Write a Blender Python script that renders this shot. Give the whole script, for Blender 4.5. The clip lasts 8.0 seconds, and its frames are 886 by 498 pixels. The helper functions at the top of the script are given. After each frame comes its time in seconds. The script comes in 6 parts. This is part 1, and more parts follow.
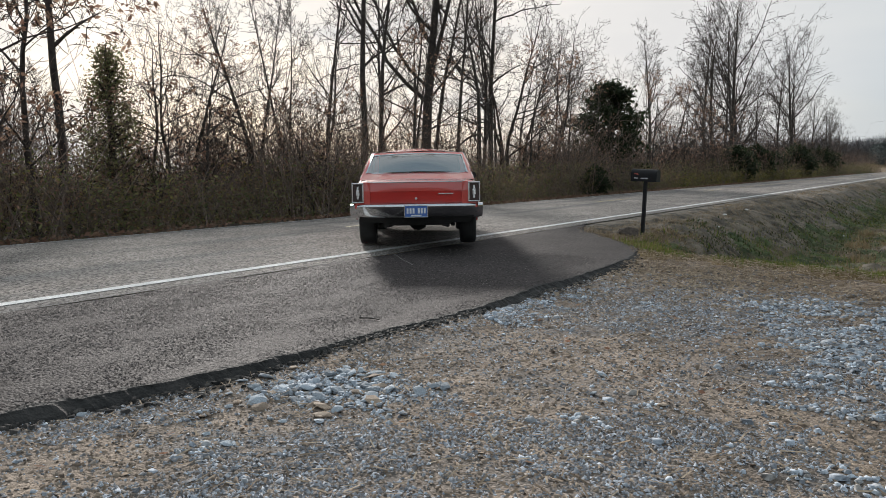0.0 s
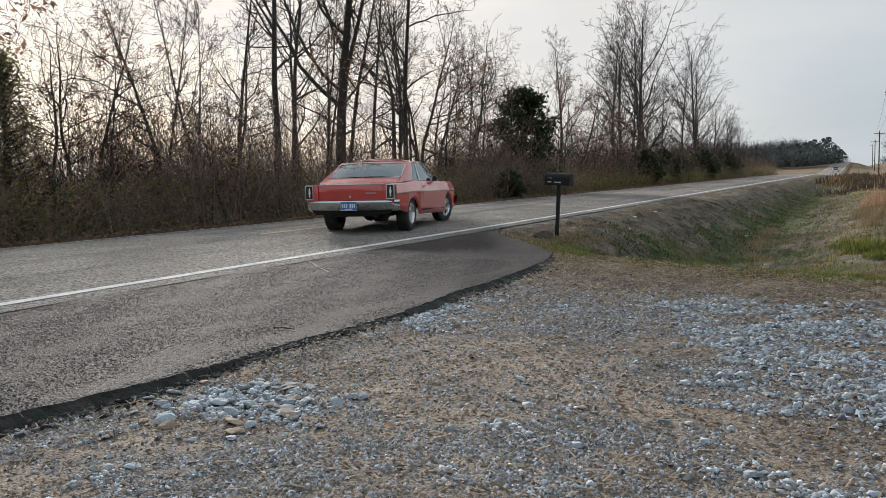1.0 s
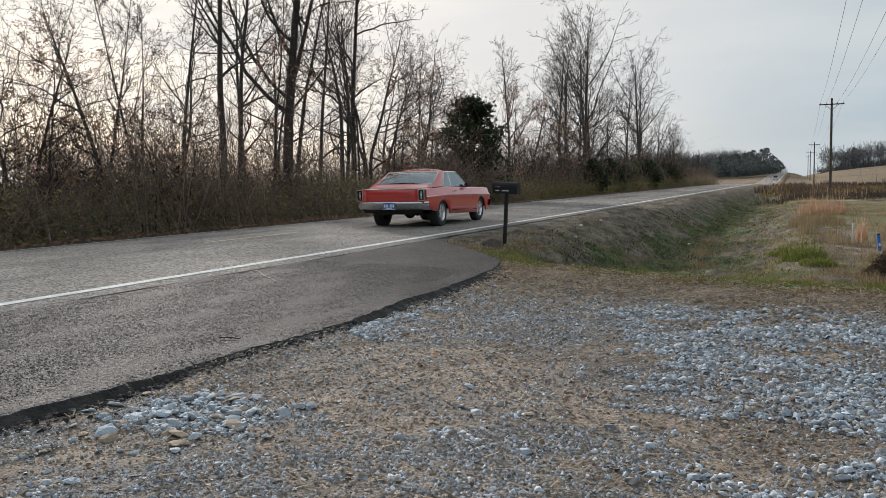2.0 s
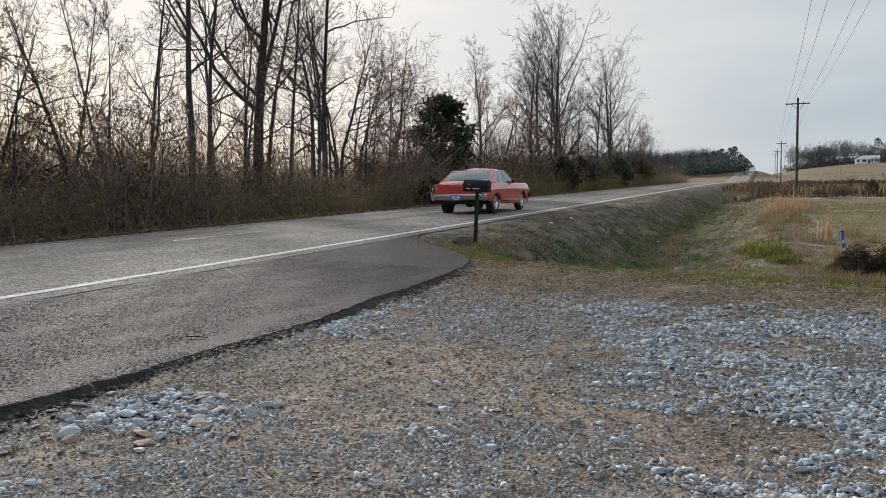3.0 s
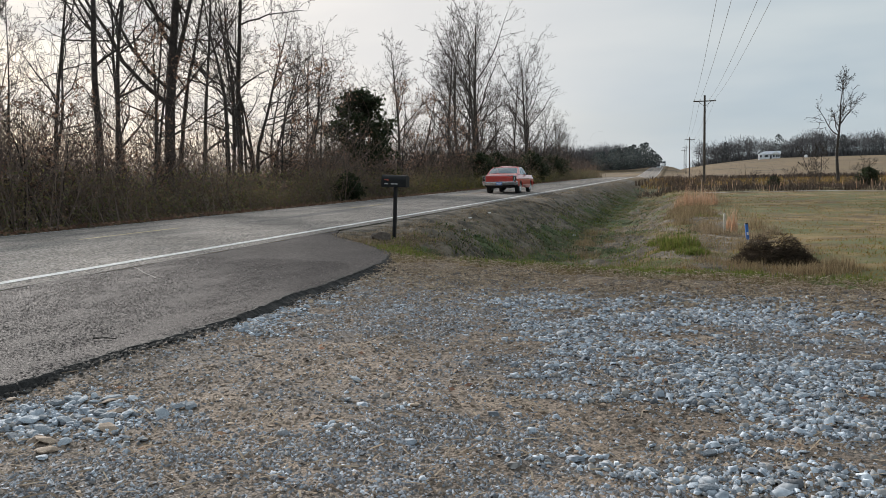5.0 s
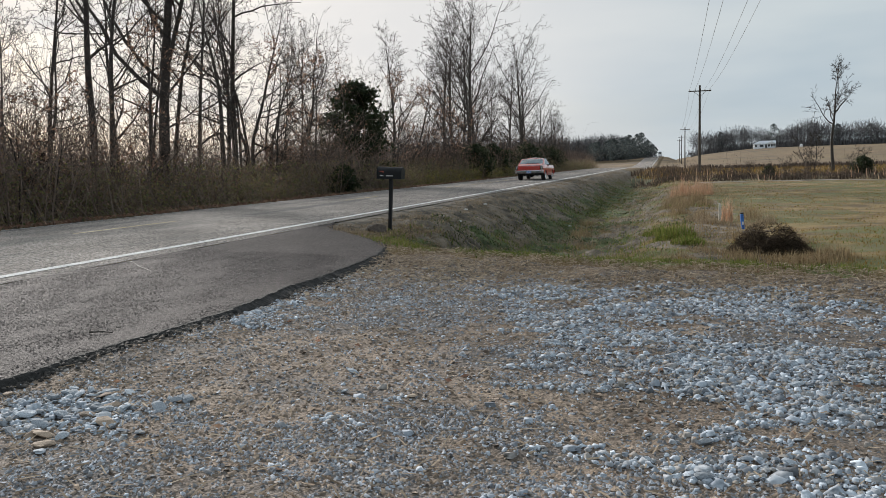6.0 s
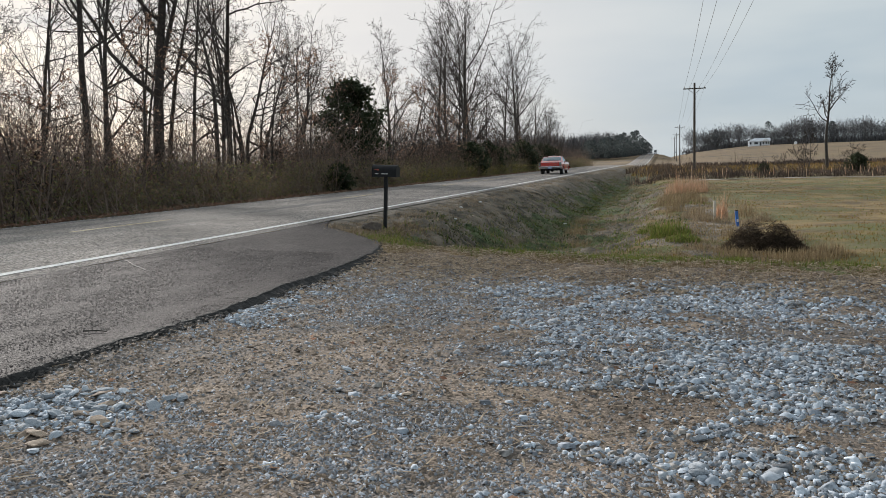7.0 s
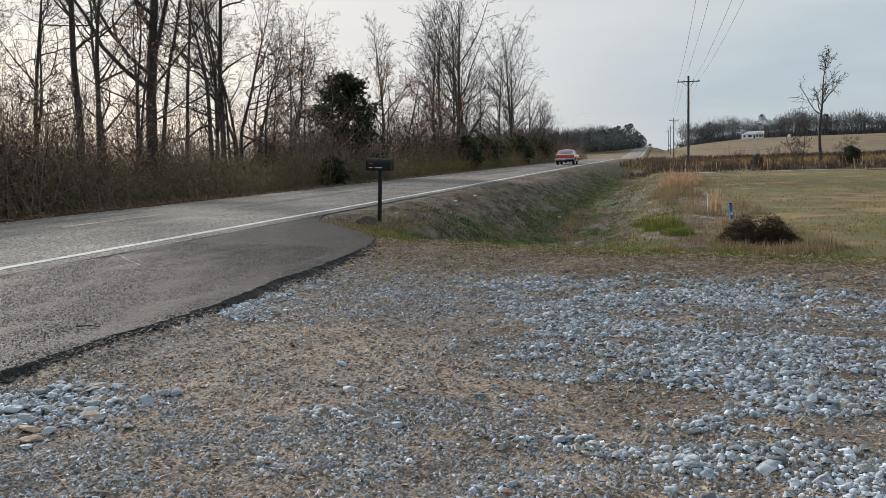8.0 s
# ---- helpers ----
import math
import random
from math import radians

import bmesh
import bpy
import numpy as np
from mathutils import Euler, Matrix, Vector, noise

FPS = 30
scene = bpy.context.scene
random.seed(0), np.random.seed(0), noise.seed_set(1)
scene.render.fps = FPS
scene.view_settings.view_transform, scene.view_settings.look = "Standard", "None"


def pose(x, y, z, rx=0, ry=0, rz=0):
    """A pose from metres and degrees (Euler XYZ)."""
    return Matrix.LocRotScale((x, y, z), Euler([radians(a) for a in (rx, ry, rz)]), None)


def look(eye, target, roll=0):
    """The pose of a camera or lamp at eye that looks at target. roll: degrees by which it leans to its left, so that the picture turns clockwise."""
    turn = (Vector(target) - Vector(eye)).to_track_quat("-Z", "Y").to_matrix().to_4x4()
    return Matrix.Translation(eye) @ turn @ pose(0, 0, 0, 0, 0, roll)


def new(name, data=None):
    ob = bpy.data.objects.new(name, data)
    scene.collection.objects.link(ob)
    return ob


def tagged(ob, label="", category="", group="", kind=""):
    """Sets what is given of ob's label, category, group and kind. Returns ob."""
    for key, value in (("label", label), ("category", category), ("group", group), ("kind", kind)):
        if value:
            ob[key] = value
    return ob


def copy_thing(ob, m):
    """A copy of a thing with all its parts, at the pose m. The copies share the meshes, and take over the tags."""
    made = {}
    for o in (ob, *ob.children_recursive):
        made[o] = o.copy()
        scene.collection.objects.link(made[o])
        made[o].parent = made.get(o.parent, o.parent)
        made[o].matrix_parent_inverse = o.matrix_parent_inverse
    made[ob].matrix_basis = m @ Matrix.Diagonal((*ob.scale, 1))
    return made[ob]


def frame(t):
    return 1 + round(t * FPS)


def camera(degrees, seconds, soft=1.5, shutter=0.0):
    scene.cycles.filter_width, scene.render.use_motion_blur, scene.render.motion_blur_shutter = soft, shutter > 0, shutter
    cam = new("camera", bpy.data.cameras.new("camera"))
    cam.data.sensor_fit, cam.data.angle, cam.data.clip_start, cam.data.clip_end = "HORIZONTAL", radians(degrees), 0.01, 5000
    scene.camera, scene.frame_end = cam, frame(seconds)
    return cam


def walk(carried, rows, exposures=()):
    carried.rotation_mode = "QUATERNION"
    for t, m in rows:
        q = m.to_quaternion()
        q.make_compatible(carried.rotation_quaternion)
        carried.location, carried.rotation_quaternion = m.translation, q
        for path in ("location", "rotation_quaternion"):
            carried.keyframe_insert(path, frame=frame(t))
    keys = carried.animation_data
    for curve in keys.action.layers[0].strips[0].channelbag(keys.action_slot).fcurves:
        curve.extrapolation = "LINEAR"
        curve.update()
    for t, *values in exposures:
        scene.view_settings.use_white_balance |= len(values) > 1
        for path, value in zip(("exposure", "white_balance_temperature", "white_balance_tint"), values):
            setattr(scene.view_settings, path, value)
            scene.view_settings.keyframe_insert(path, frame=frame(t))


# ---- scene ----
cam = camera(57.4, 8.0, soft=0.7)
PATH = [
    (0, (0.000, -0.000, 1.250), (-1.0961, 1.6623, 1.0616), -0.90),
    (0.5, (-0.020, 0.053, 1.247), (-1.0315, 1.7686, 1.0591), -1.19),
    (1, (-0.040, 0.073, 1.247), (-0.9595, 1.8398, 1.0674), -1.31),
    (1.5, (-0.045, 0.069, 1.247), (-0.8966, 1.8705, 1.0803), -1.18),
    (3, (-0.011, 0.075, 1.240), (-0.7531, 1.9243, 1.0726), -1.08),
    (3.5, (-0.003, 0.076, 1.239), (-0.7078, 1.9397, 1.0713), -1.04),
    (4, (0.001, 0.085, 1.237), (-0.6398, 1.9721, 1.0716), -0.97),
    (4.5, (0.002, 0.090, 1.233), (-0.5848, 1.9939, 1.0582), -0.93),
    (5, (-0.000, 0.093, 1.232), (-0.5552, 2.0062, 1.0498), -1.24),
    (6.5, (0.005, 0.089, 1.232), (-0.5391, 2.0027, 1.0238), -1.66),
    (7, (0.006, 0.095, 1.230), (-0.5288, 2.0110, 1.0218), -1.70),
    (7.5, (0.007, 0.100, 1.231), (-0.5177, 2.0184, 1.0164), -1.88),
    (8, (0.004, 0.106, 1.228), (-0.5178, 2.0236, 1.0041), -1.84),
]
walk(cam, [(t, look(eye, target, roll)) for t, eye, target, roll in PATH])

# ---- sky and sun: a low hazy sun behind the trees across the road ----
SUN_AZ, SUN_EL = -47.0, 18.0  # degrees from +y towards +x, and up
world = bpy.data.worlds.new("sky")
scene.world = world
world.use_nodes = True
wt = world.node_tree
wt.nodes.clear()
w_out = wt.nodes.new("ShaderNodeOutputWorld")
w_bg = wt.nodes.new("ShaderNodeBackground")
w_sky = wt.nodes.new("ShaderNodeTexSky")
w_sky.sky_type = "NISHITA"
w_sky.sun_disc = False
w_sky.sun_elevation = radians(SUN_EL)
w_sky.sun_rotation = radians(SUN_AZ)
w_sky.air_density, w_sky.dust_density, w_sky.ozone_density = 1.0, 3.0, 1.5
w_sky.altitude = 100
w_bg.inputs["Strength"].default_value = 0.112
# a thin veil of high cloud, thicker in streaks
w_tc = wt.nodes.new("ShaderNodeTexCoord")
w_map = wt.nodes.new("ShaderNodeMapping")
w_map.inputs["Scale"].default_value = (1.0, 1.0, 4.0)
w_noise = wt.nodes.new("ShaderNodeTexNoise")
w_noise.inputs["Scale"].default_value, w_noise.inputs["Detail"].default_value = 1.6, 5.0
w_rng = wt.nodes.new("ShaderNodeMapRange")
for n, v in enumerate((0.38, 0.62, 0.84, 1.0), 1):
    w_rng.inputs[n].default_value = v
w_mix = wt.nodes.new("ShaderNodeMix")
w_mix.data_type = "RGBA"
# the veil glows towards the hidden sun
w_dot = wt.nodes.new("ShaderNodeVectorMath")
w_dot.operation = "DOT_PRODUCT"
w_dot.inputs[1].default_value = (math.sin(radians(SUN_AZ)) * math.cos(radians(SUN_EL)), math.cos(radians(SUN_AZ)) * math.cos(radians(SUN_EL)), math.sin(radians(SUN_EL)))
w_near = wt.nodes.new("ShaderNodeMapRange")
w_near.interpolation_type = "SMOOTHERSTEP"
for n, v in enumerate((0.52, 1.0, 0.0, 1.0), 1):
    w_near.inputs[n].default_value = v
w_veil = wt.nodes.new("ShaderNodeMix")
w_veil.data_type = "RGBA"
w_veil.inputs[7].default_value = (6.1, 5.95, 5.85, 1)
# the veil itself is thicker and thinner in broad soft patches
w_thick = wt.nodes.new("ShaderNodeTexNoise")
w_thick.inputs["Scale"].default_value, w_thick.inputs["Detail"].default_value = 2.6, 4.0
w_soft = wt.nodes.new("ShaderNodeMapRange")
w_soft.inputs[1].default_value, w_soft.inputs[2].default_value = 0.36, 0.64
w_base = wt.nodes.new("ShaderNodeMix")
w_base.data_type = "RGBA"
w_base.inputs[6].default_value, w_base.inputs[7].default_value = (3.3, 3.93, 4.4, 1), (4.3, 4.75, 4.95, 1)
wt.links.new(w_map.outputs["Vector"], w_thick.inputs["Vector"])
wt.links.new(w_thick.outputs["Fac"], w_soft.inputs[0])
wt.links.new(w_soft.outputs[0], w_base.inputs[0])
wt.links.new(w_base.outputs[2], w_veil.inputs[6])
wt.links.new(w_tc.outputs["Generated"], w_dot.inputs[0])
wt.links.new(w_dot.outputs["Value"], w_near.inputs[0])
wt.links.new(w_near.outputs[0], w_veil.inputs[0])
wt.links.new(w_veil.outputs[2], w_mix.inputs[7])
wt.links.new(w_tc.outputs["Generated"], w_map.inputs["Vector"])
wt.links.new(w_map.outputs["Vector"], w_noise.inputs["Vector"])
wt.links.new(w_noise.outputs["Fac"], w_rng.inputs[0])
wt.links.new(w_rng.outputs[0], w_mix.inputs[0])
wt.links.new(w_sky.outputs["Color"], w_mix.inputs[6])
wt.links.new(w_mix.outputs[2], w_bg.inputs["Color"])
wt.links.new(w_bg.outputs["Background"], w_out.inputs["Surface"])

sun_data = bpy.data.lights.new("sun", "SUN")
sun_data.energy, sun_data.angle, sun_data.color = 4.5, radians(6.0), (1.0, 0.95, 0.90)
sun = new("sun", sun_data)
a, e = radians(SUN_AZ), radians(SUN_EL)
sun.matrix_world = look((math.sin(a) * math.cos(e) * 60, math.cos(a) * math.cos(e) * 60, math.sin(e) * 60), (0, 0, 0))
scene.view_settings.exposure = 0.30

# ---- helpers of the place ----
def part(name, bm, material, parent=None, label="", smooth=False):
    """Links a bmesh as one mesh object under a thing or a part."""
    me = bpy.data.meshes.new(name)
    bm.to_mesh(me)
    bm.free()
    return part_mesh(name, me, material, parent, label, smooth)


def part_mesh(name, me, material, parent=None, label="", smooth=False):
    for m in material if isinstance(material, (list, tuple)) else (material,):
        me.materials.append(m)
    if smooth:
        me.polygons.foreach_set("use_smooth", [True] * len(me.polygons))
    ob = new(name, me)
    if parent:
        ob.parent = parent
    if label:
        ob["label"] = label
    return ob


def mesh_of(name, verts, faces):
    """A mesh from arrays: verts (n, 3), faces (m, 3) or (m, 4)."""
    me = bpy.data.meshes.new(name)
    verts, faces = np.asarray(verts, np.float32), np.asarray(faces, np.int32)
    k = faces.shape[1]
    me.vertices.add(len(verts))
    me.vertices.foreach_set("co", verts.ravel())
    me.loops.add(faces.size)
    me.loops.foreach_set("vertex_index", faces.ravel())
    me.polygons.add(len(faces))
    me.polygons.foreach_set("loop_start", np.arange(0, faces.size, k, dtype=np.int32))
    me.update(calc_edges=True)
    return me


def box(bm, x0, y0, z0, x1, y1, z1, bevel=0.0):
    made = bmesh.ops.create_cube(bm, size=1.0)["verts"]
    bmesh.ops.scale(bm, verts=made, vec=(x1 - x0, y1 - y0, z1 - z0))
    bmesh.ops.translate(bm, verts=made, vec=((x0 + x1) / 2, (y0 + y1) / 2, (z0 + z1) / 2))
    if bevel:
        edges = list({ed for v in made for ed in v.link_edges})
        bmesh.ops.bevel(bm, geom=edges, offset=bevel, segments=2, affect="EDGES", profile=0.5)
    return bm


def tube(bm, p0, p1, r0, r1=None, sides=10):
    p0, p1 = Vector(p0), Vector(p1)
    r1 = r0 if r1 is None else r1
    m = Matrix.Translation((p0 + p1) / 2) @ (p1 - p0).to_track_quat("Z", "Y").to_matrix().to_4x4()
    bmesh.ops.create_cone(bm, cap_ends=True, segments=sides, radius1=r0, radius2=r1, depth=(p1 - p0).length, matrix=m)
    return bm


def lathe(bm, profile, sides, axis="X"):
    """Turns a closed or open profile of (radius, along) about the x axis."""
    rings = []
    for k in range(sides):
        c, s = math.cos(2 * math.pi * k / sides), math.sin(2 * math.pi * k / sides)
        rings.append([bm.verts.new((h, r * c, r * s)) for r, h in profile])
    for k in range(sides):
        r0, r1 = rings[k], rings[(k + 1) % sides]
        for j in range(len(profile) - 1):
            bm.faces.new((r0[j], r0[j + 1], r1[j + 1], r1[j]))
    return bm


# ---- materials ----
def mat(name, dark, light, scale=3.0, fine=60.0, rough=0.85, bump=0.0, bump_scale=None, metal=0.0, island=0.0, objects=0.0,
        coat=0.0, speck=0.0, speck_scale=120.0, contrast=(0.3, 0.7), spec=0.5, third=None, third_scale=0.5, third_range=(0.5, 0.6), third_stretch=(1, 1, 1), pebbly=0.0):
    """A procedural surface: two colours by a broad noise, a fine grain over them, relief, and per-piece variation."""
    m = bpy.data.materials.new(name)
    m.use_nodes = True
    nt = m.node_tree
    nodes, link = nt.nodes, nt.links.new
    bsdf = nodes["Principled BSDF"]
    tc = nodes.new("ShaderNodeTexCoord")
    broad = nodes.new("ShaderNodeTexNoise")
    broad.inputs["Scale"].default_value, broad.inputs["Detail"].default_value = scale, 6.0
    link(tc.outputs["Object"], broad.inputs["Vector"])
    ramp = nodes.new("ShaderNodeValToRGB")
    ramp.color_ramp.elements[0].position, ramp.color_ramp.elements[1].position = contrast
    ramp.color_ramp.elements[0].color, ramp.color_ramp.elements[1].color = (*dark, 1), (*light, 1)
    link(broad.outputs["Fac"], ramp.inputs["Fac"])
    colour = ramp.outputs["Color"]

    def mixed(a, b, factor, kind="MIX"):
        mix = nodes.new("ShaderNodeMix")
        mix.data_type, mix.blend_type = "RGBA", kind
        for sock, v in ((mix.inputs[0], factor), (mix.inputs[6], a), (mix.inputs[7], b)):
            if hasattr(v, "links"):
                link(v, sock)
            else:
                sock.default_value = v
        return mix.outputs[2]

    def mapped(value, lo, hi, to0, to1):
        r = nodes.new("ShaderNodeMapRange")
        for n, v in enumerate((lo, hi, to0, to1), 1):
            r.inputs[n].default_value = v
        link(value, r.inputs[0])
        return r.outputs[0]

    if third:
        patch = nodes.new("ShaderNodeTexNoise")
        patch.inputs["Scale"].default_value, patch.inputs["Detail"].default_value = third_scale, 5.0
        warp = nodes.new("ShaderNodeMapping")
        warp.inputs["Scale"].default_value = third_stretch
        link(tc.outputs["Object"], warp.inputs["Vector"])
        link(warp.outputs["Vector"], patch.inputs["Vector"])
        colour = mixed(colour, (*third, 1), mapped(patch.outputs["Fac"], *third_range, 0.0, 1.0))
    grain = nodes.new("ShaderNodeTexNoise")
    grain.inputs["Scale"].default_value, grain.inputs["Detail"].default_value = fine, 4.0
    link(tc.outputs["Object"], grain.inputs["Vector"])
    shade = nodes.new("ShaderNodeCombineColor")
    g = mapped(grain.outputs["Fac"], 0.3, 0.7, 0.78, 1.22)
    for n in range(3):
        link(g, shade.inputs[n])
    colour = mixed(colour, shade.outputs["Color"], 1.0, "MULTIPLY")
    if speck:
        cells = nodes.new("ShaderNodeTexVoronoi")
        cells.inputs["Scale"].default_value = speck_scale
        link(tc.outputs["Object"], cells.inputs["Vector"])
        val = nodes.new("ShaderNodeSeparateColor")
        link(cells.outputs["Color"], val.inputs["Color"])
        tint = nodes.new("ShaderNodeCombineColor")
        g2 = mapped(val.outputs["Red"], 0.0, 1.0, 1.0 - speck, 1.0 + speck * 1.6)
        for n in range(3):
            link(g2, tint.inputs[n])
        colour = mixed(colour, tint.outputs["Color"], 1.0, "MULTIPLY")
    if island or objects:
        info = nodes.new("ShaderNodeNewGeometry" if island else "ShaderNodeObjectInfo")
        amount = island or objects
        rnd = mapped(info.outputs["Random Per Island" if island else "Random"], 0.0, 1.0, 1.0 - amount, 1.0 + amount)
        tint = nodes.new("ShaderNodeCombineColor")
        for n in range(3):
            link(rnd, tint.inputs[n])
        colour = mixed(colour, tint.outputs["Color"], 1.0, "MULTIPLY")
    link(colour, bsdf.inputs["Base Color"])
    link(mapped(grain.outputs["Fac"], 0.3, 0.7, max(rough - 0.08, 0.02), min(rough + 0.08, 1.0)), bsdf.inputs["Roughness"])
    bsdf.inputs["Metallic"].default_value = metal
    bsdf.inputs["Specular IOR Level"].default_value = spec
    bsdf.inputs["Coat Weight"].default_value, bsdf.inputs["Coat Roughness"].default_value = coat, 0.04
    if bump:
        rel = nodes.new("ShaderNodeTexNoise")
        rel.inputs["Scale"].default_value, rel.inputs["Detail"].default_value = bump_scale or fine, 6.0
        link(tc.outputs["Object"], rel.inputs["Vector"])
        b = nodes.new("ShaderNodeBump")
        b.inputs["Strength"].default_value, b.inputs["Distance"].default_value = min(bump * 20, 1.0), bump
        link(rel.outputs["Fac"], b.inputs["Height"])
        if speck and pebbly:                    # each chip of stone a small dome
            dome = nodes.new("ShaderNodeBump")
            dome.invert = True
            dome.inputs["Strength"].default_value, dome.inputs["Distance"].default_value = 1.0, pebbly
            link(cells.outputs["Distance"], dome.inputs["Height"])
            link(dome.outputs["Normal"], b.inputs["Normal"])
        link(b.outputs["Normal"], bsdf.inputs["Normal"])
    return m


def leaf_mat(name, colours, rough=0.7, through_light=0.4):
    """Leaves or stones whose colour is drawn per piece from several."""
    m = bpy.data.materials.new(name)
    m.use_nodes = True
    nt = m.node_tree
    bsdf = nt.nodes["Principled BSDF"]
    geo = nt.nodes.new("ShaderNodeNewGeometry")
    ramp = nt.nodes.new("ShaderNodeValToRGB")
    ramp.color_ramp.interpolation = "LINEAR"
    els = ramp.color_ramp.elements
    while len(els) < len(colours):
        els.new(0.5)
    for k, c in enumerate(colours):
        els[k].position = k / (len(colours) - 1)
        els[k].color = (*c, 1)
    nt.links.new(geo.outputs["Random Per Island"], ramp.inputs["Fac"])
    grain = nt.nodes.new("ShaderNodeTexNoise")
    grain.inputs["Scale"].default_value = 40.0
    tc = nt.nodes.new("ShaderNodeTexCoord")
    nt.links.new(tc.outputs["Object"], grain.inputs["Vector"])
    hsv = nt.nodes.new("ShaderNodeHueSaturation")
    rng = nt.nodes.new("ShaderNodeMapRange")
    rng.inputs[1].default_value, rng.inputs[2].default_value, rng.inputs[3].default_value, rng.inputs[4].default_value = 0.3, 0.7, 0.75, 1.25
    nt.links.new(grain.outputs["Fac"], rng.inputs[0])
    nt.links.new(rng.outputs[0], hsv.inputs["Value"])
    nt.links.new(ramp.outputs["Color"], hsv.inputs["Color"])
    nt.links.new(hsv.outputs["Color"], bsdf.inputs["Base Color"])
    bsdf.inputs["Roughness"].default_value = rough
    bsdf.inputs["Specular IOR Level"].default_value = 0.2
    if through_light:
        thin, mix = nt.nodes.new("ShaderNodeBsdfTranslucent"), nt.nodes.new("ShaderNodeMixShader")
        mix.inputs[0].default_value = through_light
        nt.links.new(hsv.outputs["Color"], thin.inputs["Color"])
        nt.links.new(bsdf.outputs[0], mix.inputs[1])
        nt.links.new(thin.outputs[0], mix.inputs[2])
        nt.links.new(mix.outputs[0], nt.nodes["Material Output"].inputs["Surface"])
    return m


M_DIRT = mat("tan_dirt", (0.088, 0.067, 0.051), (0.285, 0.222, 0.17), 1.3, 45, 0.95, 0.025, 26, speck=0.32, speck_scale=85, pebbly=0.004,
             third=(0.10, 0.092, 0.088), third_scale=0.9, third_range=(0.47, 0.62), third_stretch=(0.7, 1.5, 1))
M_GRASSY = mat("winter_grass_ground", (0.085, 0.055, 0.018), (0.215, 0.146, 0.05), 1.1, 18, 0.95, 0.05, 9, contrast=(0.38, 0.62),
               third=(0.085, 0.088, 0.02), third_scale=0.45, third_range=(0.47, 0.58), third_stretch=(0.45, 1.2, 1))
# leaf-litter brown, made darker in colour for the shade under the thicket
M_SHADED_MOULD = mat("shaded_leaf_mould", (0.04, 0.03, 0.022), (0.10, 0.075, 0.052), 1.8, 20, 0.95, 0.05, 12)
M_BANK = mat("brown_bank", (0.045, 0.038, 0.028), (0.20, 0.165, 0.125), 2.6, 14, 0.95, 0.08, 7, contrast=(0.36, 0.64))
M_VERGE = mat("verge_turf", (0.06, 0.09, 0.018), (0.135, 0.17, 0.042), 2.6, 20, 0.95, 0.05, 12, contrast=(0.36, 0.64), third=(0.19, 0.15, 0.08), third_scale=1.3, third_range=(0.54, 0.64))
# green growth low on the bank, its sunless side's shade put into the colour
M_LUSH_SHADED = mat("shaded_green_bank", (0.022, 0.036, 0.010), (0.085, 0.112, 0.034), 2.2, 14, 0.95, 0.08, 7, contrast=(0.36, 0.64), third=(0.13, 0.10, 0.062), third_scale=0.9, third_range=(0.5, 0.62))
M_HILL = mat("golden_hay_field", (0.07, 0.044, 0.020), (0.18, 0.112, 0.048), 0.05, 0.9, 0.95, 0.3, 0.7, contrast=(0.38, 0.62), third=(0.13, 0.088, 0.036), third_scale=0.035, third_stretch=(0.25, 1.6, 1), third_range=(0.48, 0.56))
M_ROAD = mat("old_asphalt", (0.158, 0.142, 0.130), (0.25, 0.226, 0.206), 0.7, 60, 0.95, 0.012, 60, speck=0.7, speck_scale=42, spec=0.1,
             third=(0.12, 0.116, 0.113), third_scale=1.1, third_range=(0.5, 0.68), third_stretch=(1, 0.07, 1))
M_APRON = mat("coarse_asphalt", (0.034, 0.029, 0.0285), (0.053, 0.0455, 0.0445), 0.8, 45, 0.8, 0.012, 45, speck=0.7, speck_scale=60, spec=0.15, pebbly=0.004)
M_TAR = mat("tar_edge", (0.012, 0.012, 0.012), (0.04, 0.038, 0.036), 9, 60, 0.9, 0.04, 30)
M_WHITE = mat("road_paint_white", (0.58, 0.58, 0.57), (0.84, 0.84, 0.82), 5, 60, 0.9, 0.003, 90, spec=0.1)
M_YELLOW = mat("road_paint_yellow", (0.30, 0.24, 0.12), (0.50, 0.38, 0.14), 4, 60, 0.6, 0.003, 90)
M_BARK = mat("grey_brown_bark", (0.03, 0.025, 0.022), (0.085, 0.072, 0.063), 6, 40, 0.95, 0.02, 25)
M_TWIG = mat("twig_bark", (0.028, 0.021, 0.018), (0.07, 0.053, 0.044), 4, 30, 0.95, island=0.3)
M_BRUSH = mat("brush_twigs", (0.10, 0.074, 0.06), (0.24, 0.18, 0.146), 4, 30, 0.95, island=0.3)
M_CHROME = mat("chrome", (0.55, 0.56, 0.58), (0.72, 0.73, 0.75), 5, 80, 0.12, metal=1.0)
M_RUBBER = mat("tyre_rubber", (0.012, 0.012, 0.012), (0.03, 0.03, 0.03), 8, 60, 0.75)
M_BLACK = mat("black_paint", (0.008, 0.008, 0.009), (0.018, 0.018, 0.02), 6, 60, 0.45)
M_UNDER = mat("underbody", (0.006, 0.006, 0.006), (0.02, 0.018, 0.016), 5, 50, 0.9)
M_RED = mat("red_orange_car_paint", (0.50, 0.018, 0.012), (0.60, 0.024, 0.015), 1.5, 300, 0.38, coat=1.0, spec=0.5)
M_RED.node_tree.nodes["Principled BSDF"].inputs["Coat Roughness"].default_value = 0.05
M_RED.node_tree.nodes["Principled BSDF"].inputs["Coat IOR"].default_value = 1.85
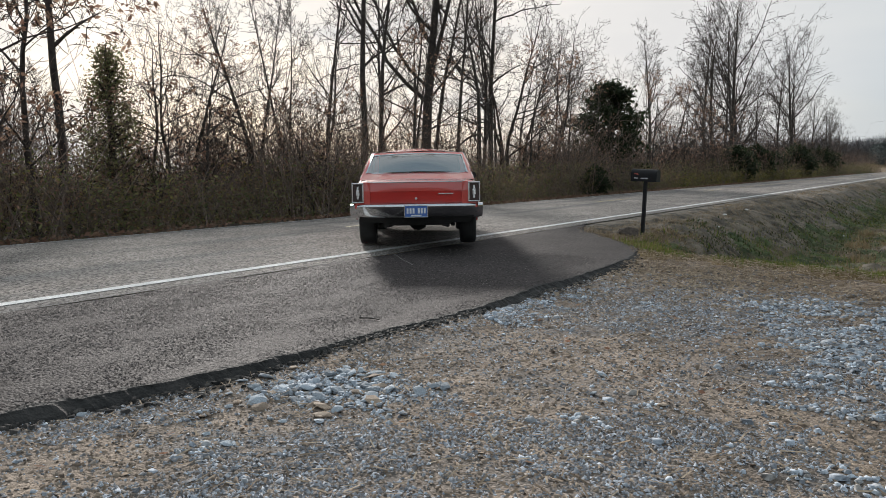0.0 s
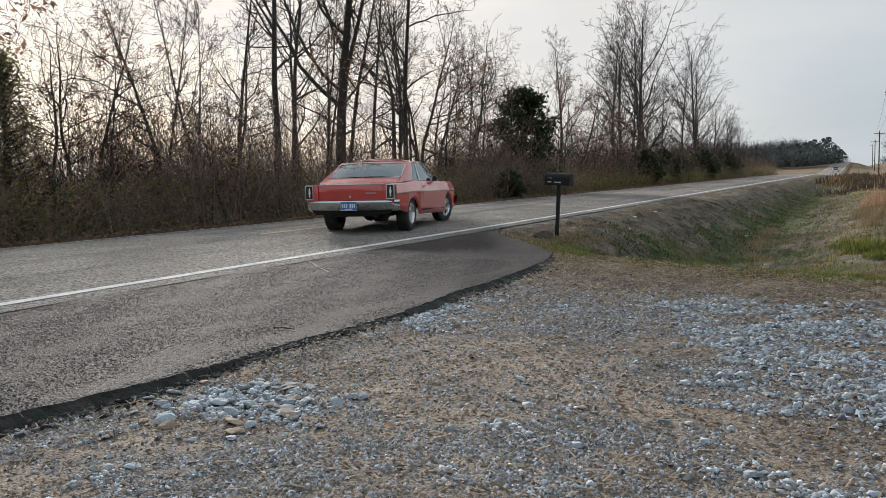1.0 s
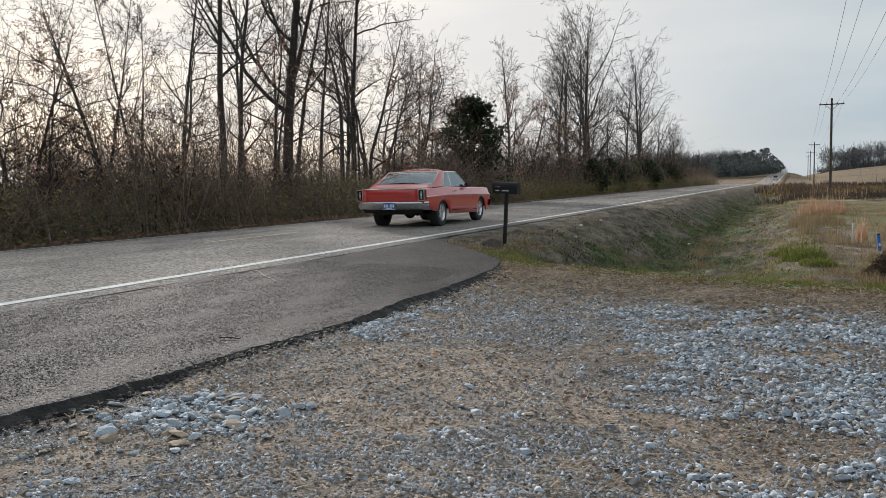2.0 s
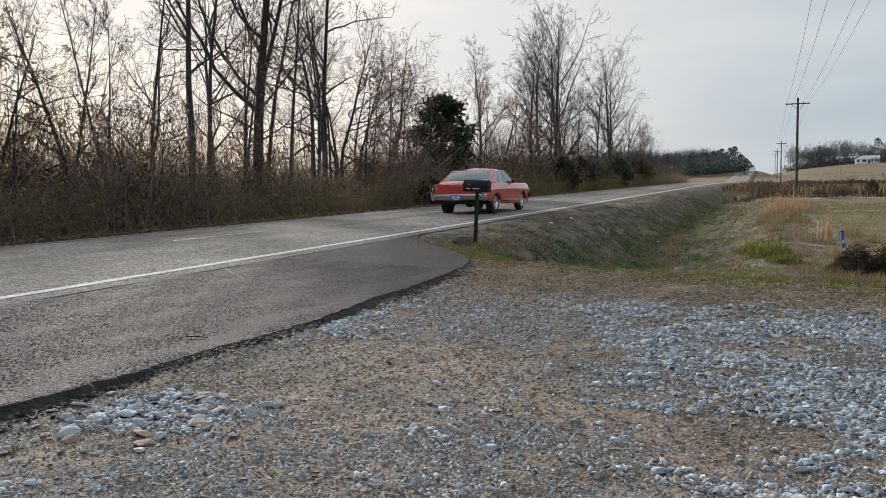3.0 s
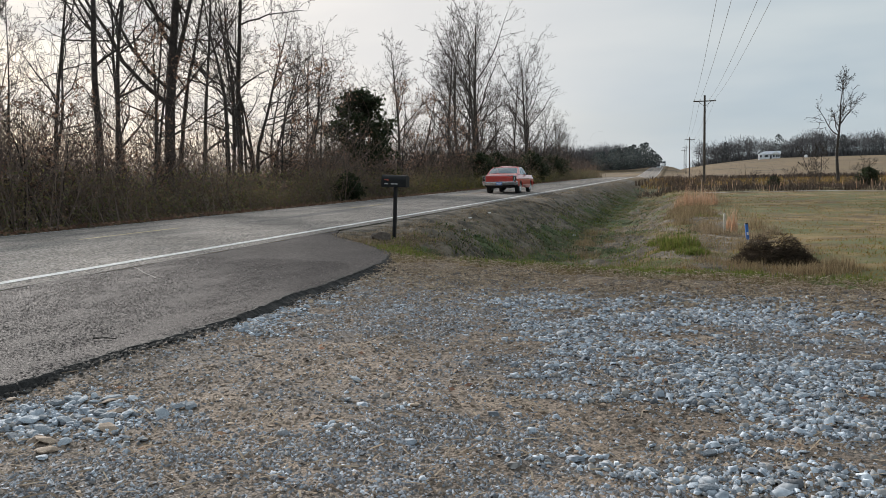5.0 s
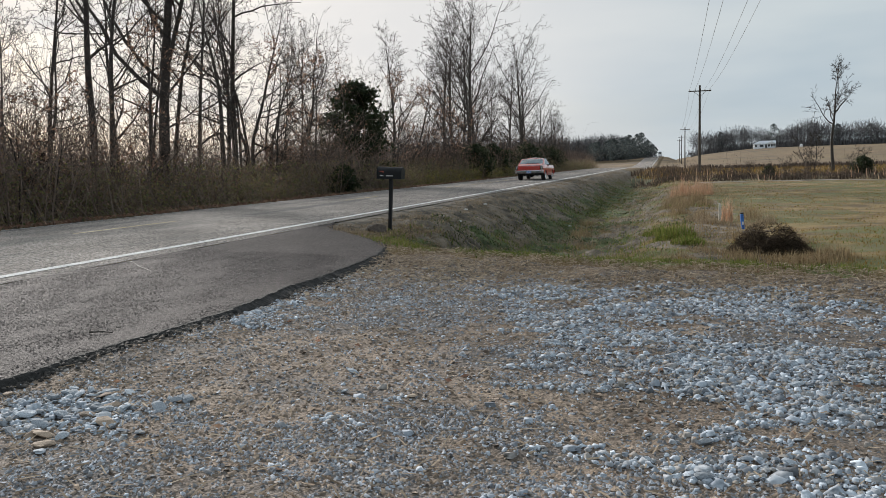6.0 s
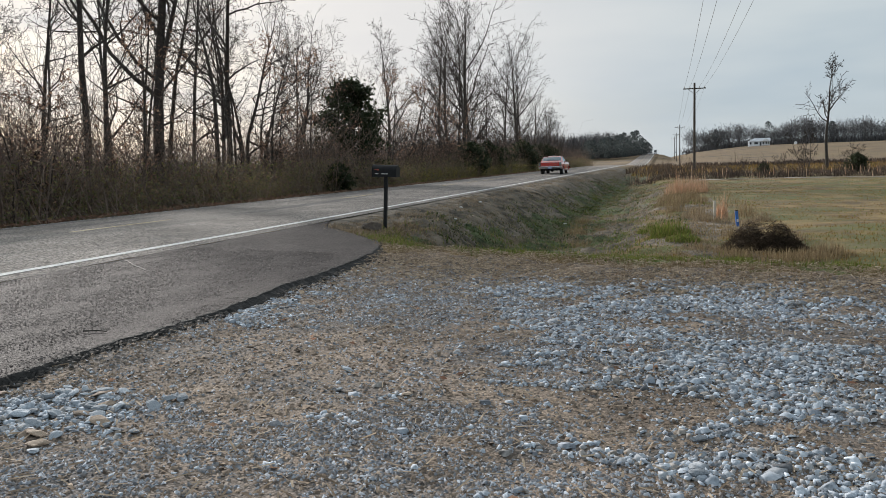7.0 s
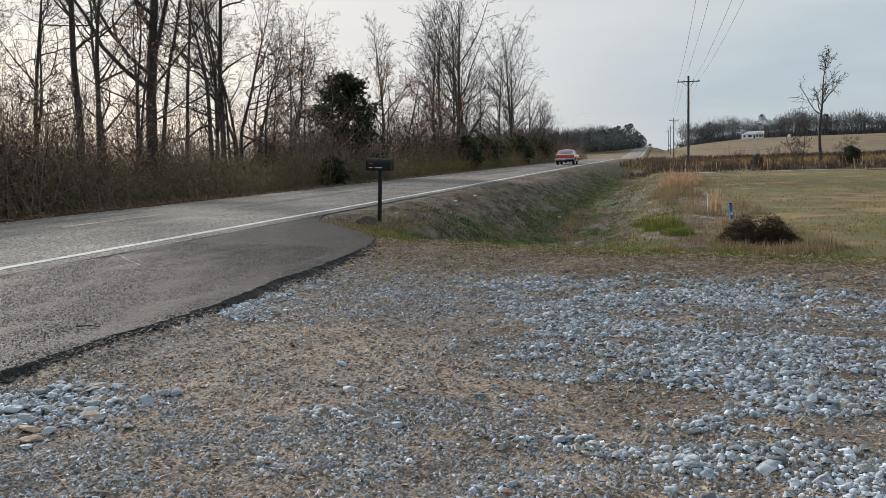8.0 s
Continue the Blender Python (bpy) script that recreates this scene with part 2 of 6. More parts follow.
M_STONE = leaf_mat("limestone_gravel", [(0.11, 0.117, 0.128), (0.31, 0.35, 0.40), (0.45, 0.505, 0.57), (0.28, 0.252, 0.22), (0.35, 0.397, 0.455), (0.64, 0.705, 0.775)], 0.88, 0.0)
M_PEBBLE = mat("limestone_stone", (0.22, 0.248, 0.28), (0.40, 0.445, 0.49), 9, 40, 0.88, 0.01, 20, objects=0.4)
M_PEBBLE_TAN = mat("tan_stone", (0.22, 0.17, 0.13), (0.40, 0.31, 0.235), 9, 40, 0.88, 0.01, 20, objects=0.4)

# ---- the lie of the land ----
EDGE, CENTRE, FAR = -6.97, -10.05, -13.15   # road lines, in x
ROAD_Z, CROWN = 0.17, 0.07


def step(v, a, b):
    t = np.clip((v - a) / (b - a), 0, 1)
    return t * t * (3 - 2 * t)


def road_rise(y):
    """The road dips beyond a low brow and climbs a hill far ahead."""
    return 4.9 * step(y, 235, 520) - 1.3 * step(y, 135, 225) - 5.0 * step(y, 560, 900) - 6.0 * step(-y, 150, 600)


def lumps(x, y, size, amount):
    return amount * (np.sin(x / size * 2.1 + 1.3 * np.sin(y / size)) * np.cos(y / size * 1.7 + 0.9 * np.sin(x / size * 1.3)))


def lot_edge(x):
    """Where the gravel lot ends in y."""
    return np.maximum(11.0 - 0.40 * (np.asarray(x, float) + 3.9), 8.9) + 0.12 * np.sin(np.asarray(x, float) * 1.7)


RIM = ((-40, -4.08), (2.0, -4.05), (2.4, -4.03), (3.0, -3.86), (3.7, -3.75), (4.6, -3.68), (5.9, -3.62), (6.6, -3.65), (7.4, -3.70),
       (8.3, -3.71), (9.2, -3.74), (10.4, -3.86), (11.2, -4.04), (11.8, -4.28), (12.3, -4.62), (13.2, -5.4), (14.2, -6.2), (15.5, -6.7))


def rim_of(y):
    """x of the apron's broken edge."""
    return np.interp(y, [p[0] for p in RIM], [p[1] for p in RIM])


def land(x, y):
    """The height of the ground."""
    x, y = np.asarray(x, float), np.asarray(y, float)
    lot = lumps(x, y, 0.9, 0.014) + lumps(x, y, 0.33, 0.008) + lumps(x + 0.3 * y, y, 0.13, 0.005)
    lot = lot + step(y - lot_edge(x), -3.2, -1.4) * (0.035 * np.abs(np.sin(6.1 * x + 3.0 * y + np.sin(4 * y)) * np.sin(9.3 * y - 2.2 * x + np.sin(3 * x))) - 0.01)     # matted thatch
    # field to the right, sinking from the lot to the flat and rising to the house's hill
    field = -0.62 + lumps(x, y, 6, 0.05) + lumps(x, y, 1.1, 0.03)
    hill = (8.6 * step(y + 0.35 * x, 190, 640) * step(x, -20, 60) + 2.0 * step(y, 170, 520) * step(-x, -60, 20)) * step(x, -5, 18)
    field = field + hill
    # ditch beside the road: shoulder, bank, floor
    foot = -6.0 + 1.35 * (1 - step(y, 14.5, 22))
    u, w = x + 0.14 * np.sin(2.3 * y + 0.7) + 0.08 * np.sin(5.9 * y), y + 0.16 * np.sin(2.9 * x + 1.1) + 0.09 * np.sin(6.7 * x)
    rough = 0.075 * np.abs(np.sin(4.3 * u + 1.1 * w) * np.sin(3.1 * w - 1.3 * u)) ** 0.7 + 0.05 * np.abs(np.sin(8.9 * u - 2.1 * w) * np.sin(7.3 * w + 2.9 * u)) - 0.05     # tussocks
    bank = rough + 0.08 - 1.18 * step(x, foot, -2.9) + 0.48 * step(x, -2.4, 0.8) + lumps(x, y, 1.3, 0.06) + lumps(x, y, 0.45, 0.045) + hill
    low = np.where(x < 0.8, bank, field)
    low = low + np.where(x < 0.8, (field - bank) * step(x, -1.2, 0.8), 0)
    far_away = step(y, 70, 130)
    low = low * (1 - far_away) + np.where(x < 0.8, np.maximum(low, -0.35), field) * far_away
    low = low + road_rise(y) * step(-x, -6, 4)
    away = step(y - lot_edge(x), 0.3, 4.4)          # from the lot down into ditch and field
    near = lot * (1 - away) + low * away
    # across the road: wooded ground
    woods = 0.10 + lumps(x, y, 2.2, 0.06) - 0.5 * step(-x, 15, 24) + 1.2 * step(-x, 30, 120) + road_rise(y)
    out = np.where(x > -13.6, near, woods)
    under = ROAD_Z - 0.10 + road_rise(y)
    on_road = (x > -13.7) & (x < -6.7)
    out = np.where(on_road, under, out)
    lip = step(x, -6.7, -5.9)
    out = np.where((x >= -6.7) & (x < -5.9) & (y > 12.6), (0.145 + road_rise(y)) * (1 - lip) + out * lip, out)
    # the apron's bed, and the ground meeting its broken edge a little lower
    rim = rim_of(y)
    top = ROAD_Z - 0.012 - 0.085 * np.clip((x + 6.7) / 2.75, 0, 1)
    beside = (x > -7) & (y < 15.6)
    out = np.where(beside & (x < rim - 0.10), np.minimum(out, -0.02), out)
    out = np.where(beside & (x >= rim - 0.10) & (x < rim + 0.9), np.minimum(out, top - 0.020 + 0.20 * step(x - rim, 0.1, 0.9)), out)
    bank_up = 0.15 + 0.75 * np.exp(-((y - 5.0) / 0.9) ** 2) + 0.25 * np.sin(y * 2.3 + 0.7) ** 2 + step(y, 10.9, 11.6)
    heaped = (top - 0.02) * np.clip(bank_up, 0, 1.0) * (1 - step(x - rim, 0.08, 0.6))
    out = np.where(beside & (x >= rim - 0.10) & (x < rim + 0.6) & (y < 15.6), np.maximum(out, heaped), out)
    return out


def axis(*spans):
    return np.unique(np.round(np.concatenate([np.arange(a, b, s) for a, b, s in spans]), 3))


def sheet(name, xs, ys, height, material, **kw):
    gx, gy = np.meshgrid(xs, ys)
    verts = np.stack([gx, gy, height(gx, gy)], -1).reshape(-1, 3)
    n, k = len(xs), np.arange((len(ys) - 1) * len(xs)).reshape(len(ys) - 1, len(xs))[:, :-1].ravel()
    faces = np.stack([k, k + 1, k + n + 1, k + n], 1)
    return part_mesh(name, mesh_of(name, verts, faces), material, smooth=True, **kw)


GX = axis((-1500, -300, 150), (-300, -60, 20), (-60, -20, 4), (-20, -7, 0.5), (-7, -4.6, 0.12), (-4.6, -3.4, 0.06), (-3.4, 3.0, 0.08), (3.0, 6, 0.2), (6, 16, 0.5), (16, 60, 4), (60, 300, 20), (300, 1501, 150))
GY = axis((-1500, -300, 150), (-300, -40, 20), (-40, -4, 3), (-4, 1.4, 0.3), (1.4, 11, 0.08), (11, 24, 0.1), (24, 34, 0.2), (34, 80, 1.0), (80, 200, 5), (200, 700, 20), (700, 2001, 100))
ground = sheet("ground", GX, GY, land, [M_DIRT, M_GRASSY, M_HILL, M_BANK, M_LUSH_SHADED, M_SHADED_MOULD, M_VERGE])
tagged(ground, "tan dirt lot running into winter grass field and ditch", "ground", kind="structure")
_c = np.zeros(len(ground.data.polygons) * 3)
ground.data.polygons.foreach_get("center", _c)
_c = _c.reshape(-1, 3)
_edge = lot_edge(_c[:, 0]) + 0.12 * np.sin(_c[:, 0] * 5.3)
ground.data.polygons.foreach_set("material_index", ((_c[:, 1] > _edge) | (_c[:, 0] < -7)).astype(np.int32) + (_c[:, 1] > 105))
_mi = np.zeros(len(_c), np.int32)
ground.data.polygons.foreach_get("material_index", _mi)
_wave = 0.35 * np.sin(_c[:, 1] * 0.9) + 0.2 * np.sin(_c[:, 1] * 2.7 + _c[:, 0] * 3)
_by_ditch = (_c[:, 1] > lot_edge(_c[:, 0]) + 1.6) & (_c[:, 1] < 105) & (_c[:, 0] > -6.6)
_mi[(_c[:, 0] < -13.5) & (_c[:, 1] < 165)] = 5
_mi[_by_ditch & (_c[:, 0] < -4.1 + _wave)] = 3
_mi[_by_ditch & (_c[:, 0] >= -4.1 + _wave) & (_c[:, 0] < -1.9 + 2 * _wave)] = 4
_floor = np.sin(_c[:, 0] * 2.1 + 1.5 * np.sin(_c[:, 1] * 0.7)) * np.sin(_c[:, 1] * 0.83 + np.sin(_c[:, 0] * 1.7)) + 0.4 * np.sin(_c[:, 1] * 3.1 + 4 * _c[:, 0])
_mi[_by_ditch & (_c[:, 0] >= -1.9 + 2 * _wave) & (_c[:, 0] < 1.6 + _wave) & (_c[:, 1] < 60) & (_floor > -0.25)] = 3     # matted dead grass on the ditch floor
_rag = 0.25 * np.sin(_c[:, 0] * 2.9) + 0.18 * np.sin(_c[:, 0] * 7.1 + 2 * _c[:, 1])
_mi[(_c[:, 1] > lot_edge(_c[:, 0]) + 0.45 + _rag) & (_c[:, 1] < lot_edge(_c[:, 0]) + 1.9 + 1.5 * _rag) & (_c[:, 0] > -3.6)] = 6
ground.data.polygons.foreach_set("material_index", _mi)


def road_z(x, y):
    return ROAD_Z + CROWN * (1 - np.clip(np.abs(x - CENTRE) / 3.2, 0, 1.2) ** 2) + road_rise(y)


RY = axis((-400, -20, 20), (-20, 60, 1.0), (60, 200, 5), (200, 900, 20))
road = sheet("road", np.linspace(-13.42, -6.62, 23), RY, road_z, M_ROAD)
tagged(road, "grey weathered asphalt country road with faint wheel tracks", "road", kind="structure")


def strip(name, x0, x1, y0, y1, material, lift=0.005, wobble=0.0):
    ys = axis((y0, min(y1, 40), 0.5), (min(y1, 40), y1, 10)) if y1 > 42 else np.linspace(y0, y1, max(int((y1 - y0) / 0.4), 2))
    rows = []
    for y in ys:
        s = wobble * math.sin(y * 3.1)
        rows.append([(x, y, float(road_z(np.array(x), np.array(y))) + lift) for x in (x0 + s, (x0 + x1) / 2 + s, x1 + s)])
    v = np.array(rows).reshape(-1, 3)
    f = [(3 * k + j, 3 * k + j + 1, 3 * k + j + 4, 3 * k + j + 3) for k in range(len(ys) - 1) for j in range(2)]
    return part_mesh(name, mesh_of(name, v, f), material)


edge_line = tagged(strip("edge_line", EDGE - 0.068, EDGE + 0.068, -60, 700, M_WHITE, wobble=0.004), "worn white painted road edge line", "road marking", kind="structure")
far_line = tagged(strip("edge_line", FAR - 0.02, FAR + 0.06, -60, 700, M_WHITE, 0.004), "worn white painted line along far road edge", "road marking", kind="structure")
for k in range(-3, 40):
    y0 = 11.9 + 12.2 * k
    tagged(strip("centre_dash", CENTRE - 0.05, CENTRE + 0.05, y0, y0 + 3.0, M_YELLOW, 0.005), "faded yellow dash of road centre line", "road marking", "centre line dashes", "structure")


# ---- paved apron of the drive ----
def apron_edge(y):
    """x of the broken edge of the apron, rounding off to the road at its far end."""
    return float(rim_of(y)) + 0.035 * noise.noise((y * 2.1, 0.3, 0)) + 0.04 * noise.noise((y * 6.3, 4.1, 0)) + 0.03 * noise.noise((y * 17, 9.0, 0)) + 0.015 * noise.noise((y * 41, 5.0, 0))


def apron_top(x, y):
    """Height of the apron: level with the road, falling to the lot."""
    u = min(max((x + 6.7) / 2.75, 0), 1)
    return ROAD_Z - 0.012 - 0.085 * u


bm = bmesh.new()
last = None
for y in np.concatenate([np.arange(-30, 0, 1.0), np.arange(0, 15.5, 0.03)]):
    x1 = apron_edge(y)
    x2 = x1 - 0.015 - 0.07 * max(0.0, 0.4 + noise.noise((y * 3.7, 1.0, 2)) + 0.8 * noise.noise((y * 13.0, 6.0, 2)))   # bare tar along the edge
    xs = [-6.62 + (x2 + 6.62) * k / 7 for k in range(8)] + [x1]
    ring = [bm.verts.new((x, y, apron_top(x, y) + 0.004 * math.sin(7 * x + 3 * y))) for x in xs]
    out_ = 0.11 * step(y, 5.8, 6.6) * (1 - step(y, 10.8, 11.8)) + 0.10 * (1 - step(y, 3.0, 4.2))     # the black slope is wider here
    a_, b_, c_ = noise.noise((y * 5.0, 2.0, 5)), noise.noise((y * 16.0, 7.0, 5)), noise.noise((y * 31.0, 3.0, 8))
    ring += [bm.verts.new((x1 + 0.016 + 0.018 * b_, y, apron_top(x1, y) - 0.014 + 0.012 * c_)),
             bm.verts.new((x1 + 0.03 + 0.5 * out_ + 0.04 * a_ + 0.022 * c_, y, apron_top(x1, y) - 0.045 + 0.015 * b_)),
             bm.verts.new((x1 + 0.045 + out_ + 0.05 * a_ + 0.035 * b_, y, -0.03))]
    if last:
        for j in range(len(ring) - 1):
            f = bm.faces.new((last[j], last[j + 1], ring[j + 1], ring[j]))
            f.material_index = 1 if j >= 7 and y < 11.5 else 0
    last = ring
apron = part("paved_apron", bm, [M_APRON, M_TAR])
tagged(apron, "dark coarse asphalt drive apron with broken black edge", "pavement", kind="structure")

# ---- bare trees ----
def skin(segs, sides):
    """Tapered prisms round segments (n, 8): two ends and two radii."""
    s = np.asarray(segs, float)
    p, q, r0, r1 = s[:, 0:3], s[:, 3:6], s[:, 6], s[:, 7]
    d = q - p
    d /= np.linalg.norm(d, axis=1)[:, None] + 1e-9
    helper = np.where(np.abs(d[:, 2:3]) > 0.9, [[1.0, 0, 0]], [[0, 0, 1.0]])
    u = np.cross(d, helper)
    u /= np.linalg.norm(u, axis=1)[:, None] + 1e-9
    w = np.cross(d, u)
    k = np.arange(sides) * 2 * np.pi / sides
    ring = u[:, None] * np.cos(k)[None, :, None] + w[:, None] * np.sin(k)[None, :, None]
    v = np.concatenate([p[:, None] + ring * r0[:, None, None], q[:, None] + ring * r1[:, None, None]], 1).reshape(-1, 3)
    base = np.arange(len(s))[:, None] * 2 * sides
    j = np.arange(sides)
    f = np.stack([base + j, base + (j + 1) % sides, base + sides + (j + 1) % sides, base + sides + j], -1).reshape(-1, 4)
    return v, f


def ribbons(segs, rng):
    """Thin twigs as flat tapered strips, each turned its own way."""
    s = np.asarray(segs, float)
    p, q = s[:, 0:3], s[:, 3:6]
    w = np.cross(q - p, rng.normal(0, 1, (len(s), 3)))
    w /= np.linalg.norm(w, axis=1)[:, None] + 1e-9
    a, b = w * s[:, 6:7] * 1.15, w * s[:, 7:8] * 1.15
    return np.stack([p - a, p + a, q + b, q - b], 1).reshape(-1, 3), np.arange(4 * len(s)).reshape(-1, 4)


SEGMENTS = (12, 7, 5, 3, 2)


def grow(rng, out, p, d, length, r, level, top, form):
    """Adds a branch's segments to out[level] and its side branches below it."""
    n = SEGMENTS[level]
    d = d / np.linalg.norm(d)
    taper = (0.12, 0.2, 0.3, 0.4, 0.5)[level]
    wander = (0.05, 0.13, 0.2, 0.24, 0.28)[level] * form["crook"]
    lift = form["up"] * (0.02, 0.05, 0.04, 0.03, 0.0)[level]
    ends = []
    for k in range(n):
        d = d + rng.normal(0, wander, 3) + np.array([0, 0, lift])
        d /= np.linalg.norm(d)
        q = p + d * length / n
        ra, rb = r * (1 - (1 - taper) * k / n), r * (1 - (1 - taper) * (k + 1) / n)
        out[level].append((*p, *q, ra, rb))
        ends.append((p, q, d, rb))
        p = q
    if level == top:
        return
    count = (form["limbs"], int(8 * form["bushy"]), int(5 * form["bushy"]), 4)[level]
    first = (form["first"], 0.2, 0.15, 0.15)[level]
    for k in range(count):
        u = (k + rng.uniform(0, 1)) / count
        at = first + (0.99 - first) * u
        p0, q0, dd, rr = ends[min(int(at * n), n - 1)]
        start = p0 + (q0 - p0) * rng.uniform(0, 1)
        side = rng.normal(0, 1, 3)
        side -= dd * side.dot(dd)
        side /= np.linalg.norm(side) + 1e-9
        if level == 0:
            lo, hi = form["spread"]
            ang = radians(hi + (lo - hi) * u + rng.uniform(-8, 8))
            ln = length * form["crown"] * math.sin(math.pi * (0.22 + 0.66 * u)) * rng.uniform(0.7, 1.2)
        else:
            ang = radians(rng.uniform(30, 72))
            ln = length * (0.5 - 0.26 * at) * rng.uniform(0.6, 1.3)
        grow(rng, out, start, dd * math.cos(ang) + side * math.sin(ang), ln, min(rr * 0.75, max(rr * rng.uniform(0.45, 0.68), 0.006)), level + 1, top, form)


def bare_tree(seed, height, radius, spread=(28, 65), up=1.0, top=3, lean=(0, 0), stems=1, leaves=0, leaf_material=None, thin=0.0065, forks=(), first=0.25,
              crown=0.34, crook=1.0, limbs=16, bushy=1.0):
    rng = np.random.default_rng(seed)
    form = dict(spread=spread, up=up, first=first, crown=crown, crook=crook, limbs=limbs, bushy=bushy)
    out = [[] for _ in range(5)]
    for s in range(stems):
        off = np.array([rng.normal(0, 0.25), rng.normal(0, 0.25), -0.15]) if stems > 1 else np.array([0, 0, -0.15])
        d = np.array([lean[0] + (rng.normal(0, 0.16) if stems > 1 else 0), lean[1] + (rng.normal(0, 0.16) if stems > 1 else 0), 1.0])
        grow(rng, out, off, d, height * rng.uniform(0.85, 1.0), radius * (1 if s == 0 else rng.uniform(0.6, 0.9)), 0, top, form)
    n0, n1 = SEGMENTS[0], SEGMENTS[1]
    for z, d, ln, r in forks:                   # named limbs, each from the trunk at its height
        k = min(int(z / height * n0), n0 - 1)
        f = z / height * n0 - k
        grow(rng, out, np.array(out[0][k][0:3]) * (1 - f) + np.array(out[0][k][3:6]) * f, np.array(d, float), ln, r, 1, top, form)
    tree = new("bare_tree")
    for k in range(0, len(out[0]), n0):
        stem = np.array(out[0][k:k + n0])
        stem[0, 6] *= 1.35                      # root flare
        v, f = skin(stem, 9)
        part_mesh("trunk", mesh_of("trunk", v, f), M_BARK, tree, smooth=True)
    bough = np.array(out[1])
    for k in range(0, len(bough), n1):
        v, f = skin(bough[k:k + n1], 6)
        part_mesh("limb", mesh_of("limb", v, f), M_BARK, tree, smooth=True)
    fine = np.array(sum(out[2:], []))
    fine[:, 6:8] = np.maximum(fine[:, 6:8], thin)
    v, f = ribbons(fine, rng)
    tagged(part_mesh("twig_crown", mesh_of("twig_crown", v, f), M_TWIG, tree), kind="stuff")
    if leaves:
        ends = fine[rng.integers(0, len(fine), leaves), 3:6] + rng.normal(0, 0.05, (leaves, 3))
        v, f = leaf_quads(rng, ends, 0.045, 0.09)
        tagged(part_mesh("dry_foliage", mesh_of("dry_foliage", v, f), leaf_material, tree), kind="stuff")
    return tree


def leaf_quads(rng, at, small, large, flat=0.6):
    """Pointed leaves, each a folded quad, at the places given."""
    n = len(at)
    u = rng.normal(0, 1, (n, 3))
    u[:, 2] *= flat
    u /= np.linalg.norm(u, axis=1)[:, None]
    w = np.cross(u, rng.normal(0, 1, (n, 3)))
    w /= np.linalg.norm(w, axis=1)[:, None] + 1e-9
    s = rng.uniform(small, large, n)[:, None]
    v = np.stack([at - u * s, at + w * s * 0.45, at + u * s, at - w * s * 0.45], 1).reshape(-1, 3)
    f = np.arange(4 * n).reshape(n, 4)
    return v, f


M_RUST = leaf_mat("dry_oak_leaves", [(0.17, 0.098, 0.072), (0.27, 0.158, 0.112), (0.36, 0.24, 0.165), (0.22, 0.145, 0.105)], 0.8, 0.45)
M_OLIVE = leaf_mat("late_green_leaves", [(0.09, 0.105, 0.04), (0.16, 0.17, 0.065), (0.30, 0.27, 0.09), (0.20, 0.14, 0.06)])
M_CEDAR = leaf_mat("cedar_green", [(0.02, 0.032, 0.016), (0.035, 0.05, 0.024), (0.055, 0.06, 0.03)])


def place(tree, x, y, turn=0.0, size=1.0, sink=0.0):
    tree.matrix_basis = pose(x, y, float(land(x, y)) - sink, 0, 0, turn) @ Matrix.Diagonal((size, size, size, 1))


BARE = "tall bare grey-brown tree standing in roadside woods"
kinds = [
    bare_tree(11, 17.0, 0.22, (24, 50), 1.0, leaves=260, leaf_material=M_RUST, first=0.40, lean=(-0.03, -0.02), crown=0.30, limbs=14,
              forks=[(4.5, (-0.60, -0.41, 0.72), 7.5, 0.09), (5.1, (-0.36, -0.25, 0.9), 7.0, 0.075), (5.5, (0.25, 0.17, 0.95), 7.5, 0.09), (4.6, (0.62, 0.42, 0.66), 5.0, 0.05),
                     (3.7, (-0.75, -0.5, 0.42), 3.6, 0.04), (3.3, (0.7, 0.45, 0.4), 3.2, 0.035)]),
    bare_tree(12, 13.5, 0.10, (28, 58), 1.1, crown=0.24, first=0.35, leaves=60, leaf_material=M_RUST),
    bare_tree(13, 14.0, 0.16, (24, 58), 1.1, crown=0.34, first=0.24),
    bare_tree(14, 10.0, 0.12, (38, 78), 0.7, crown=0.46, first=0.24, crook=1.5),
    bare_tree(15, 7.5, 0.075, (30, 70), 0.7, crown=0.40, first=0.2, crook=1.3, leaves=900, leaf_material=M_RUST),
    bare_tree(16, 15.0, 0.135, (26, 52), 1.1, crown=0.24, first=0.36, lean=(-0.05, -0.03)),
    bare_tree(17, 5.5, 0.05, (35, 70), 0.7, crown=0.42, first=0.2, stems=3, crook=1.3, leaves=700, leaf_material=M_RUST, limbs=10),
    bare_tree(18, 9.5, 0.06, (22, 50), 1.2, crown=0.2, first=0.3),
    bare_tree(25, 14.0, 0.20, (20, 58), 1.2, crown=0.46, first=0.18, thin=0.0085, limbs=18, crook=0.8, bushy=1.25),
    bare_tree(26, 13.0, 0.17, (18, 52), 1.2, crown=0.34, first=0.2, thin=0.0085, limbs=18, crook=0.8, bushy=1.25),
]
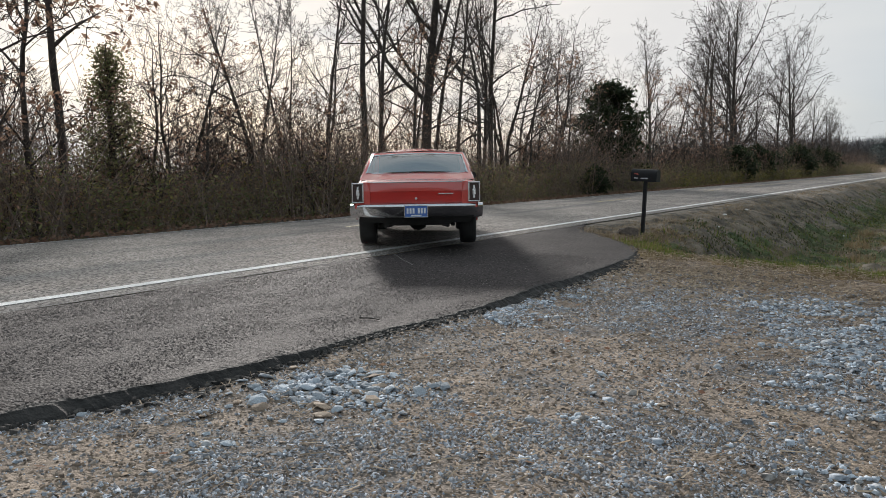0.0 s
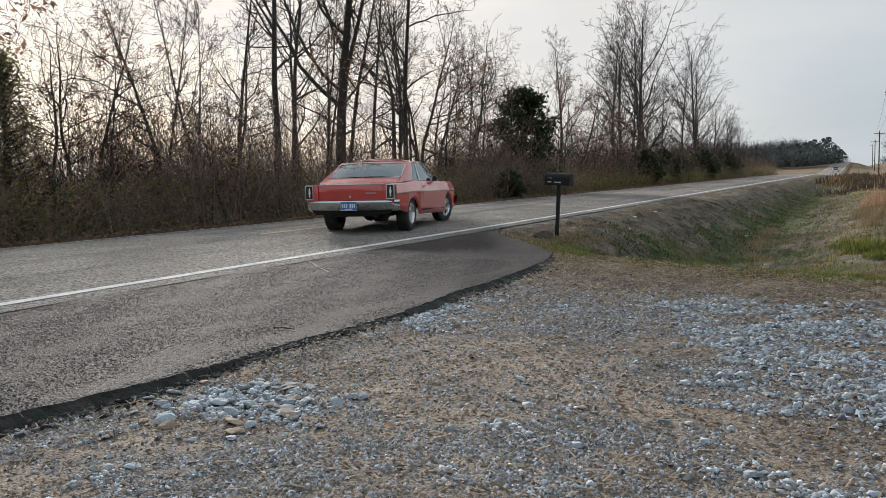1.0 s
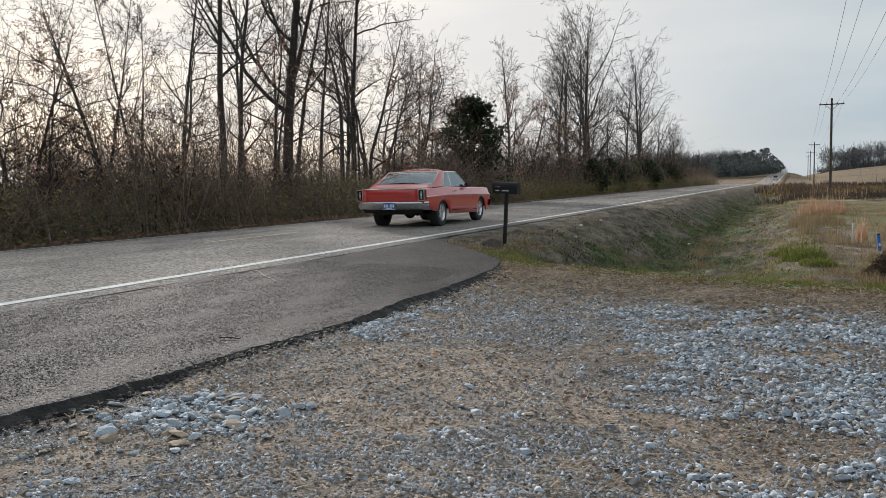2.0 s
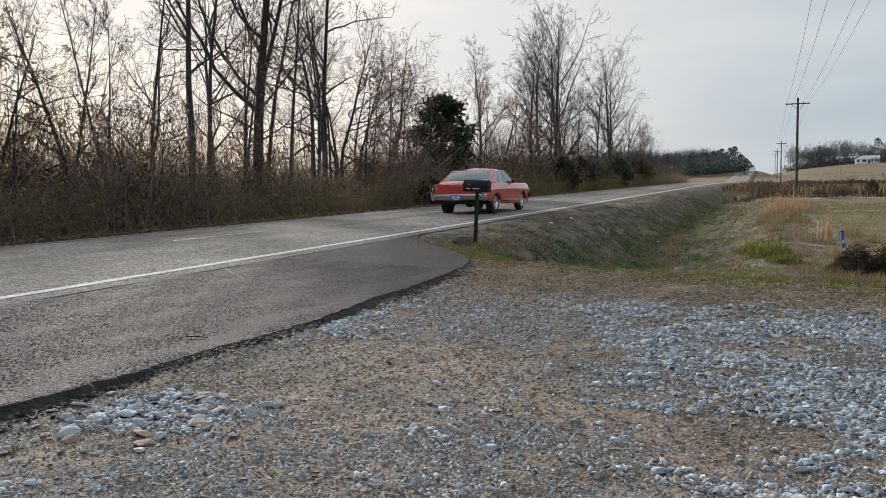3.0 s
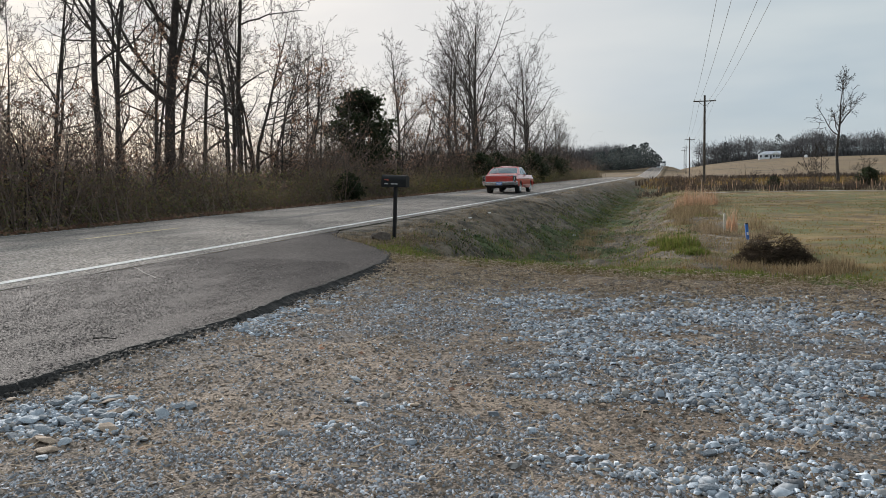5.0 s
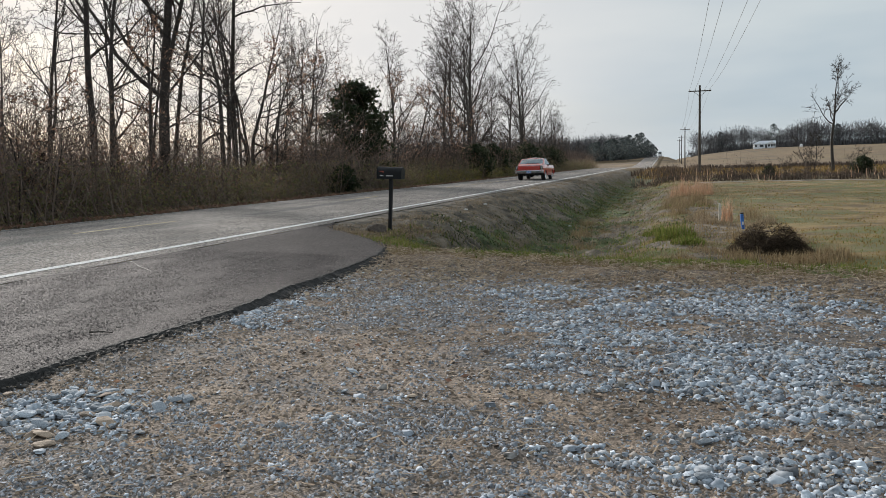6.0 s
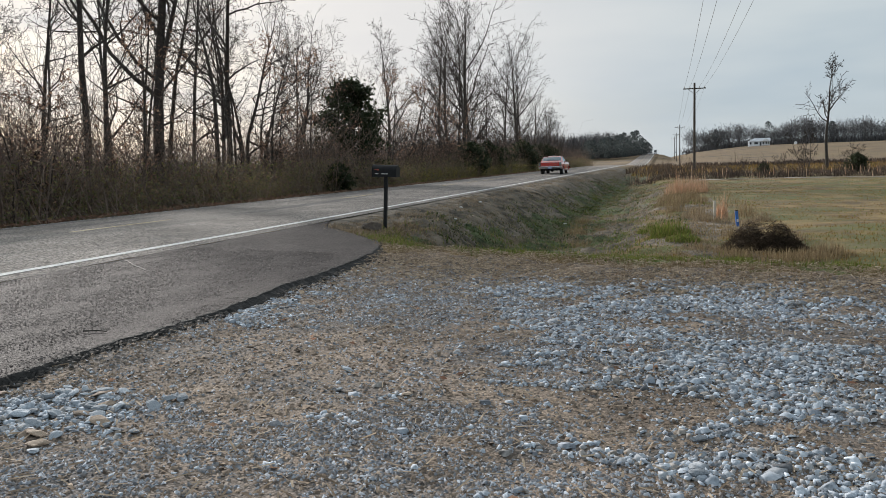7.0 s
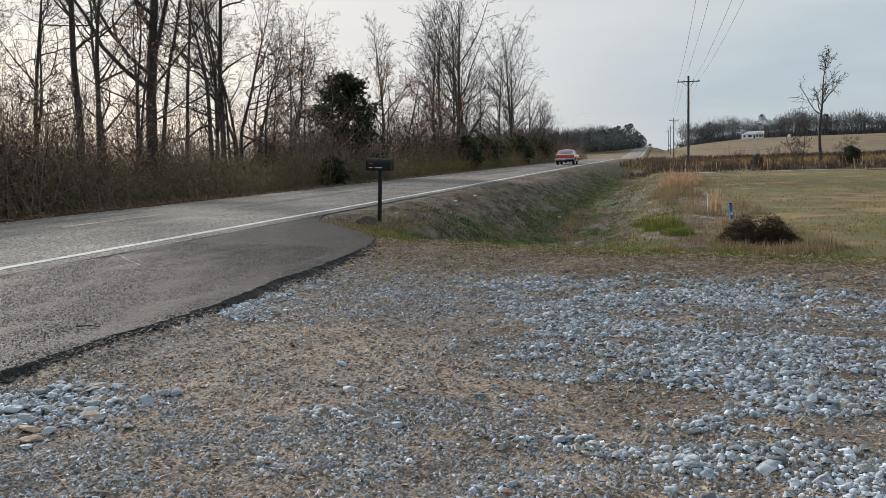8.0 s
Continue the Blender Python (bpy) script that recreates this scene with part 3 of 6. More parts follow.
spots = [  # kind, x, y, turn, size
    (5, -16.6, 10.2, 0, 0.80), (4, -15.6, 9.0, 10, 1.05), (4, -15.3, 7.4, 70, 1.0), (3, -16.6, 12.5, 120, 0.50), (6, -16.2, 6.0, 20, 0.95), (3, -16.9, 13.3, 300, 0.52), (6, -15.6, 12.0, 200, 0.7),
    (3, -17.2, 14.5, 20, 0.55), (3, -16.7, 15.6, 200, 0.64), (7, -16.6, 15.9, 0, 0.8), (4, -15.8, 13.4, 40, 0.62), (7, -16.8, 17.4, 120, 0.85), (7, -17.4, 18.0, 40, 0.78), (3, -16.4, 18.6, 90, 0.60), (6, -15.2, 16.5, 0, 0.7),
    (5, -16.6, 20.6, 0, 0.92), (1, -16.8, 21.5, 10, 0.95), (4, -16.2, 22.4, 80, 0.75), (7, -17.0, 23.9, 0, 0.95),
    (0, -17.2, 24.9, 0, 1.0),
    (1, -17.3, 27.1, 60, 0.9), (3, -16.8, 27.9, 130, 0.95), (5, -17.4, 30.1, 0, 0.98), (1, -16.5, 29.0, 200, 0.8), (3, -17.0, 31.3, 30, 0.85), (4, -15.8, 30.6, 15, 0.8), (3, -18.6, 33.0, 220, 0.8), (7, -16.4, 32.6, 15, 0.8),
    (3, -16.9, 36.0, 70, 0.82), (4, -15.9, 34.2, 60, 0.8), (2, -20.5, 34.5, 215, 0.72), (3, -18.5, 39.0, 15, 0.72), (3, -17.4, 43.6, 95, 0.70), (2, -21.5, 28.5, 75, 0.75), (1, -22.0, 31.0, 115, 0.8), (3, -21.0, 40.0, 315, 0.8),
    (1, -18.6, 25.9, 20, 0.75), (5, -19.2, 28.6, 80, 0.8), (1, -18.2, 32.2, 150, 0.72), (5, -19.6, 35.4, 260, 0.68), (3, -17.8, 34.4, 10, 0.75), (1, -18.0, 37.6, 90, 0.7), (5, -20.5, 23.2, 30, 0.7), (1, -19.0, 41.5, 200, 0.66),
    (9, -16.8, 48.3, 310, 0.76), (3, -16.6, 53.0, 30, 0.8), (4, -15.4, 44.5, 30, 0.8), (4, -15.6, 51.0, 30, 0.8), (6, -15.0, 55.0, 30, 1.0),
    (9, -16.8, 60.4, 140, 0.92), (8, -16.9, 68.4, 210, 1.14), (8, -17.6, 72.5, 100, 1.08), (9, -17.0, 64.0, 100, 1.0), (9, -18.5, 78.0, 10, 1.05), (8, -19.2, 75.5, 330, 0.9),
    (8, -17.2, 96.5, 45, 1.2), (8, -18.4, 103.0, 180, 1.05), (9, -17.6, 91.0, 130, 0.95), (9, -18.6, 108.0, 20, 0.85), (8, -18.5, 116.0, 270, 0.78), (8, -18.0, 127.0, 20, 0.7), (8, -19.0, 138.0, 120, 0.66), (9, -18.0, 133.0, 20, 0.7), (8, -19.5, 150.0, 200, 0.62), (9, -18.4, 86.0, 77, 0.8),
]
rng = np.random.default_rng(5)
for y in np.arange(1, 110, 4.5):
    for depth, some, lo, hi in ((16.2, (4, 6, 7), 0.5, 0.75), (20.0, (3, 4, 7), 0.55, 0.75), (27.0, (2, 3, 4), 0.4, 0.6)):
        if (int(y / 4.5) % 2 == 0) == (depth == 20.0):
            near_small = 0.75 if y < 19 else 0.7
            spots.append((int(rng.choice(some)), -depth + rng.uniform(-2, 2), y + rng.uniform(-2, 2), rng.uniform(0, 360), rng.uniform(lo, hi) * near_small))
used = set()
for kind, x, y, turn, size in spots:
    t = kinds[kind] if kind not in used else copy_thing(kinds[kind], Matrix())
    used.add(kind)
    place(t, x, y, turn, size)
    tagged(t, BARE, "tree", "bare trees of the roadside woods")


# ---- thicket at the wood's edge ----
def thicket(seed, n, xs, ys, tall, lean=0.22, twigs=7, thick=0.008, open_at=0.0):
    rng = np.random.default_rng(seed)
    x, y = rng.uniform(*xs, n), rng.uniform(0, 1, n) ** 1.25 * (ys[1] - ys[0]) + ys[0]
    z = land(x, y) - 0.05
    h = rng.uniform(*tall, n) * (0.55 + 0.45 * rng.random(n))
    if open_at:                                 # lower where the wood is thin
        h = h * (1 - open_at * step(y + 0.75 * x, 0.0, 8.0))
    h = h * (0.82 + 0.5 * np.sin(y * 0.55 + x * 0.3) * np.sin(y * 0.21 + 1.7) + 0.15 * np.sin(y * 1.7))
    p0 = np.stack([x, y, z], 1)
    d = np.stack([rng.normal(0, lean, n), rng.normal(0, lean, n), np.ones(n)], 1).clip(-1.5 * lean, 1.0)
    d[:, 0] -= 0.35 * step(x, -17.0, -14.0)      # away from the road
    p1 = p0 + d * h[:, None] * 0.55
    d2 = d + rng.normal(0, 0.4, (n, 3)).clip(-0.7, 0.7)
    p2 = p1 + d2 * h[:, None] * 0.45
    r = thick * (0.6 + h / 3)[:, None]
    segs = [np.hstack([p0, p1, r, r * 0.7]), np.hstack([p1, p2, r * 0.7, r * 0.3])]
    tips = [p2]
    for _ in range(twigs):
        u = rng.uniform(0.1, 1, n)[:, None]
        a = np.where(u < 0.55, p0 + (p1 - p0) * u / 0.55, p1 + (p2 - p1) * (u - 0.55) / 0.45)
        w = rng.normal(0, 0.6, (n, 3)).clip(-1.0, 1.0) + [0, 0, 0.55]
        b = a + w * (h * rng.uniform(0.12, 0.3, n))[:, None]
        c = b + (w + rng.normal(0, 0.5, (n, 3))) * (h * 0.12)[:, None]
        segs += [np.hstack([a, b, r * 0.4, r * 0.25]), np.hstack([b, c, r * 0.25, r * 0.12])]
        tips += [b, c]
    s = np.vstack(segs)
    s[:, 6:8] = np.maximum(s[:, 6:8], 0.004)
    return s, np.vstack(tips), rng


s1, tips1, rng = thicket(21, 9500, (-18.5, -13.8), (0, 165), (1.2, 4.0), lean=0.5)
# pale stems thinned past y 45: the darker tall_brush stands in for shade
s1 = s1[(s1[:, 1] < 45) | (rng.random(len(s1)) < 0.45)]
v, f = ribbons(s1, rng)
brush = part_mesh("underbrush", mesh_of("underbrush", v, f), M_BRUSH)
tagged(brush, "dense leafless grey-brown underbrush along the road", "underbrush", kind="stuff")
low = tips1[(tips1[:, 2] < 3.2)]
pick = low[rng.integers(0, len(low), 80000)] + rng.normal(0, 0.12, (80000, 3))
v, f = leaf_quads(rng, pick, 0.02, 0.05)
tagged(part_mesh("dry_leaves", mesh_of("dry_leaves", v, f), M_RUST), "rust brown dry leaves clinging in the underbrush", "leaves", kind="stuff")
pick = low[low[:, 2] < 1.6]
pick = pick[rng.integers(0, len(pick), 60000)] + rng.normal(0, 0.15, (60000, 3))
v, f = leaf_quads(rng, pick, 0.022, 0.055)
tagged(part_mesh("green_leaves", mesh_of("green_leaves", v, f), M_OLIVE), "dull olive late leaves low in the underbrush", "leaves", kind="stuff")
s2, tips2, rng = thicket(22, 8500, (-40, -18.5), (-10, 175), (2.6, 6.0), lean=0.35, twigs=9, thick=0.012, open_at=0.3)
v, f = ribbons(s2, rng)
tagged(part_mesh("deep_woods", mesh_of("deep_woods", v, f), M_BRUSH), "grey tangle of saplings deep in bare woods", "woods", kind="stuff")


# taller saplings between the trunks
s4, tips4, rng = thicket(24, 1300, (-20.5, -15.5), (4, 62), (2.4, 4.6), lean=0.35, twigs=9, thick=0.007, open_at=0.3)
v, f = ribbons(s4, rng)
tagged(part_mesh("saplings", mesh_of("saplings", v, f), M_TWIG), "thin bare saplings crowding between the trunks", "saplings", kind="stuff")
pick = tips4[rng.integers(0, len(tips4), 12000)] + rng.normal(0, 0.1, (12000, 3))
v, f = leaf_quads(rng, pick, 0.03, 0.07)
tagged(part_mesh("sapling_leaves", mesh_of("sapling_leaves", v, f), M_RUST), "scattered brown leaves on the saplings", "leaves", kind="stuff")


# taller brush before the farther trees
s5, tips5, rng = thicket(28, 3000, (-20.5, -15.0), (44, 140), (2.2, 5.2), lean=0.35, twigs=9, thick=0.010)
v, f = ribbons(s5, rng)
tagged(part_mesh("tall_brush", mesh_of("tall_brush", v, f), M_TWIG), "tall dark leafless brush along the wood's edge", "brush", kind="stuff")
pick = tips5[rng.integers(0, len(tips5), 7000)] + rng.normal(0, 0.12, (7000, 3))
v, f = leaf_quads(rng, pick, 0.04, 0.09)
tagged(part_mesh("brush_leaves", mesh_of("brush_leaves", v, f), M_RUST), "rust brown leaves on the tall brush", "leaves", kind="stuff")


# dense low leaves at the foot of the thicket
n = 90000
at = np.stack([-13.9 - rng.random(n) ** 1.3 * 4.0, rng.random(n) ** 1.3 * 150, np.zeros(n)], 1)
at[:, 2] = land(at[:, 0], at[:, 1]) + rng.random(n) ** 1.4 * (1.2 + 0.6 * np.sin(at[:, 1] * 1.3) * np.sin(at[:, 1] * 0.47 + 1))
v, f = leaf_quads(rng, at, 0.025, 0.065)
M_LOW = leaf_mat("dull_low_leaves", [(0.10, 0.12, 0.055), (0.16, 0.175, 0.08), (0.22, 0.18, 0.10), (0.15, 0.11, 0.075), (0.27, 0.27, 0.115)], 0.8, 0.4)
tagged(part_mesh("low_brush", mesh_of("low_brush", v, f), M_LOW), "dull olive and brown low brush at the wood's foot", "brush", kind="stuff")


# yellow-green weeds and leaf litter along the far road edge
rng = np.random.default_rng(27)
n = 4500
at = np.stack([rng.uniform(-15.2, -13.75, n), rng.uniform(46, 95, n), np.zeros(n)], 1)
at[:, 2] = land(at[:, 0], at[:, 1]) + rng.random(n) ** 1.5 * 0.9
v, f = leaf_quads(rng, at, 0.04, 0.10)
M_YGREEN = leaf_mat("yellow_green_leaves", [(0.12, 0.13, 0.03), (0.22, 0.20, 0.05), (0.34, 0.28, 0.08), (0.16, 0.12, 0.05)])
tagged(part_mesh("roadside_weeds", mesh_of("roadside_weeds", v, f), M_YGREEN), "yellow-green weeds at the far road edge", "weeds", kind="stuff")
n = 9000
at = np.stack([-13.45 - rng.random(n) ** 1.6 * 1.6, rng.uniform(1, 120, n), np.zeros(n)], 1)
at[:, 2] = np.where(at[:, 0] > -13.6, ROAD_Z + 0.02, land(at[:, 0], at[:, 1]) + 0.04) + rng.random(n) * 0.05
v, f = leaf_quads(rng, at, 0.04, 0.09, 0.3)
tagged(part_mesh("leaf_litter", mesh_of("leaf_litter", v, f), M_RUST), "brown fallen leaves along the wood's edge", "leaves", kind="stuff")


# ---- cedar ----
def cedar(seed, height, width, count, green=None, pointed=False, leaf=(0.06, 0.16)):
    rng = np.random.default_rng(seed)
    tree = new("cedar_tree")
    bm = bmesh.new()
    tube(bm, (0, 0, -0.1), (0, 0, height * 0.9), 0.14, 0.02, 8)
    part("trunk", bm, M_BARK, tree)
    n = 170
    u = rng.uniform(0, 1, n)
    ang = rng.uniform(0, 2 * np.pi, n)
    out = width * np.sin(np.pi * (0.14 + 0.84 * u)) ** 0.75 * (0.85 + 0.25 * np.sin(ang * 3 + u * 9)) * rng.uniform(0.75, 1.12, n)
    if pointed:
        out = width * (1.05 - u) ** 0.8 * rng.uniform(0.6, 1.15, n)
    tips = np.stack([np.cos(ang) * out, np.sin(ang) * out, height * (0.05 + 0.93 * u) + 0.10 * out], 1)
    roots = np.stack([0 * u, 0 * u, height * (0.03 + 0.86 * u)], 1)
    r = np.full((n, 1), 0.02)
    v, f = skin(np.hstack([roots, tips, r, r * 0.3]), 4)
    tagged(part_mesh("branch_work", mesh_of("branch_work", v, f), M_BARK, tree), kind="stuff")
    k = rng.integers(0, n, count)
    s = rng.uniform(0.2, 1.05, count)[:, None] ** 0.5
    at = roots[k] + (tips[k] - roots[k]) * s + rng.normal(0, 0.14, (count, 3))
    v, f = leaf_quads(rng, at, *leaf, 0.8)
    tagged(part_mesh("foliage", mesh_of("foliage", v, f), green or M_CEDAR, tree), kind="stuff")
    return tree


c1 = cedar(31, 5.7, 2.3, 11000)
place(c1, -16.2, 40.5)
tagged(c1, "dark green cedar tree among bare trees", "tree", "cedars")
c2 = cedar(33, 2.1, 1.25, 3600)
place(c2, -14.25, 33.9, 140, 0.62)
tagged(c2, "small dark cedar shrub at the wood's edge", "tree", "cedars")
c4 = copy_thing(c2, Matrix())
place(c4, -14.9, 62.0, 40, 1.25)
tagged(c4, "dark green evergreen shrub by the far road edge", "tree", "cedars")
for k, (x, y, size) in enumerate(((-15.4, 71.0, 1.35), (-15.8, 78.5, 1.2), (-15.2, 87.0, 1.5), (-16.0, 95.0, 1.3), (-15.6, 104.0, 1.5), (-16.2, 114.0, 1.6))):
    t = copy_thing(c2, Matrix())
    place(t, x, y, 70 * k, size)
    tagged(t, "dark green evergreen shrub by the far road edge", "tree", "cedars")
c3 = cedar(32, 4.3, 1.2, 9000, M_LOW, True, (0.025, 0.06))
place(c3, -16.8, 11.6, 60)
tagged(c3, "thin brownish cedar tree in the thicket", "tree", "cedars")

# ---- the red car: origin on the ground under the rear axle, nose along +y ----
def patch(bm, p00, p10, p11, p01, nu, nv, bulge=(0, 0, 0)):
    """A curved four-cornered panel."""
    p00, p10, p11, p01, bulge = (Vector(p) for p in (p00, p10, p11, p01, bulge))
    grid = []
    for j in range(nv + 1):
        v = j / nv
        row = []
        for i in range(nu + 1):
            u = i / nu
            p = (p00 * (1 - u) + p10 * u) * (1 - v) + (p01 * (1 - u) + p11 * u) * v
            p += bulge * (1 - (2 * u - 1) ** 2) * (0.35 + 0.65 * (1 - (2 * v - 1) ** 2))
            row.append(bm.verts.new(p))
        grid.append(row)
    for j in range(nv):
        for i in range(nu):
            bm.faces.new((grid[j][i], grid[j][i + 1], grid[j + 1][i + 1], grid[j + 1][i]))
    return bm


def flip(p):
    return (-p[0], p[1], p[2])


def both(bm, *corners, nu=4, nv=4, bulge=(0, 0, 0)):
    patch(bm, *corners, nu, nv, bulge)
    patch(bm, *(flip(c) for c in corners), nu, nv, flip(bulge))


def glass(name, tint, clear):
    m = bpy.data.materials.new(name)
    m.use_nodes = True
    nt = m.node_tree
    nt.nodes.clear()
    o, mix = nt.nodes.new("ShaderNodeOutputMaterial"), nt.nodes.new("ShaderNodeMixShader")
    tr, gl, fr = nt.nodes.new("ShaderNodeBsdfTransparent"), nt.nodes.new("ShaderNodeBsdfGlossy"), nt.nodes.new("ShaderNodeFresnel")
    fr.inputs["IOR"].default_value = clear
    tr.inputs["Color"].default_value = (*tint, 1)
    gl.inputs["Roughness"].default_value = 0.02
    gl.inputs["Color"].default_value = (0.84, 0.94, 1.0, 1)
    nt.links.new(fr.outputs[0], mix.inputs[0])
    nt.links.new(tr.outputs[0], mix.inputs[1])
    nt.links.new(gl.outputs[0], mix.inputs[2])
    nt.links.new(mix.outputs[0], o.inputs[0])
    return m


M_GLASS = glass("tinted_car_glass", (0.26, 0.31, 0.34), 3.6)
M_LENS = mat("dark_lens", (0.015, 0.006, 0.006), (0.03, 0.010, 0.010), 10, 80, 0.2, coat=0.6)
M_PLATE = mat("plate_blue", (0.05, 0.12, 0.38), (0.07, 0.16, 0.45), 8, 80, 0.5)
M_PLATEW = mat("plate_white", (0.65, 0.68, 0.72), (0.75, 0.78, 0.8), 8, 80, 0.5)
M_VINYL = mat("dark_vinyl", (0.012, 0.011, 0.011), (0.03, 0.028, 0.026), 6, 80, 0.6)
M_RIM = mat("wheel_alloy", (0.62, 0.63, 0.64), (0.80, 0.81, 0.82), 6, 60, 0.25, metal=1.0)

WHEEL_R, AXLE_F, TRACK = 0.345, 2.95, 0.735
car = tagged(new("red_car"), "red-orange two-door hardtop car with chrome bumpers and raised tail", "car")


def curve_of(*points):
    ys, vs = zip(*points)
    return lambda y: float(np.interp(y, ys, vs))


half = curve_of((-1.13, 0.845), (-0.9, 0.868), (-0.4, 0.905), (0.5, 0.93), (2.0, 0.935), (3.0, 0.925), (3.6, 0.905), (3.74, 0.885))
sill = curve_of((-1.13, 0.58), (-0.6, 0.40), (0.45, 0.30), (2.4, 0.25), (3.5, 0.29), (3.74, 0.38))
crease = curve_of((-1.13, 0.755), (0, 0.775), (2.0, 0.755), (3.74, 0.715))
shoulder = curve_of((-1.13, 0.925), (-0.3, 0.945), (0.3, 0.975), (0.9, 0.955), (1.6, 0.94), (2.6, 0.925), (3.5, 0.915), (3.74, 0.90))
deck = curve_of((-1.13, 0.925), (-0.9, 0.955), (-0.35, 0.985), (0.5, 0.985), (2.0, 0.965), (2.6, 0.965), (3.4, 0.94), (3.74, 0.905))


def arch(y):
    low = sill(y)
    for yw, r, top in ((0.0, 0.40, 0.63), (AXLE_F, 0.41, 0.67)):
        if abs(y - yw) < r:
            low = max(low, 0.26 + (top - 0.26) * (1 - (abs(y - yw) / r) ** 2.0) ** 0.5)
    return low


stations = sorted({round(v, 3) for v in np.concatenate([np.linspace(-1.13, 3.74, 60), np.linspace(-0.42, 0.42, 29), np.linspace(AXLE_F - 0.42, AXLE_F + 0.42, 29)])})
bm = bmesh.new()
for side in (-1, 1):
    last = None
    for y in stations:
        w, zb, zc, zs = half(y), arch(y), crease(y), shoulder(y)
        zc = max(zc, zb + 0.02)
        pts = [(w - 0.05, zb), (w - 0.02, zb + 0.004), (w - 0.006, zb + (zc - zb) * 0.4), (w + 0.002, zc - 0.02), (w, zc + 0.006), (w - 0.014, zc + 0.022), (w - 0.062, zs - 0.03),
               (w - 0.082, zs - 0.006), (w - 0.11, zs), (w - 0.2, zs + (deck(y) - zs) * 0.55)]
        ring = [bm.verts.new((side * x, y, z)) for x, z in pts]
        if last:
            for j in range(len(pts) - 1):
                bm.faces.new((last[j], last[j + 1], ring[j + 1], ring[j]) if side < 0 else (last[j], ring[j], ring[j + 1], last[j + 1]))
        last = ring
bmesh.ops.recalc_face_normals(bm, faces=bm.faces)
part("body", bm, M_RED, car, smooth=True)

for s in (-1, 1):
    for y, depth in ((3.745, 0.01), (-1.135, -0.01)):
        bm = bmesh.new()
        w, zb, zs = half(y), sill(y), shoulder(y)
        patch(bm, (s * 0.62, y, zb), (s * (w - 0.02), y, zb), (s * (w - 0.085), y, zs), (s * 0.62, y, zs), 3, 3, (0, depth, 0))
        part("fender_end", bm, M_RED, car)

# hood, deck lid, tail
def top_panel(name, y0, y1, n, label=""):
    bm = bmesh.new()
    last = None
    for y in np.linspace(y0, y1, n):
        w, zs, zd = half(y) - 0.2, shoulder(y), deck(y)
        ze = zs + (zd - zs) * 0.55
        ring = [bm.verts.new((x, y, zd + (ze - zd) * (x / w) ** 2)) for x in np.linspace(-w, w, 13)]
        if last:
            for j in range(12):
                bm.faces.new((last[j], last[j + 1], ring[j + 1], ring[j]))
        last = ring
    return part(name, bm, M_RED, car, label, smooth=True)


top_panel("hood", 2.26, 3.74, 10)
lid = top_panel("trunk_lid", -1.13, -0.33, 8)
for s in (-1, 1):  # shut lines of lid and hood
    for y0, y1 in ((-1.10, -0.36), (2.30, 3.70)):
        bm = bmesh.new()
        for k in range(6):
            ya, yb = y0 + (y1 - y0) * k / 6, y0 + (y1 - y0) * (k + 1) / 6
            za = shoulder(ya) + (deck(ya) - shoulder(ya)) * 0.55
            zb = shoulder(yb) + (deck(yb) - shoulder(yb)) * 0.55
            patch(bm, (s * (half(ya) - 0.203), ya, za + 0.003), (s * (half(ya) - 0.197), ya, za + 0.003), (s * (half(yb) - 0.197), yb, zb + 0.003), (s * (half(yb) - 0.203), yb, zb + 0.003), 1, 1)
        part("shut_line", bm, M_UNDER, car)
bm = bmesh.new()
patch(bm, (-0.66, -1.115, 0.915), (0.66, -1.115, 0.915), (0.66, -1.12, 0.80), (-0.66, -1.12, 0.80), 10, 3, (0, -0.006, 0))
patch(bm, (-0.66, -1.118, 0.80), (0.66, -1.118, 0.80), (0.66, -1.10, 0.64), (-0.66, -1.10, 0.64), 10, 3, (0, 0.006, 0))
patch(bm, (-0.84, -1.09, 0.92), (0.84, -1.09, 0.92), (0.84, -1.07, 0.52), (-0.84, -1.07, 0.52), 6, 3)
part("tail_panel", bm, M_RED, car, smooth=True)
# bright strip added for the pale highlight on the red trunk lip
bm = bmesh.new()
box(bm, -0.655, -1.128, 0.917, 0.655, -1.112, 0.928, 0.003)
part("tail_trim", bm, M_CHROME, car, "thin bright strip standing for the highlight along the trunk edge")
bm = bmesh.new()
box(bm, 0.30, -1.128, 0.755, 0.50, -1.116, 0.77)
part("script_badge", bm, M_CHROME, car, "small chrome script badge")
bm = bmesh.new()
tube(bm, (0, -1.135, 0.70), (0, -1.11, 0.70), 0.018)
part("trunk_lock", bm, M_CHROME, car)


def frame_ring(bm, x0, x1, z0, z1, y, t, depth):
    """A bevelled rectangular frame."""
    for a in ((x0, z0, x1, z0 + t), (x0, z1 - t, x1, z1), (x0, z0 + t, x0 + t, z1 - t), (x1 - t, z0 + t, x1, z1 - t)):
        box(bm, a[0], y - depth, a[1], a[2], y, a[3], 0.006)


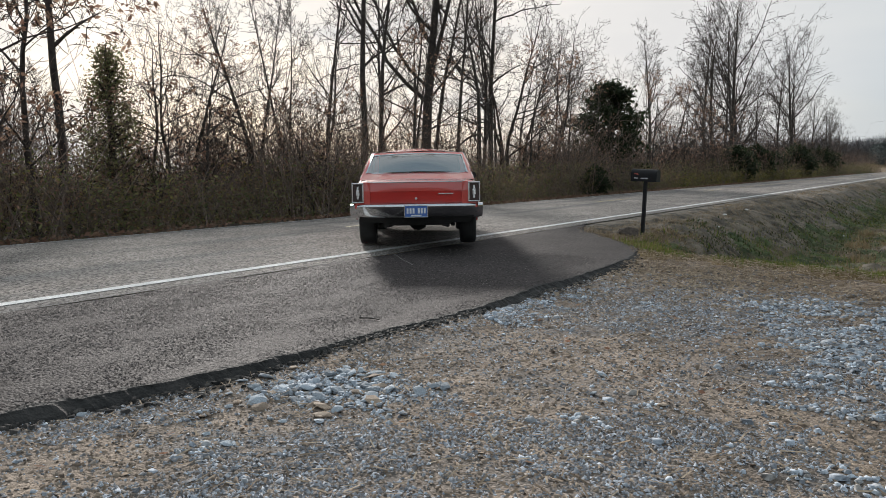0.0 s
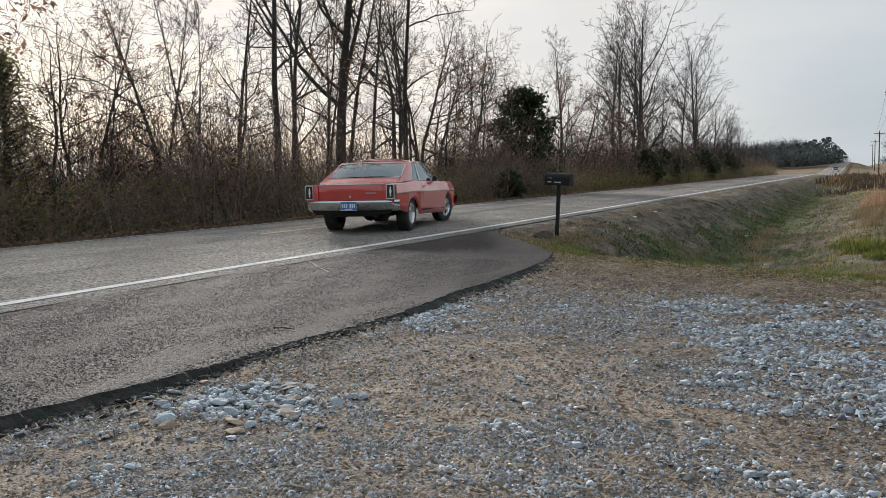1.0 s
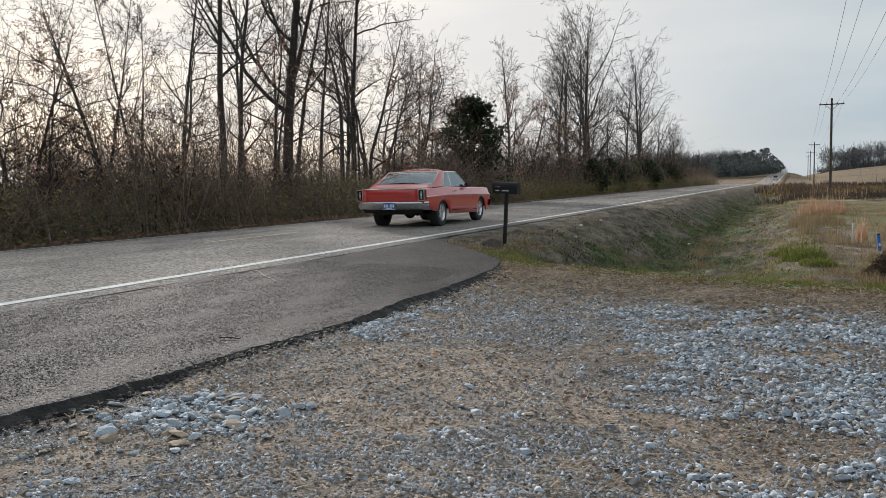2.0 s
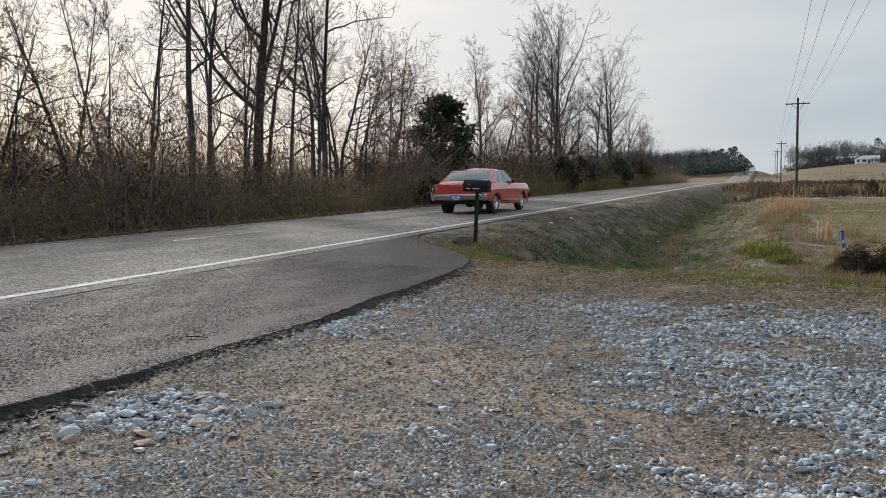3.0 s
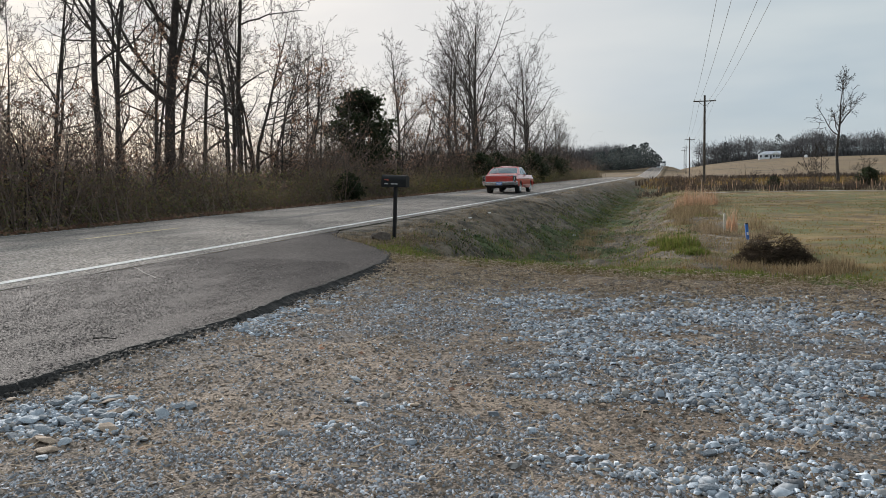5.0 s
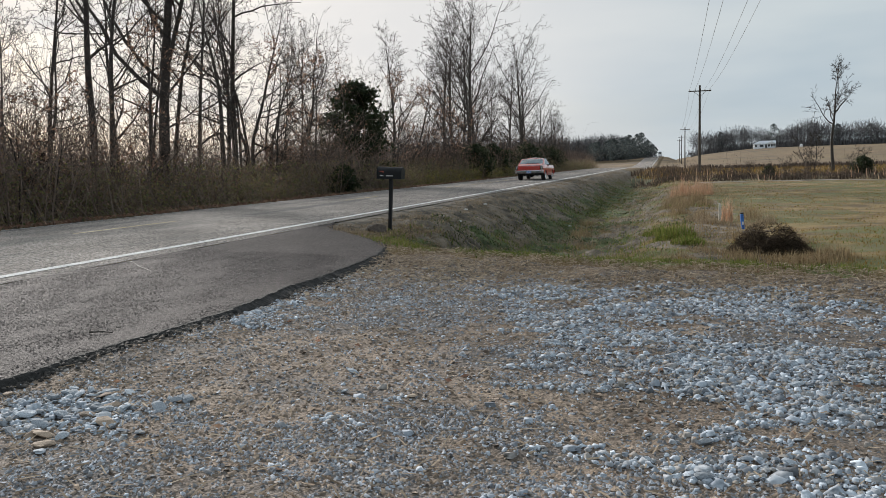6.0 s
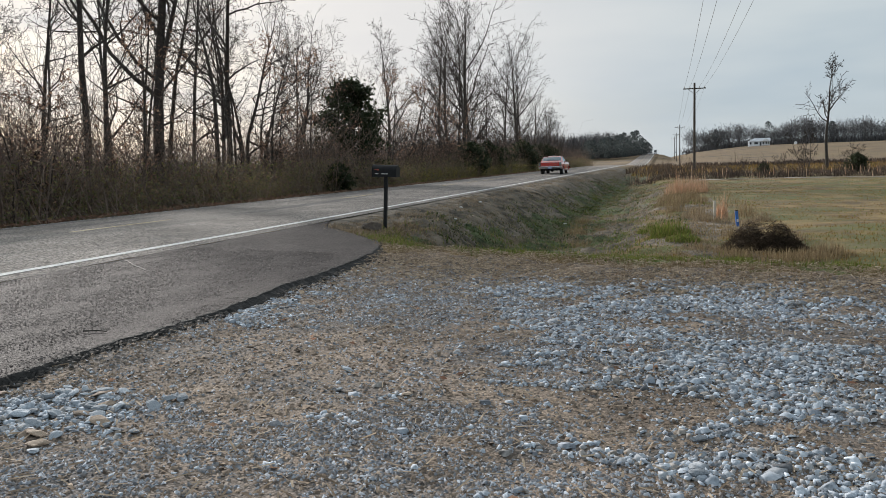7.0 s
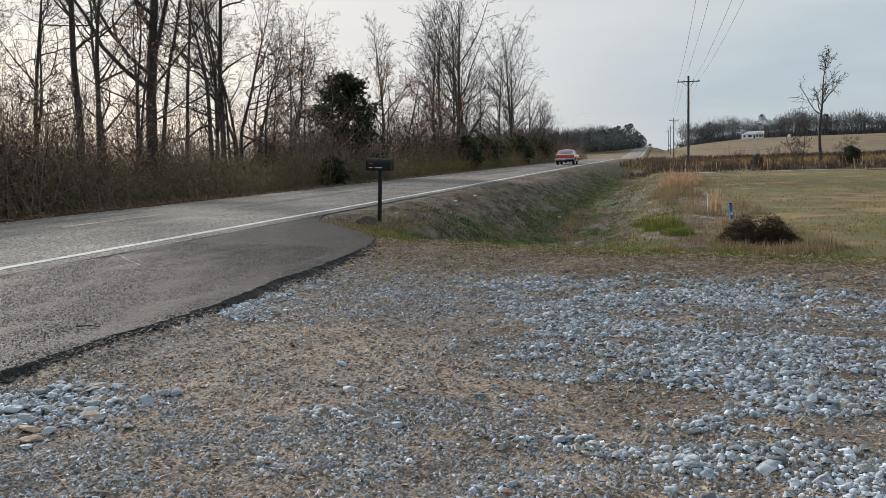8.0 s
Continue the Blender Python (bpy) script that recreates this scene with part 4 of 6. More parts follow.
for s in (-1, 1):
    x0, x1 = sorted((s * 0.70, s * 0.862))
    bm = bmesh.new()
    box(bm, x0 + 0.005, -1.155, 0.655, x1 - 0.005, -1.0, 0.915, 0.02)
    lamp = part("tail_light", bm, M_LENS, car, "dark upright tail light in a chrome frame", smooth=False)
    bm = bmesh.new()
    frame_ring(bm, x0, x1, 0.65, 0.92, -1.145, 0.02, 0.03)
    part("bezel", bm, M_CHROME, lamp)
    bm = bmesh.new()
    xm = (x0 + x1) / 2
    box(bm, xm - 0.012, -1.166, 0.70, xm + 0.012, -1.154, 0.87, 0.004)
    box(bm, xm - 0.022, -1.168, 0.745, xm + 0.022, -1.155, 0.825, 0.006)
    part("crest", bm, M_RIM, lamp)

# bumpers
def bumper(name, y, z0, z1, reach, back, s):
    bm = bmesh.new()
    n, rows = 28, []
    for k in range(n + 1):
        u = -1 + 2 * k / n
        x = u * reach
        curve = (abs(u) ** 10) * back + 0.05 * u * u
        prof = [(0.0, z1 - 0.004), (-0.045, z1), (-0.074, z1 - 0.014), (-0.08, z1 - 0.04), (-0.068, z1 - 0.065), (-0.02, z0 + 0.05), (0.03, z0 + 0.02), (0.08, z0)]
        rows.append([bm.verts.new((x, y + s * (dy + curve), z)) for dy, z in prof])
    for k in range(n):
        for j in range(7):
            bm.faces.new((rows[k][j], rows[k][j + 1], rows[k + 1][j + 1], rows[k + 1][j]))
    bmesh.ops.recalc_face_normals(bm, faces=bm.faces)
    return part(name, bm, M_CHROME, car, "polished chrome bumper", smooth=True)


bumper("rear_bumper", -1.15, 0.435, 0.635, 0.905, 0.17, 1)
bumper("front_bumper", 3.80, 0.40, 0.58, 0.955, 0.20, -1)
bm = bmesh.new()
box(bm, -0.155, -1.235, 0.45, 0.155, -1.215, 0.605, 0.004)
plate = part("licence_plate", bm, M_PLATE, car, "blue licence plate with pale bars")
bm = bmesh.new()
frame_ring(bm, -0.16, 0.16, 0.45, 0.615, -1.23, 0.012, 0.01)
part("plate_frame", bm, M_CHROME, plate)
for k, x in enumerate((-0.115, -0.075, -0.035, 0.035, 0.075, 0.115)):
    bm = bmesh.new()
    box(bm, x - 0.013, -1.238, 0.505, x + 0.013, -1.234, 0.575)
    part("bar", bm, M_PLATEW, plate)
bm = bmesh.new()
box(bm, -0.07, -1.238, 0.468, 0.07, -1.234, 0.486)
part("bar", bm, M_PLATEW, plate)

# front end: grille and lamps
bm = bmesh.new()
box(bm, -0.80, 3.66, 0.50, 0.80, 3.73, 0.87, 0.02)
grille = part("grille", bm, M_UNDER, car)
for s in (-1, 1):
    for z in (0.77, 0.64):
        bm = bmesh.new()
        tube(bm, (s * 0.74, 3.70, z), (s * 0.74, 3.765, z), 0.07, sides=18)
        part("headlight", bm, M_CHROME, car)

# cabin
R0, R1 = (0.735, -0.27, 1.04), (0.665, 0.26, 1.305)     # back window corners
C0, C1 = (0.80, -0.62, 0.950), (0.835, 0.12, 0.970)       # foot of the roof pillar
C2, C3 = (0.715, 0.50, 1.325), (0.685, 0.35, 1.345)
A0, A1 = (0.835, 2.00, 0.955), (0.695, 1.42, 1.325)
W0, W1 = (0.72, 2.26, 0.965), (0.665, 1.52, 1.345)
bm = bmesh.new()
patch(bm, flip(C3), C3, W1, flip(W1), 14, 8, (0, 0, 0.085))
both(bm, C3, C2, A1, W1, nu=2, nv=6)
patch(bm, flip(R1), R1, C3, flip(C3), 14, 3, (0, 0, 0.0298))
both(bm, C0, C1, C2, C3, bulge=(0.02, 0, 0.015))
both(bm, C0, C3, R1, R0, nu=3, nv=4, bulge=(0, 0, 0.01))
both(bm, A0, A1, W1, W0, nu=4, nv=2)
patch(bm, flip(C0), C0, R0, flip(R0), 10, 4, (0, 0, 0.03))
bmesh.ops.remove_doubles(bm, verts=bm.verts, dist=0.002)
bmesh.ops.recalc_face_normals(bm, faces=bm.faces)
part("roof", bm, M_RED, car, "red roof and roof pillars", smooth=True)
bm = bmesh.new()
patch(bm, flip(R0), R0, R1, flip(R1), 12, 6, (0, -0.05, 0.075))
part("rear_window", bm, M_GLASS, car, "curved tinted back window", smooth=True)
bm = bmesh.new()
for p, q in ((R0, R1), (flip(R0), flip(R1)), (flip(R0), R0)):
    tube(bm, p, q, 0.014, 0.014, 8)
arc = [(x, R1[1] - 0.0175 * (1 - (x / R1[0]) ** 2), R1[2] + 0.028 * (1 - (x / R1[0]) ** 2)) for x in np.linspace(-R1[0], R1[0], 13)]
for p, q in zip(arc, arc[1:]):
    tube(bm, p, q, 0.011, 0.011, 6)
part("window_trim", bm, M_CHROME, car, "bright chrome trim round the back window", smooth=True)
bm = bmesh.new()
patch(bm, flip(W0), W0, W1, flip(W1), 12, 6, (0, 0.08, 0.05))
part("windshield", bm, M_GLASS, car, smooth=True)


def between(p, q, u):
    return tuple(a + (b - a) * u for a, b in zip(p, q))


for s in (1, -1):
    side = (lambda p: p) if s > 0 else flip
    for name, u0, u1 in (("quarter_window", 0.015, 0.29), ("door_window", 0.305, 0.985)):
        bm = bmesh.new()
        patch(bm, side(between(C1, A0, u0)), side(between(C1, A0, u1)), side(between(C2, A1, u1)), side(between(C2, A1, u0)), 4, 4, (s * 0.02, 0, 0))
        part(name, bm, M_GLASS, car, smooth=True)
    bm = bmesh.new()
    tube(bm, side(between(C1, A0, 0.297)), side(between(C2, A1, 0.297)), 0.011, sides=6)
    part("window_post", bm, M_CHROME, car)
    bm = bmesh.new()
    for p, q in ((R0, R1), (C2, A1), (A0, A1), (C1, C2)):
        tube(bm, side(p), side(q), 0.009, sides=6)
    part("window_trim", bm, M_CHROME, car, "thin chrome window trim")
    bm = bmesh.new()   # door seams
    for y in (0.62, 2.06):
        for z0, z1, lift in ((0.40, crease(y), 0.004), (crease(y), shoulder(y), 0.003)):
            xa = half(y) - (0.018 if z0 < 0.5 else -0.002)
            xb = half(y) + (0.003 if z0 < 0.5 else -0.075)
            patch(bm, (s * (xa + lift), y - 0.005, z0), (s * (xa + lift), y + 0.005, z0), (s * (xb + lift), y + 0.005, z1), (s * (xb + lift), y - 0.005, z1), 1, 1)
    part("door_seam", bm, M_UNDER, car)
    bm = bmesh.new()
    box(bm, s * 0.905 - 0.012, 0.74, 0.845, s * 0.905 + 0.012, 0.90, 0.868, 0.005)
    part("door_handle", bm, M_CHROME, car, "chrome door handle")
    bm = bmesh.new()
    tube(bm, (s * 0.84, 1.72, 0.93), (s * 0.89, 1.70, 0.98), 0.01)
    tube(bm, (s * 0.905, 1.66, 0.995), (s * 0.905, 1.72, 0.995), 0.055, sides=16)
    part("side_mirror", bm, M_BLACK, car, "round dark side mirror")
    bm = bmesh.new()   # chrome strip added for the highlight along the crease, and dark sill band
    for k in range(24):
        ya, yb = -1.0 + 4.6 * k / 24, -1.0 + 4.6 * (k + 1) / 24
        if min(abs(ya), abs(ya - AXLE_F)) > 0 and arch(ya) < crease(ya) - 0.03 and arch(yb) < crease(yb) - 0.03:
            patch(bm, (s * (half(ya) + 0.006), ya, crease(ya) - 0.022), (s * (half(yb) + 0.006), yb, crease(yb) - 0.022),
                  (s * (half(yb) + 0.005), yb, crease(yb) - 0.006), (s * (half(ya) + 0.005), ya, crease(ya) - 0.006), 1, 1)
    part("side_trim", bm, M_CHROME, car, "thin bright strip standing for the crease highlight")
    bm = bmesh.new()
    patch(bm, (s * 0.922, 0.50, 0.40), (s * 0.922, 2.42, 0.355), (s * 0.905, 2.42, 0.275), (s * 0.905, 0.50, 0.325), 8, 1)
    part("sill_band", bm, M_UNDER, car)

# inside and beneath
bm = bmesh.new()
box(bm, -0.78, -0.95, 0.42, 0.78, 3.5, 0.50)
box(bm, -0.74, -1.0, 0.50, 0.74, -0.3, 0.86)
box(bm, -0.76, 2.25, 0.5, 0.76, 3.6, 0.86)
part("chassis", bm, M_UNDER, car)
bm = bmesh.new()
box(bm, -0.46, -1.0, 0.33, 0.46, -0.42, 0.46, 0.03)
part("fuel_tank", bm, M_UNDER, car, "dark fuel tank under the tail")
bm = bmesh.new()
patch(bm, (-0.82, -1.09, 0.52), (0.82, -1.09, 0.52), (0.72, -1.02, 0.37), (-0.72, -1.02, 0.37), 8, 2)
part("rear_valance", bm, M_UNDER, car)
bm = bmesh.new()
box(bm, -0.70, -0.28, 0.80, 0.70, 0.35, 0.99, 0.03)
part("parcel_shelf", bm, M_VINYL, car)
for y, name in ((0.42, "rear_seat"), (1.22, "front_seat")):
    bm = bmesh.new()
    box(bm, -0.66, y, 0.52, 0.66, y + 0.16, 1.03, 0.05)
    box(bm, -0.66, y, 0.50, 0.66, y + 0.55, 0.70, 0.05)
    part(name, bm, M_VINYL, car)
bm = bmesh.new()
box(bm, -0.74, 1.98, 0.70, 0.74, 2.26, 0.95, 0.04)
part("dashboard", bm, M_VINYL, car)
bm = bmesh.new()
for k in range(20):
    a0, a1 = 2 * math.pi * k / 20, 2 * math.pi * (k + 1) / 20
    tube(bm, (-0.36 + 0.19 * math.cos(a0), 1.86, 0.93 + 0.19 * math.sin(a0)), (-0.36 + 0.19 * math.cos(a1), 1.86, 0.93 + 0.19 * math.sin(a1)), 0.012, sides=5)
part("steering_wheel", bm, M_VINYL, car)
bm = bmesh.new()
box(bm, -0.10, 1.66, 1.285, 0.10, 1.69, 1.335, 0.01)
part("rear_view_mirror", bm, M_UNDER, car)
bm = bmesh.new()
tube(bm, (-0.66, 0, 0.345), (0.66, 0, 0.345), 0.045, sides=10)
bmesh.ops.create_uvsphere(bm, u_segments=14, v_segments=8, radius=0.15, matrix=Matrix.Translation((0, 0, 0.345)))
part("rear_axle", bm, M_UNDER, car, "dark rear axle with round differential")
for s in (-1, 1):
    bm = bmesh.new()
    box(bm, s * 0.50 - 0.03, -0.75, 0.30, s * 0.50 + 0.03, 0.7, 0.345, 0.01)
    part("leaf_spring", bm, M_UNDER, car)
    bm = bmesh.new()
    tube(bm, (s * 0.40, -0.5, 0.36), (s * 0.40, 0.0, 0.38), 0.085, sides=12)
    tube(bm, (s * 0.40, -0.5, 0.35), (s * 0.42, -0.98, 0.33), 0.032, sides=10)
    part("exhaust", bm, M_UNDER, car)


# wheels: built at their own hub, axle along x
def wheel(x, y, width, s):
    hub = new("wheel")
    hub.parent = car
    hub.matrix_basis = pose(x, y, WHEEL_R)
    R, h = WHEEL_R, width / 2
    bm = bmesh.new()
    lathe(bm, [(0.19, -h * 0.8), (0.21, -h * 0.95), (0.27, -h), (R - 0.03, -h * 0.97), (R - 0.006, -h * 0.82), (R, -h * 0.5), (R, h * 0.5), (R - 0.006, h * 0.82), (R - 0.03, h * 0.97),
               (0.27, h), (0.21, h * 0.95), (0.19, h * 0.8), (0.19, -h * 0.8)], 36)
    bmesh.ops.recalc_face_normals(bm, faces=bm.faces)
    part("tyre", bm, M_RUBBER, hub, "black tyre", smooth=True)
    bm = bmesh.new()
    o = s * h
    lathe(bm, [(0.205, -o * 0.9), (0.185, -o * 0.7), (0.18, 0.0), (0.185, o * 0.75), (0.208, o * 0.97)], 36)
    bmesh.ops.recalc_face_normals(bm, faces=bm.faces)
    rim = part("rim", bm, M_RIM, hub, "bright five-spoke wheel", smooth=True)
    bm = bmesh.new()
    lathe(bm, [(0.0, o * 0.15), (0.185, o * 0.1)], 24)
    part("brake_drum", bm, M_UNDER, rim, "dark drum behind the spokes")
    for k in range(5):
        a0 = 2 * math.pi * k / 5
        bm = bmesh.new()
        box(bm, o * 0.55 - 0.02, -0.033, 0.03, o * 0.55 + 0.02, 0.033, 0.185, 0.008)
        bmesh.ops.rotate(bm, verts=bm.verts, cent=(0, 0, 0), matrix=Matrix.Rotation(a0, 3, "X"))
        part("spoke", bm, M_RIM, rim)
    bm = bmesh.new()
    tube(bm, (o * 0.4, 0, 0), (o * 0.9, 0, 0), 0.05, 0.042, 16)
    part("hub_cap", bm, M_CHROME, rim)
    return hub


wheels = [wheel(s * TRACK, y, wd, s) for y, wd in ((0.0, 0.235), (AXLE_F, 0.205)) for s in (-1, 1)]

# ---- mailbox on its leaning post ----
M_MBOX = mat("black_mailbox_paint", (0.006, 0.0065, 0.008), (0.014, 0.0145, 0.016), 7, 60, 0.55, spec=0.3)
M_STICKER = mat("faded_red_sticker", (0.35, 0.06, 0.04), (0.5, 0.12, 0.08), 20, 90, 0.6)
M_LETTER = mat("white_vinyl", (0.6, 0.6, 0.6), (0.75, 0.75, 0.75), 10, 90, 0.5)
mailbox = new("mailbox")
bm = bmesh.new()
box(bm, -0.03, -0.03, -0.3, 0.03, 0.03, 0.96, 0.006)
part("post", bm, M_MBOX, mailbox, "thin black steel post")
bm = bmesh.new()
L, Wd, H1, H2 = 0.235, 0.085, 0.95, 1.085   # half length, half width, floor, spring of the arched top
ring = [(-Wd, H1), (-Wd, H2)] + [(-Wd * math.cos(math.pi * k / 10), H2 + 0.085 * math.sin(math.pi * k / 10)) for k in range(1, 10)] + [(Wd, H2), (Wd, H1)]
ends = [[bm.verts.new((x, y, z)) for y, z in ring] for x in (-L, L)]
for k in range(len(ring)):
    j = (k + 1) % len(ring)
    bm.faces.new((ends[0][k], ends[0][j], ends[1][j], ends[1][k]))
bm.faces.new(ends[1])
bm.faces.new(ends[0][::-1])
shell = part("box", bm, M_MBOX, mailbox, "black arched steel box")
bm = bmesh.new()
rim = [(y * 1.06, H1 + (z - H1) * 1.03 - 0.003) for y, z in ring]
ends = [[bm.verts.new((x, y, z)) for y, z in rim] for x in (-L - 0.018, -L + 0.012)]
for k in range(len(ring)):
    j = (k + 1) % len(ring)
    bm.faces.new((ends[0][k], ends[0][j], ends[1][j], ends[1][k]))
bm.faces.new(ends[1])
bm.faces.new(ends[0][::-1])
part("door", bm, M_MBOX, shell)
bm = bmesh.new()
box(bm, -0.195, -Wd - 0.006, 1.078, -0.12, -Wd - 0.002, 1.092)
box(bm, -0.145, -Wd - 0.006, 1.066, -0.11, -Wd - 0.002, 1.086)
part("sticker", bm, M_STICKER, shell, "faded red bar")
for x0, x1 in ((-0.19, -0.12), (-0.06, 0.01), (0.02, 0.07)):
    bm = bmesh.new()
    box(bm, x0, -Wd - 0.006, 1.0, x1, -Wd - 0.002, 1.016)
    part("bar", bm, M_LETTER, shell, "white bar of lettering")
bm = bmesh.new()
box(bm, 0.0, Wd, 1.0, 0.03, Wd + 0.012, 1.16, 0.002)
part("flag", bm, M_STICKER, mailbox)
mailbox.matrix_basis = pose(-5.04, 14.23, 0.08, -1.0, 3.0, -4)
tagged(mailbox, "black metal mailbox on thin post leaning by the road", "mailbox")


# ---- rock by the post ----
def stone_mesh(name, seed, sub=2, rough=0.22, flat=0.6):
    """A broken stone: a lumpy ball with faces sheared off."""
    rnd = random.Random(seed)
    bm = bmesh.new()
    bmesh.ops.create_icosphere(bm, subdivisions=sub, radius=1.0)
    cuts = [(Vector((rnd.gauss(0, 1), rnd.gauss(0, 1), rnd.gauss(0, 1))).normalized(), rnd.uniform(0.5, 0.85)) for _ in range(7)]
    for v in bm.verts:
        n = noise.noise(v.co * 1.3 + Vector((seed * 7.1, seed, 3))) + 0.5 * noise.noise(v.co * 3.1 + Vector((seed, 2, seed)))
        v.co *= 1 + rough * n
        for axis_, reach in cuts:
            over = v.co.dot(axis_) - reach
            if over > 0:
                v.co -= axis_ * over
        v.co.z *= flat
        v.co.z = max(v.co.z, -0.42)
    me = bpy.data.meshes.new(name)
    bm.to_mesh(me)
    bm.free()
    return me


M_ROCK = mat("brown_rock", (0.07, 0.055, 0.045), (0.16, 0.13, 0.11), 5, 30, 0.9, 0.02, 14)
rock = part_mesh("rock", stone_mesh("rock", 3, 3, 0.3, 0.62), M_ROCK)
rock.matrix_basis = pose(-5.22, 14.02, float(land(-5.22, 14.02)) + 0.06, 0, 6, 30) @ Matrix.Diagonal((0.19, 0.15, 0.19, 1))
tagged(rock, "brown rough rock at the mailbox post's foot", "rock")


# ---- utility poles and wires ----
M_POLE = mat("weathered_pole_wood", (0.05, 0.04, 0.032), (0.11, 0.09, 0.075), 3, 40, 0.9, 0.01, 20)
M_WIRE = mat("wire", (0.12, 0.12, 0.125), (0.2, 0.2, 0.21), 3, 20, 0.5)
M_CERAMIC = mat("insulator", (0.25, 0.24, 0.22), (0.35, 0.34, 0.32), 8, 50, 0.3)


def utility_pole():
    pole = new("utility_pole")
    bm = bmesh.new()
    tube(bm, (0, 0, -0.5), (0, 0, 11.0), 0.17, 0.12, 12)
    part("shaft", bm, M_POLE, pole)
    bm = bmesh.new()
    box(bm, -1.35, -0.16, 10.22, 1.35, -0.06, 10.35, 0.01)
    arm = part("crossarm", bm, M_POLE, pole)
    for x in (-1.2, -0.55, 0.6, 1.2):
        bm = bmesh.new()
        tube(bm, (x, -0.11, 10.35), (x, -0.11, 10.55), 0.05, 0.035, 8)
        part("insulator", bm, M_CERAMIC, arm)
    for s in (-1, 1):
        bm = bmesh.new()
        tube(bm, (0, -0.12, 9.62), (s * 0.75, -0.11, 10.23), 0.022, sides=6)
        part("brace", bm, M_POLE, pole)
    tagged(pole, "brown wooden utility pole with one crossarm", "utility pole", "utility poles along the road")
    return pole


POLES = [(3.25, 107.0), (2.6, -12.0), (3.3, 236.0), (3.3, 330.0), (3.3, 420.0)]
first = utility_pole()
for k, (x, y) in enumerate(POLES):
    p = first if k == 0 else copy_thing(first, Matrix())
    p.matrix_basis = pose(x, y, float(land(x, y)), 0, 0, 0)
for x in (-1.2, -0.55, 0.6, 1.2):
    cu = bpy.data.curves.new("wire", "CURVE")
    cu.dimensions, cu.bevel_depth, cu.bevel_resolution = "3D", 0.011, 1
    order = sorted(POLES, key=lambda q: q[1])
    for (xa, ya), (xb, yb) in zip(order, order[1:]):
        za, zb = float(land(xa, ya)) + 10.55, float(land(xb, yb)) + 10.55
        sp = cu.splines.new("POLY")
        sp.points.add(20)
        for n in range(21):
            u = n / 20
            sp.points[n].co = (xa + (xb - xa) * u + x, ya + (yb - ya) * u - 0.11, za + (zb - za) * u - 4 * (yb - ya) * 0.012 * u * (1 - u), 1)
    cu.materials.append(M_WIRE)
    tagged(new("power_line", cu), "thin dark overhead power line", "power line", "power lines")

# ---- things of the verge, ditch and field ----
M_STRAW = leaf_mat("dead_grass", [(0.14, 0.10, 0.058), (0.24, 0.18, 0.105), (0.35, 0.275, 0.165), (0.19, 0.13, 0.08)], 0.9)
M_GREEN = leaf_mat("winter_green_grass", [(0.08, 0.112, 0.02), (0.14, 0.18, 0.034), (0.205, 0.225, 0.055), (0.20, 0.165, 0.07)], 0.8)
M_SEDGE = leaf_mat("orange_broom_sedge", [(0.42, 0.24, 0.15), (0.54, 0.33, 0.21), (0.60, 0.42, 0.29), (0.44, 0.32, 0.23)], 0.9)
M_WEED = leaf_mat("brown_weeds", [(0.05, 0.038, 0.032), (0.085, 0.064, 0.052), (0.13, 0.097, 0.076), (0.065, 0.05, 0.041)], 0.9, 0.12)
M_DARKBR = leaf_mat("dark_brush", [(0.05, 0.038, 0.028), (0.09, 0.066, 0.048), (0.15, 0.112, 0.08)], 0.9)


M_THATCHY = leaf_mat("brown_field_grass", [(0.14, 0.105, 0.07), (0.25, 0.195, 0.13), (0.35, 0.28, 0.19), (0.18, 0.135, 0.09)], 0.9)
M_FIELD = leaf_mat("golden_field_grass", [(0.17, 0.105, 0.034), (0.235, 0.148, 0.048), (0.29, 0.188, 0.066), (0.14, 0.12, 0.030)], 0.9)


def blades(rng, x, y, z, h, w, lean=0.35):
    """Grass blades: bent strips of two triangles and a tip."""
    n = len(x)
    ang = rng.uniform(0, 2 * np.pi, n)
    dx, dy = np.cos(ang), np.sin(ang)
    tilt = rng.normal(0, lean, n)
    p = np.stack([x, y, z], 1)
    side = np.stack([-dy, dx, 0 * dx], 1) * w[:, None] * 0.5
    mid = p + np.stack([dx * tilt * h * 0.35, dy * tilt * h * 0.35, h * 0.6], 1)
    tip = p + np.stack([dx * tilt * h, dy * tilt * h, h * np.clip(1 - 0.3 * tilt ** 2, 0.4, 1)], 1)
    v = np.stack([p - side, p + side, mid + side * 0.7, mid - side * 0.7, tip], 1).reshape(-1, 3)
    b = np.arange(n)[:, None] * 5
    f = np.concatenate([b + [0, 1, 2], b + [0, 2, 3], b + [3, 2, 4]], 0)
    return v, f


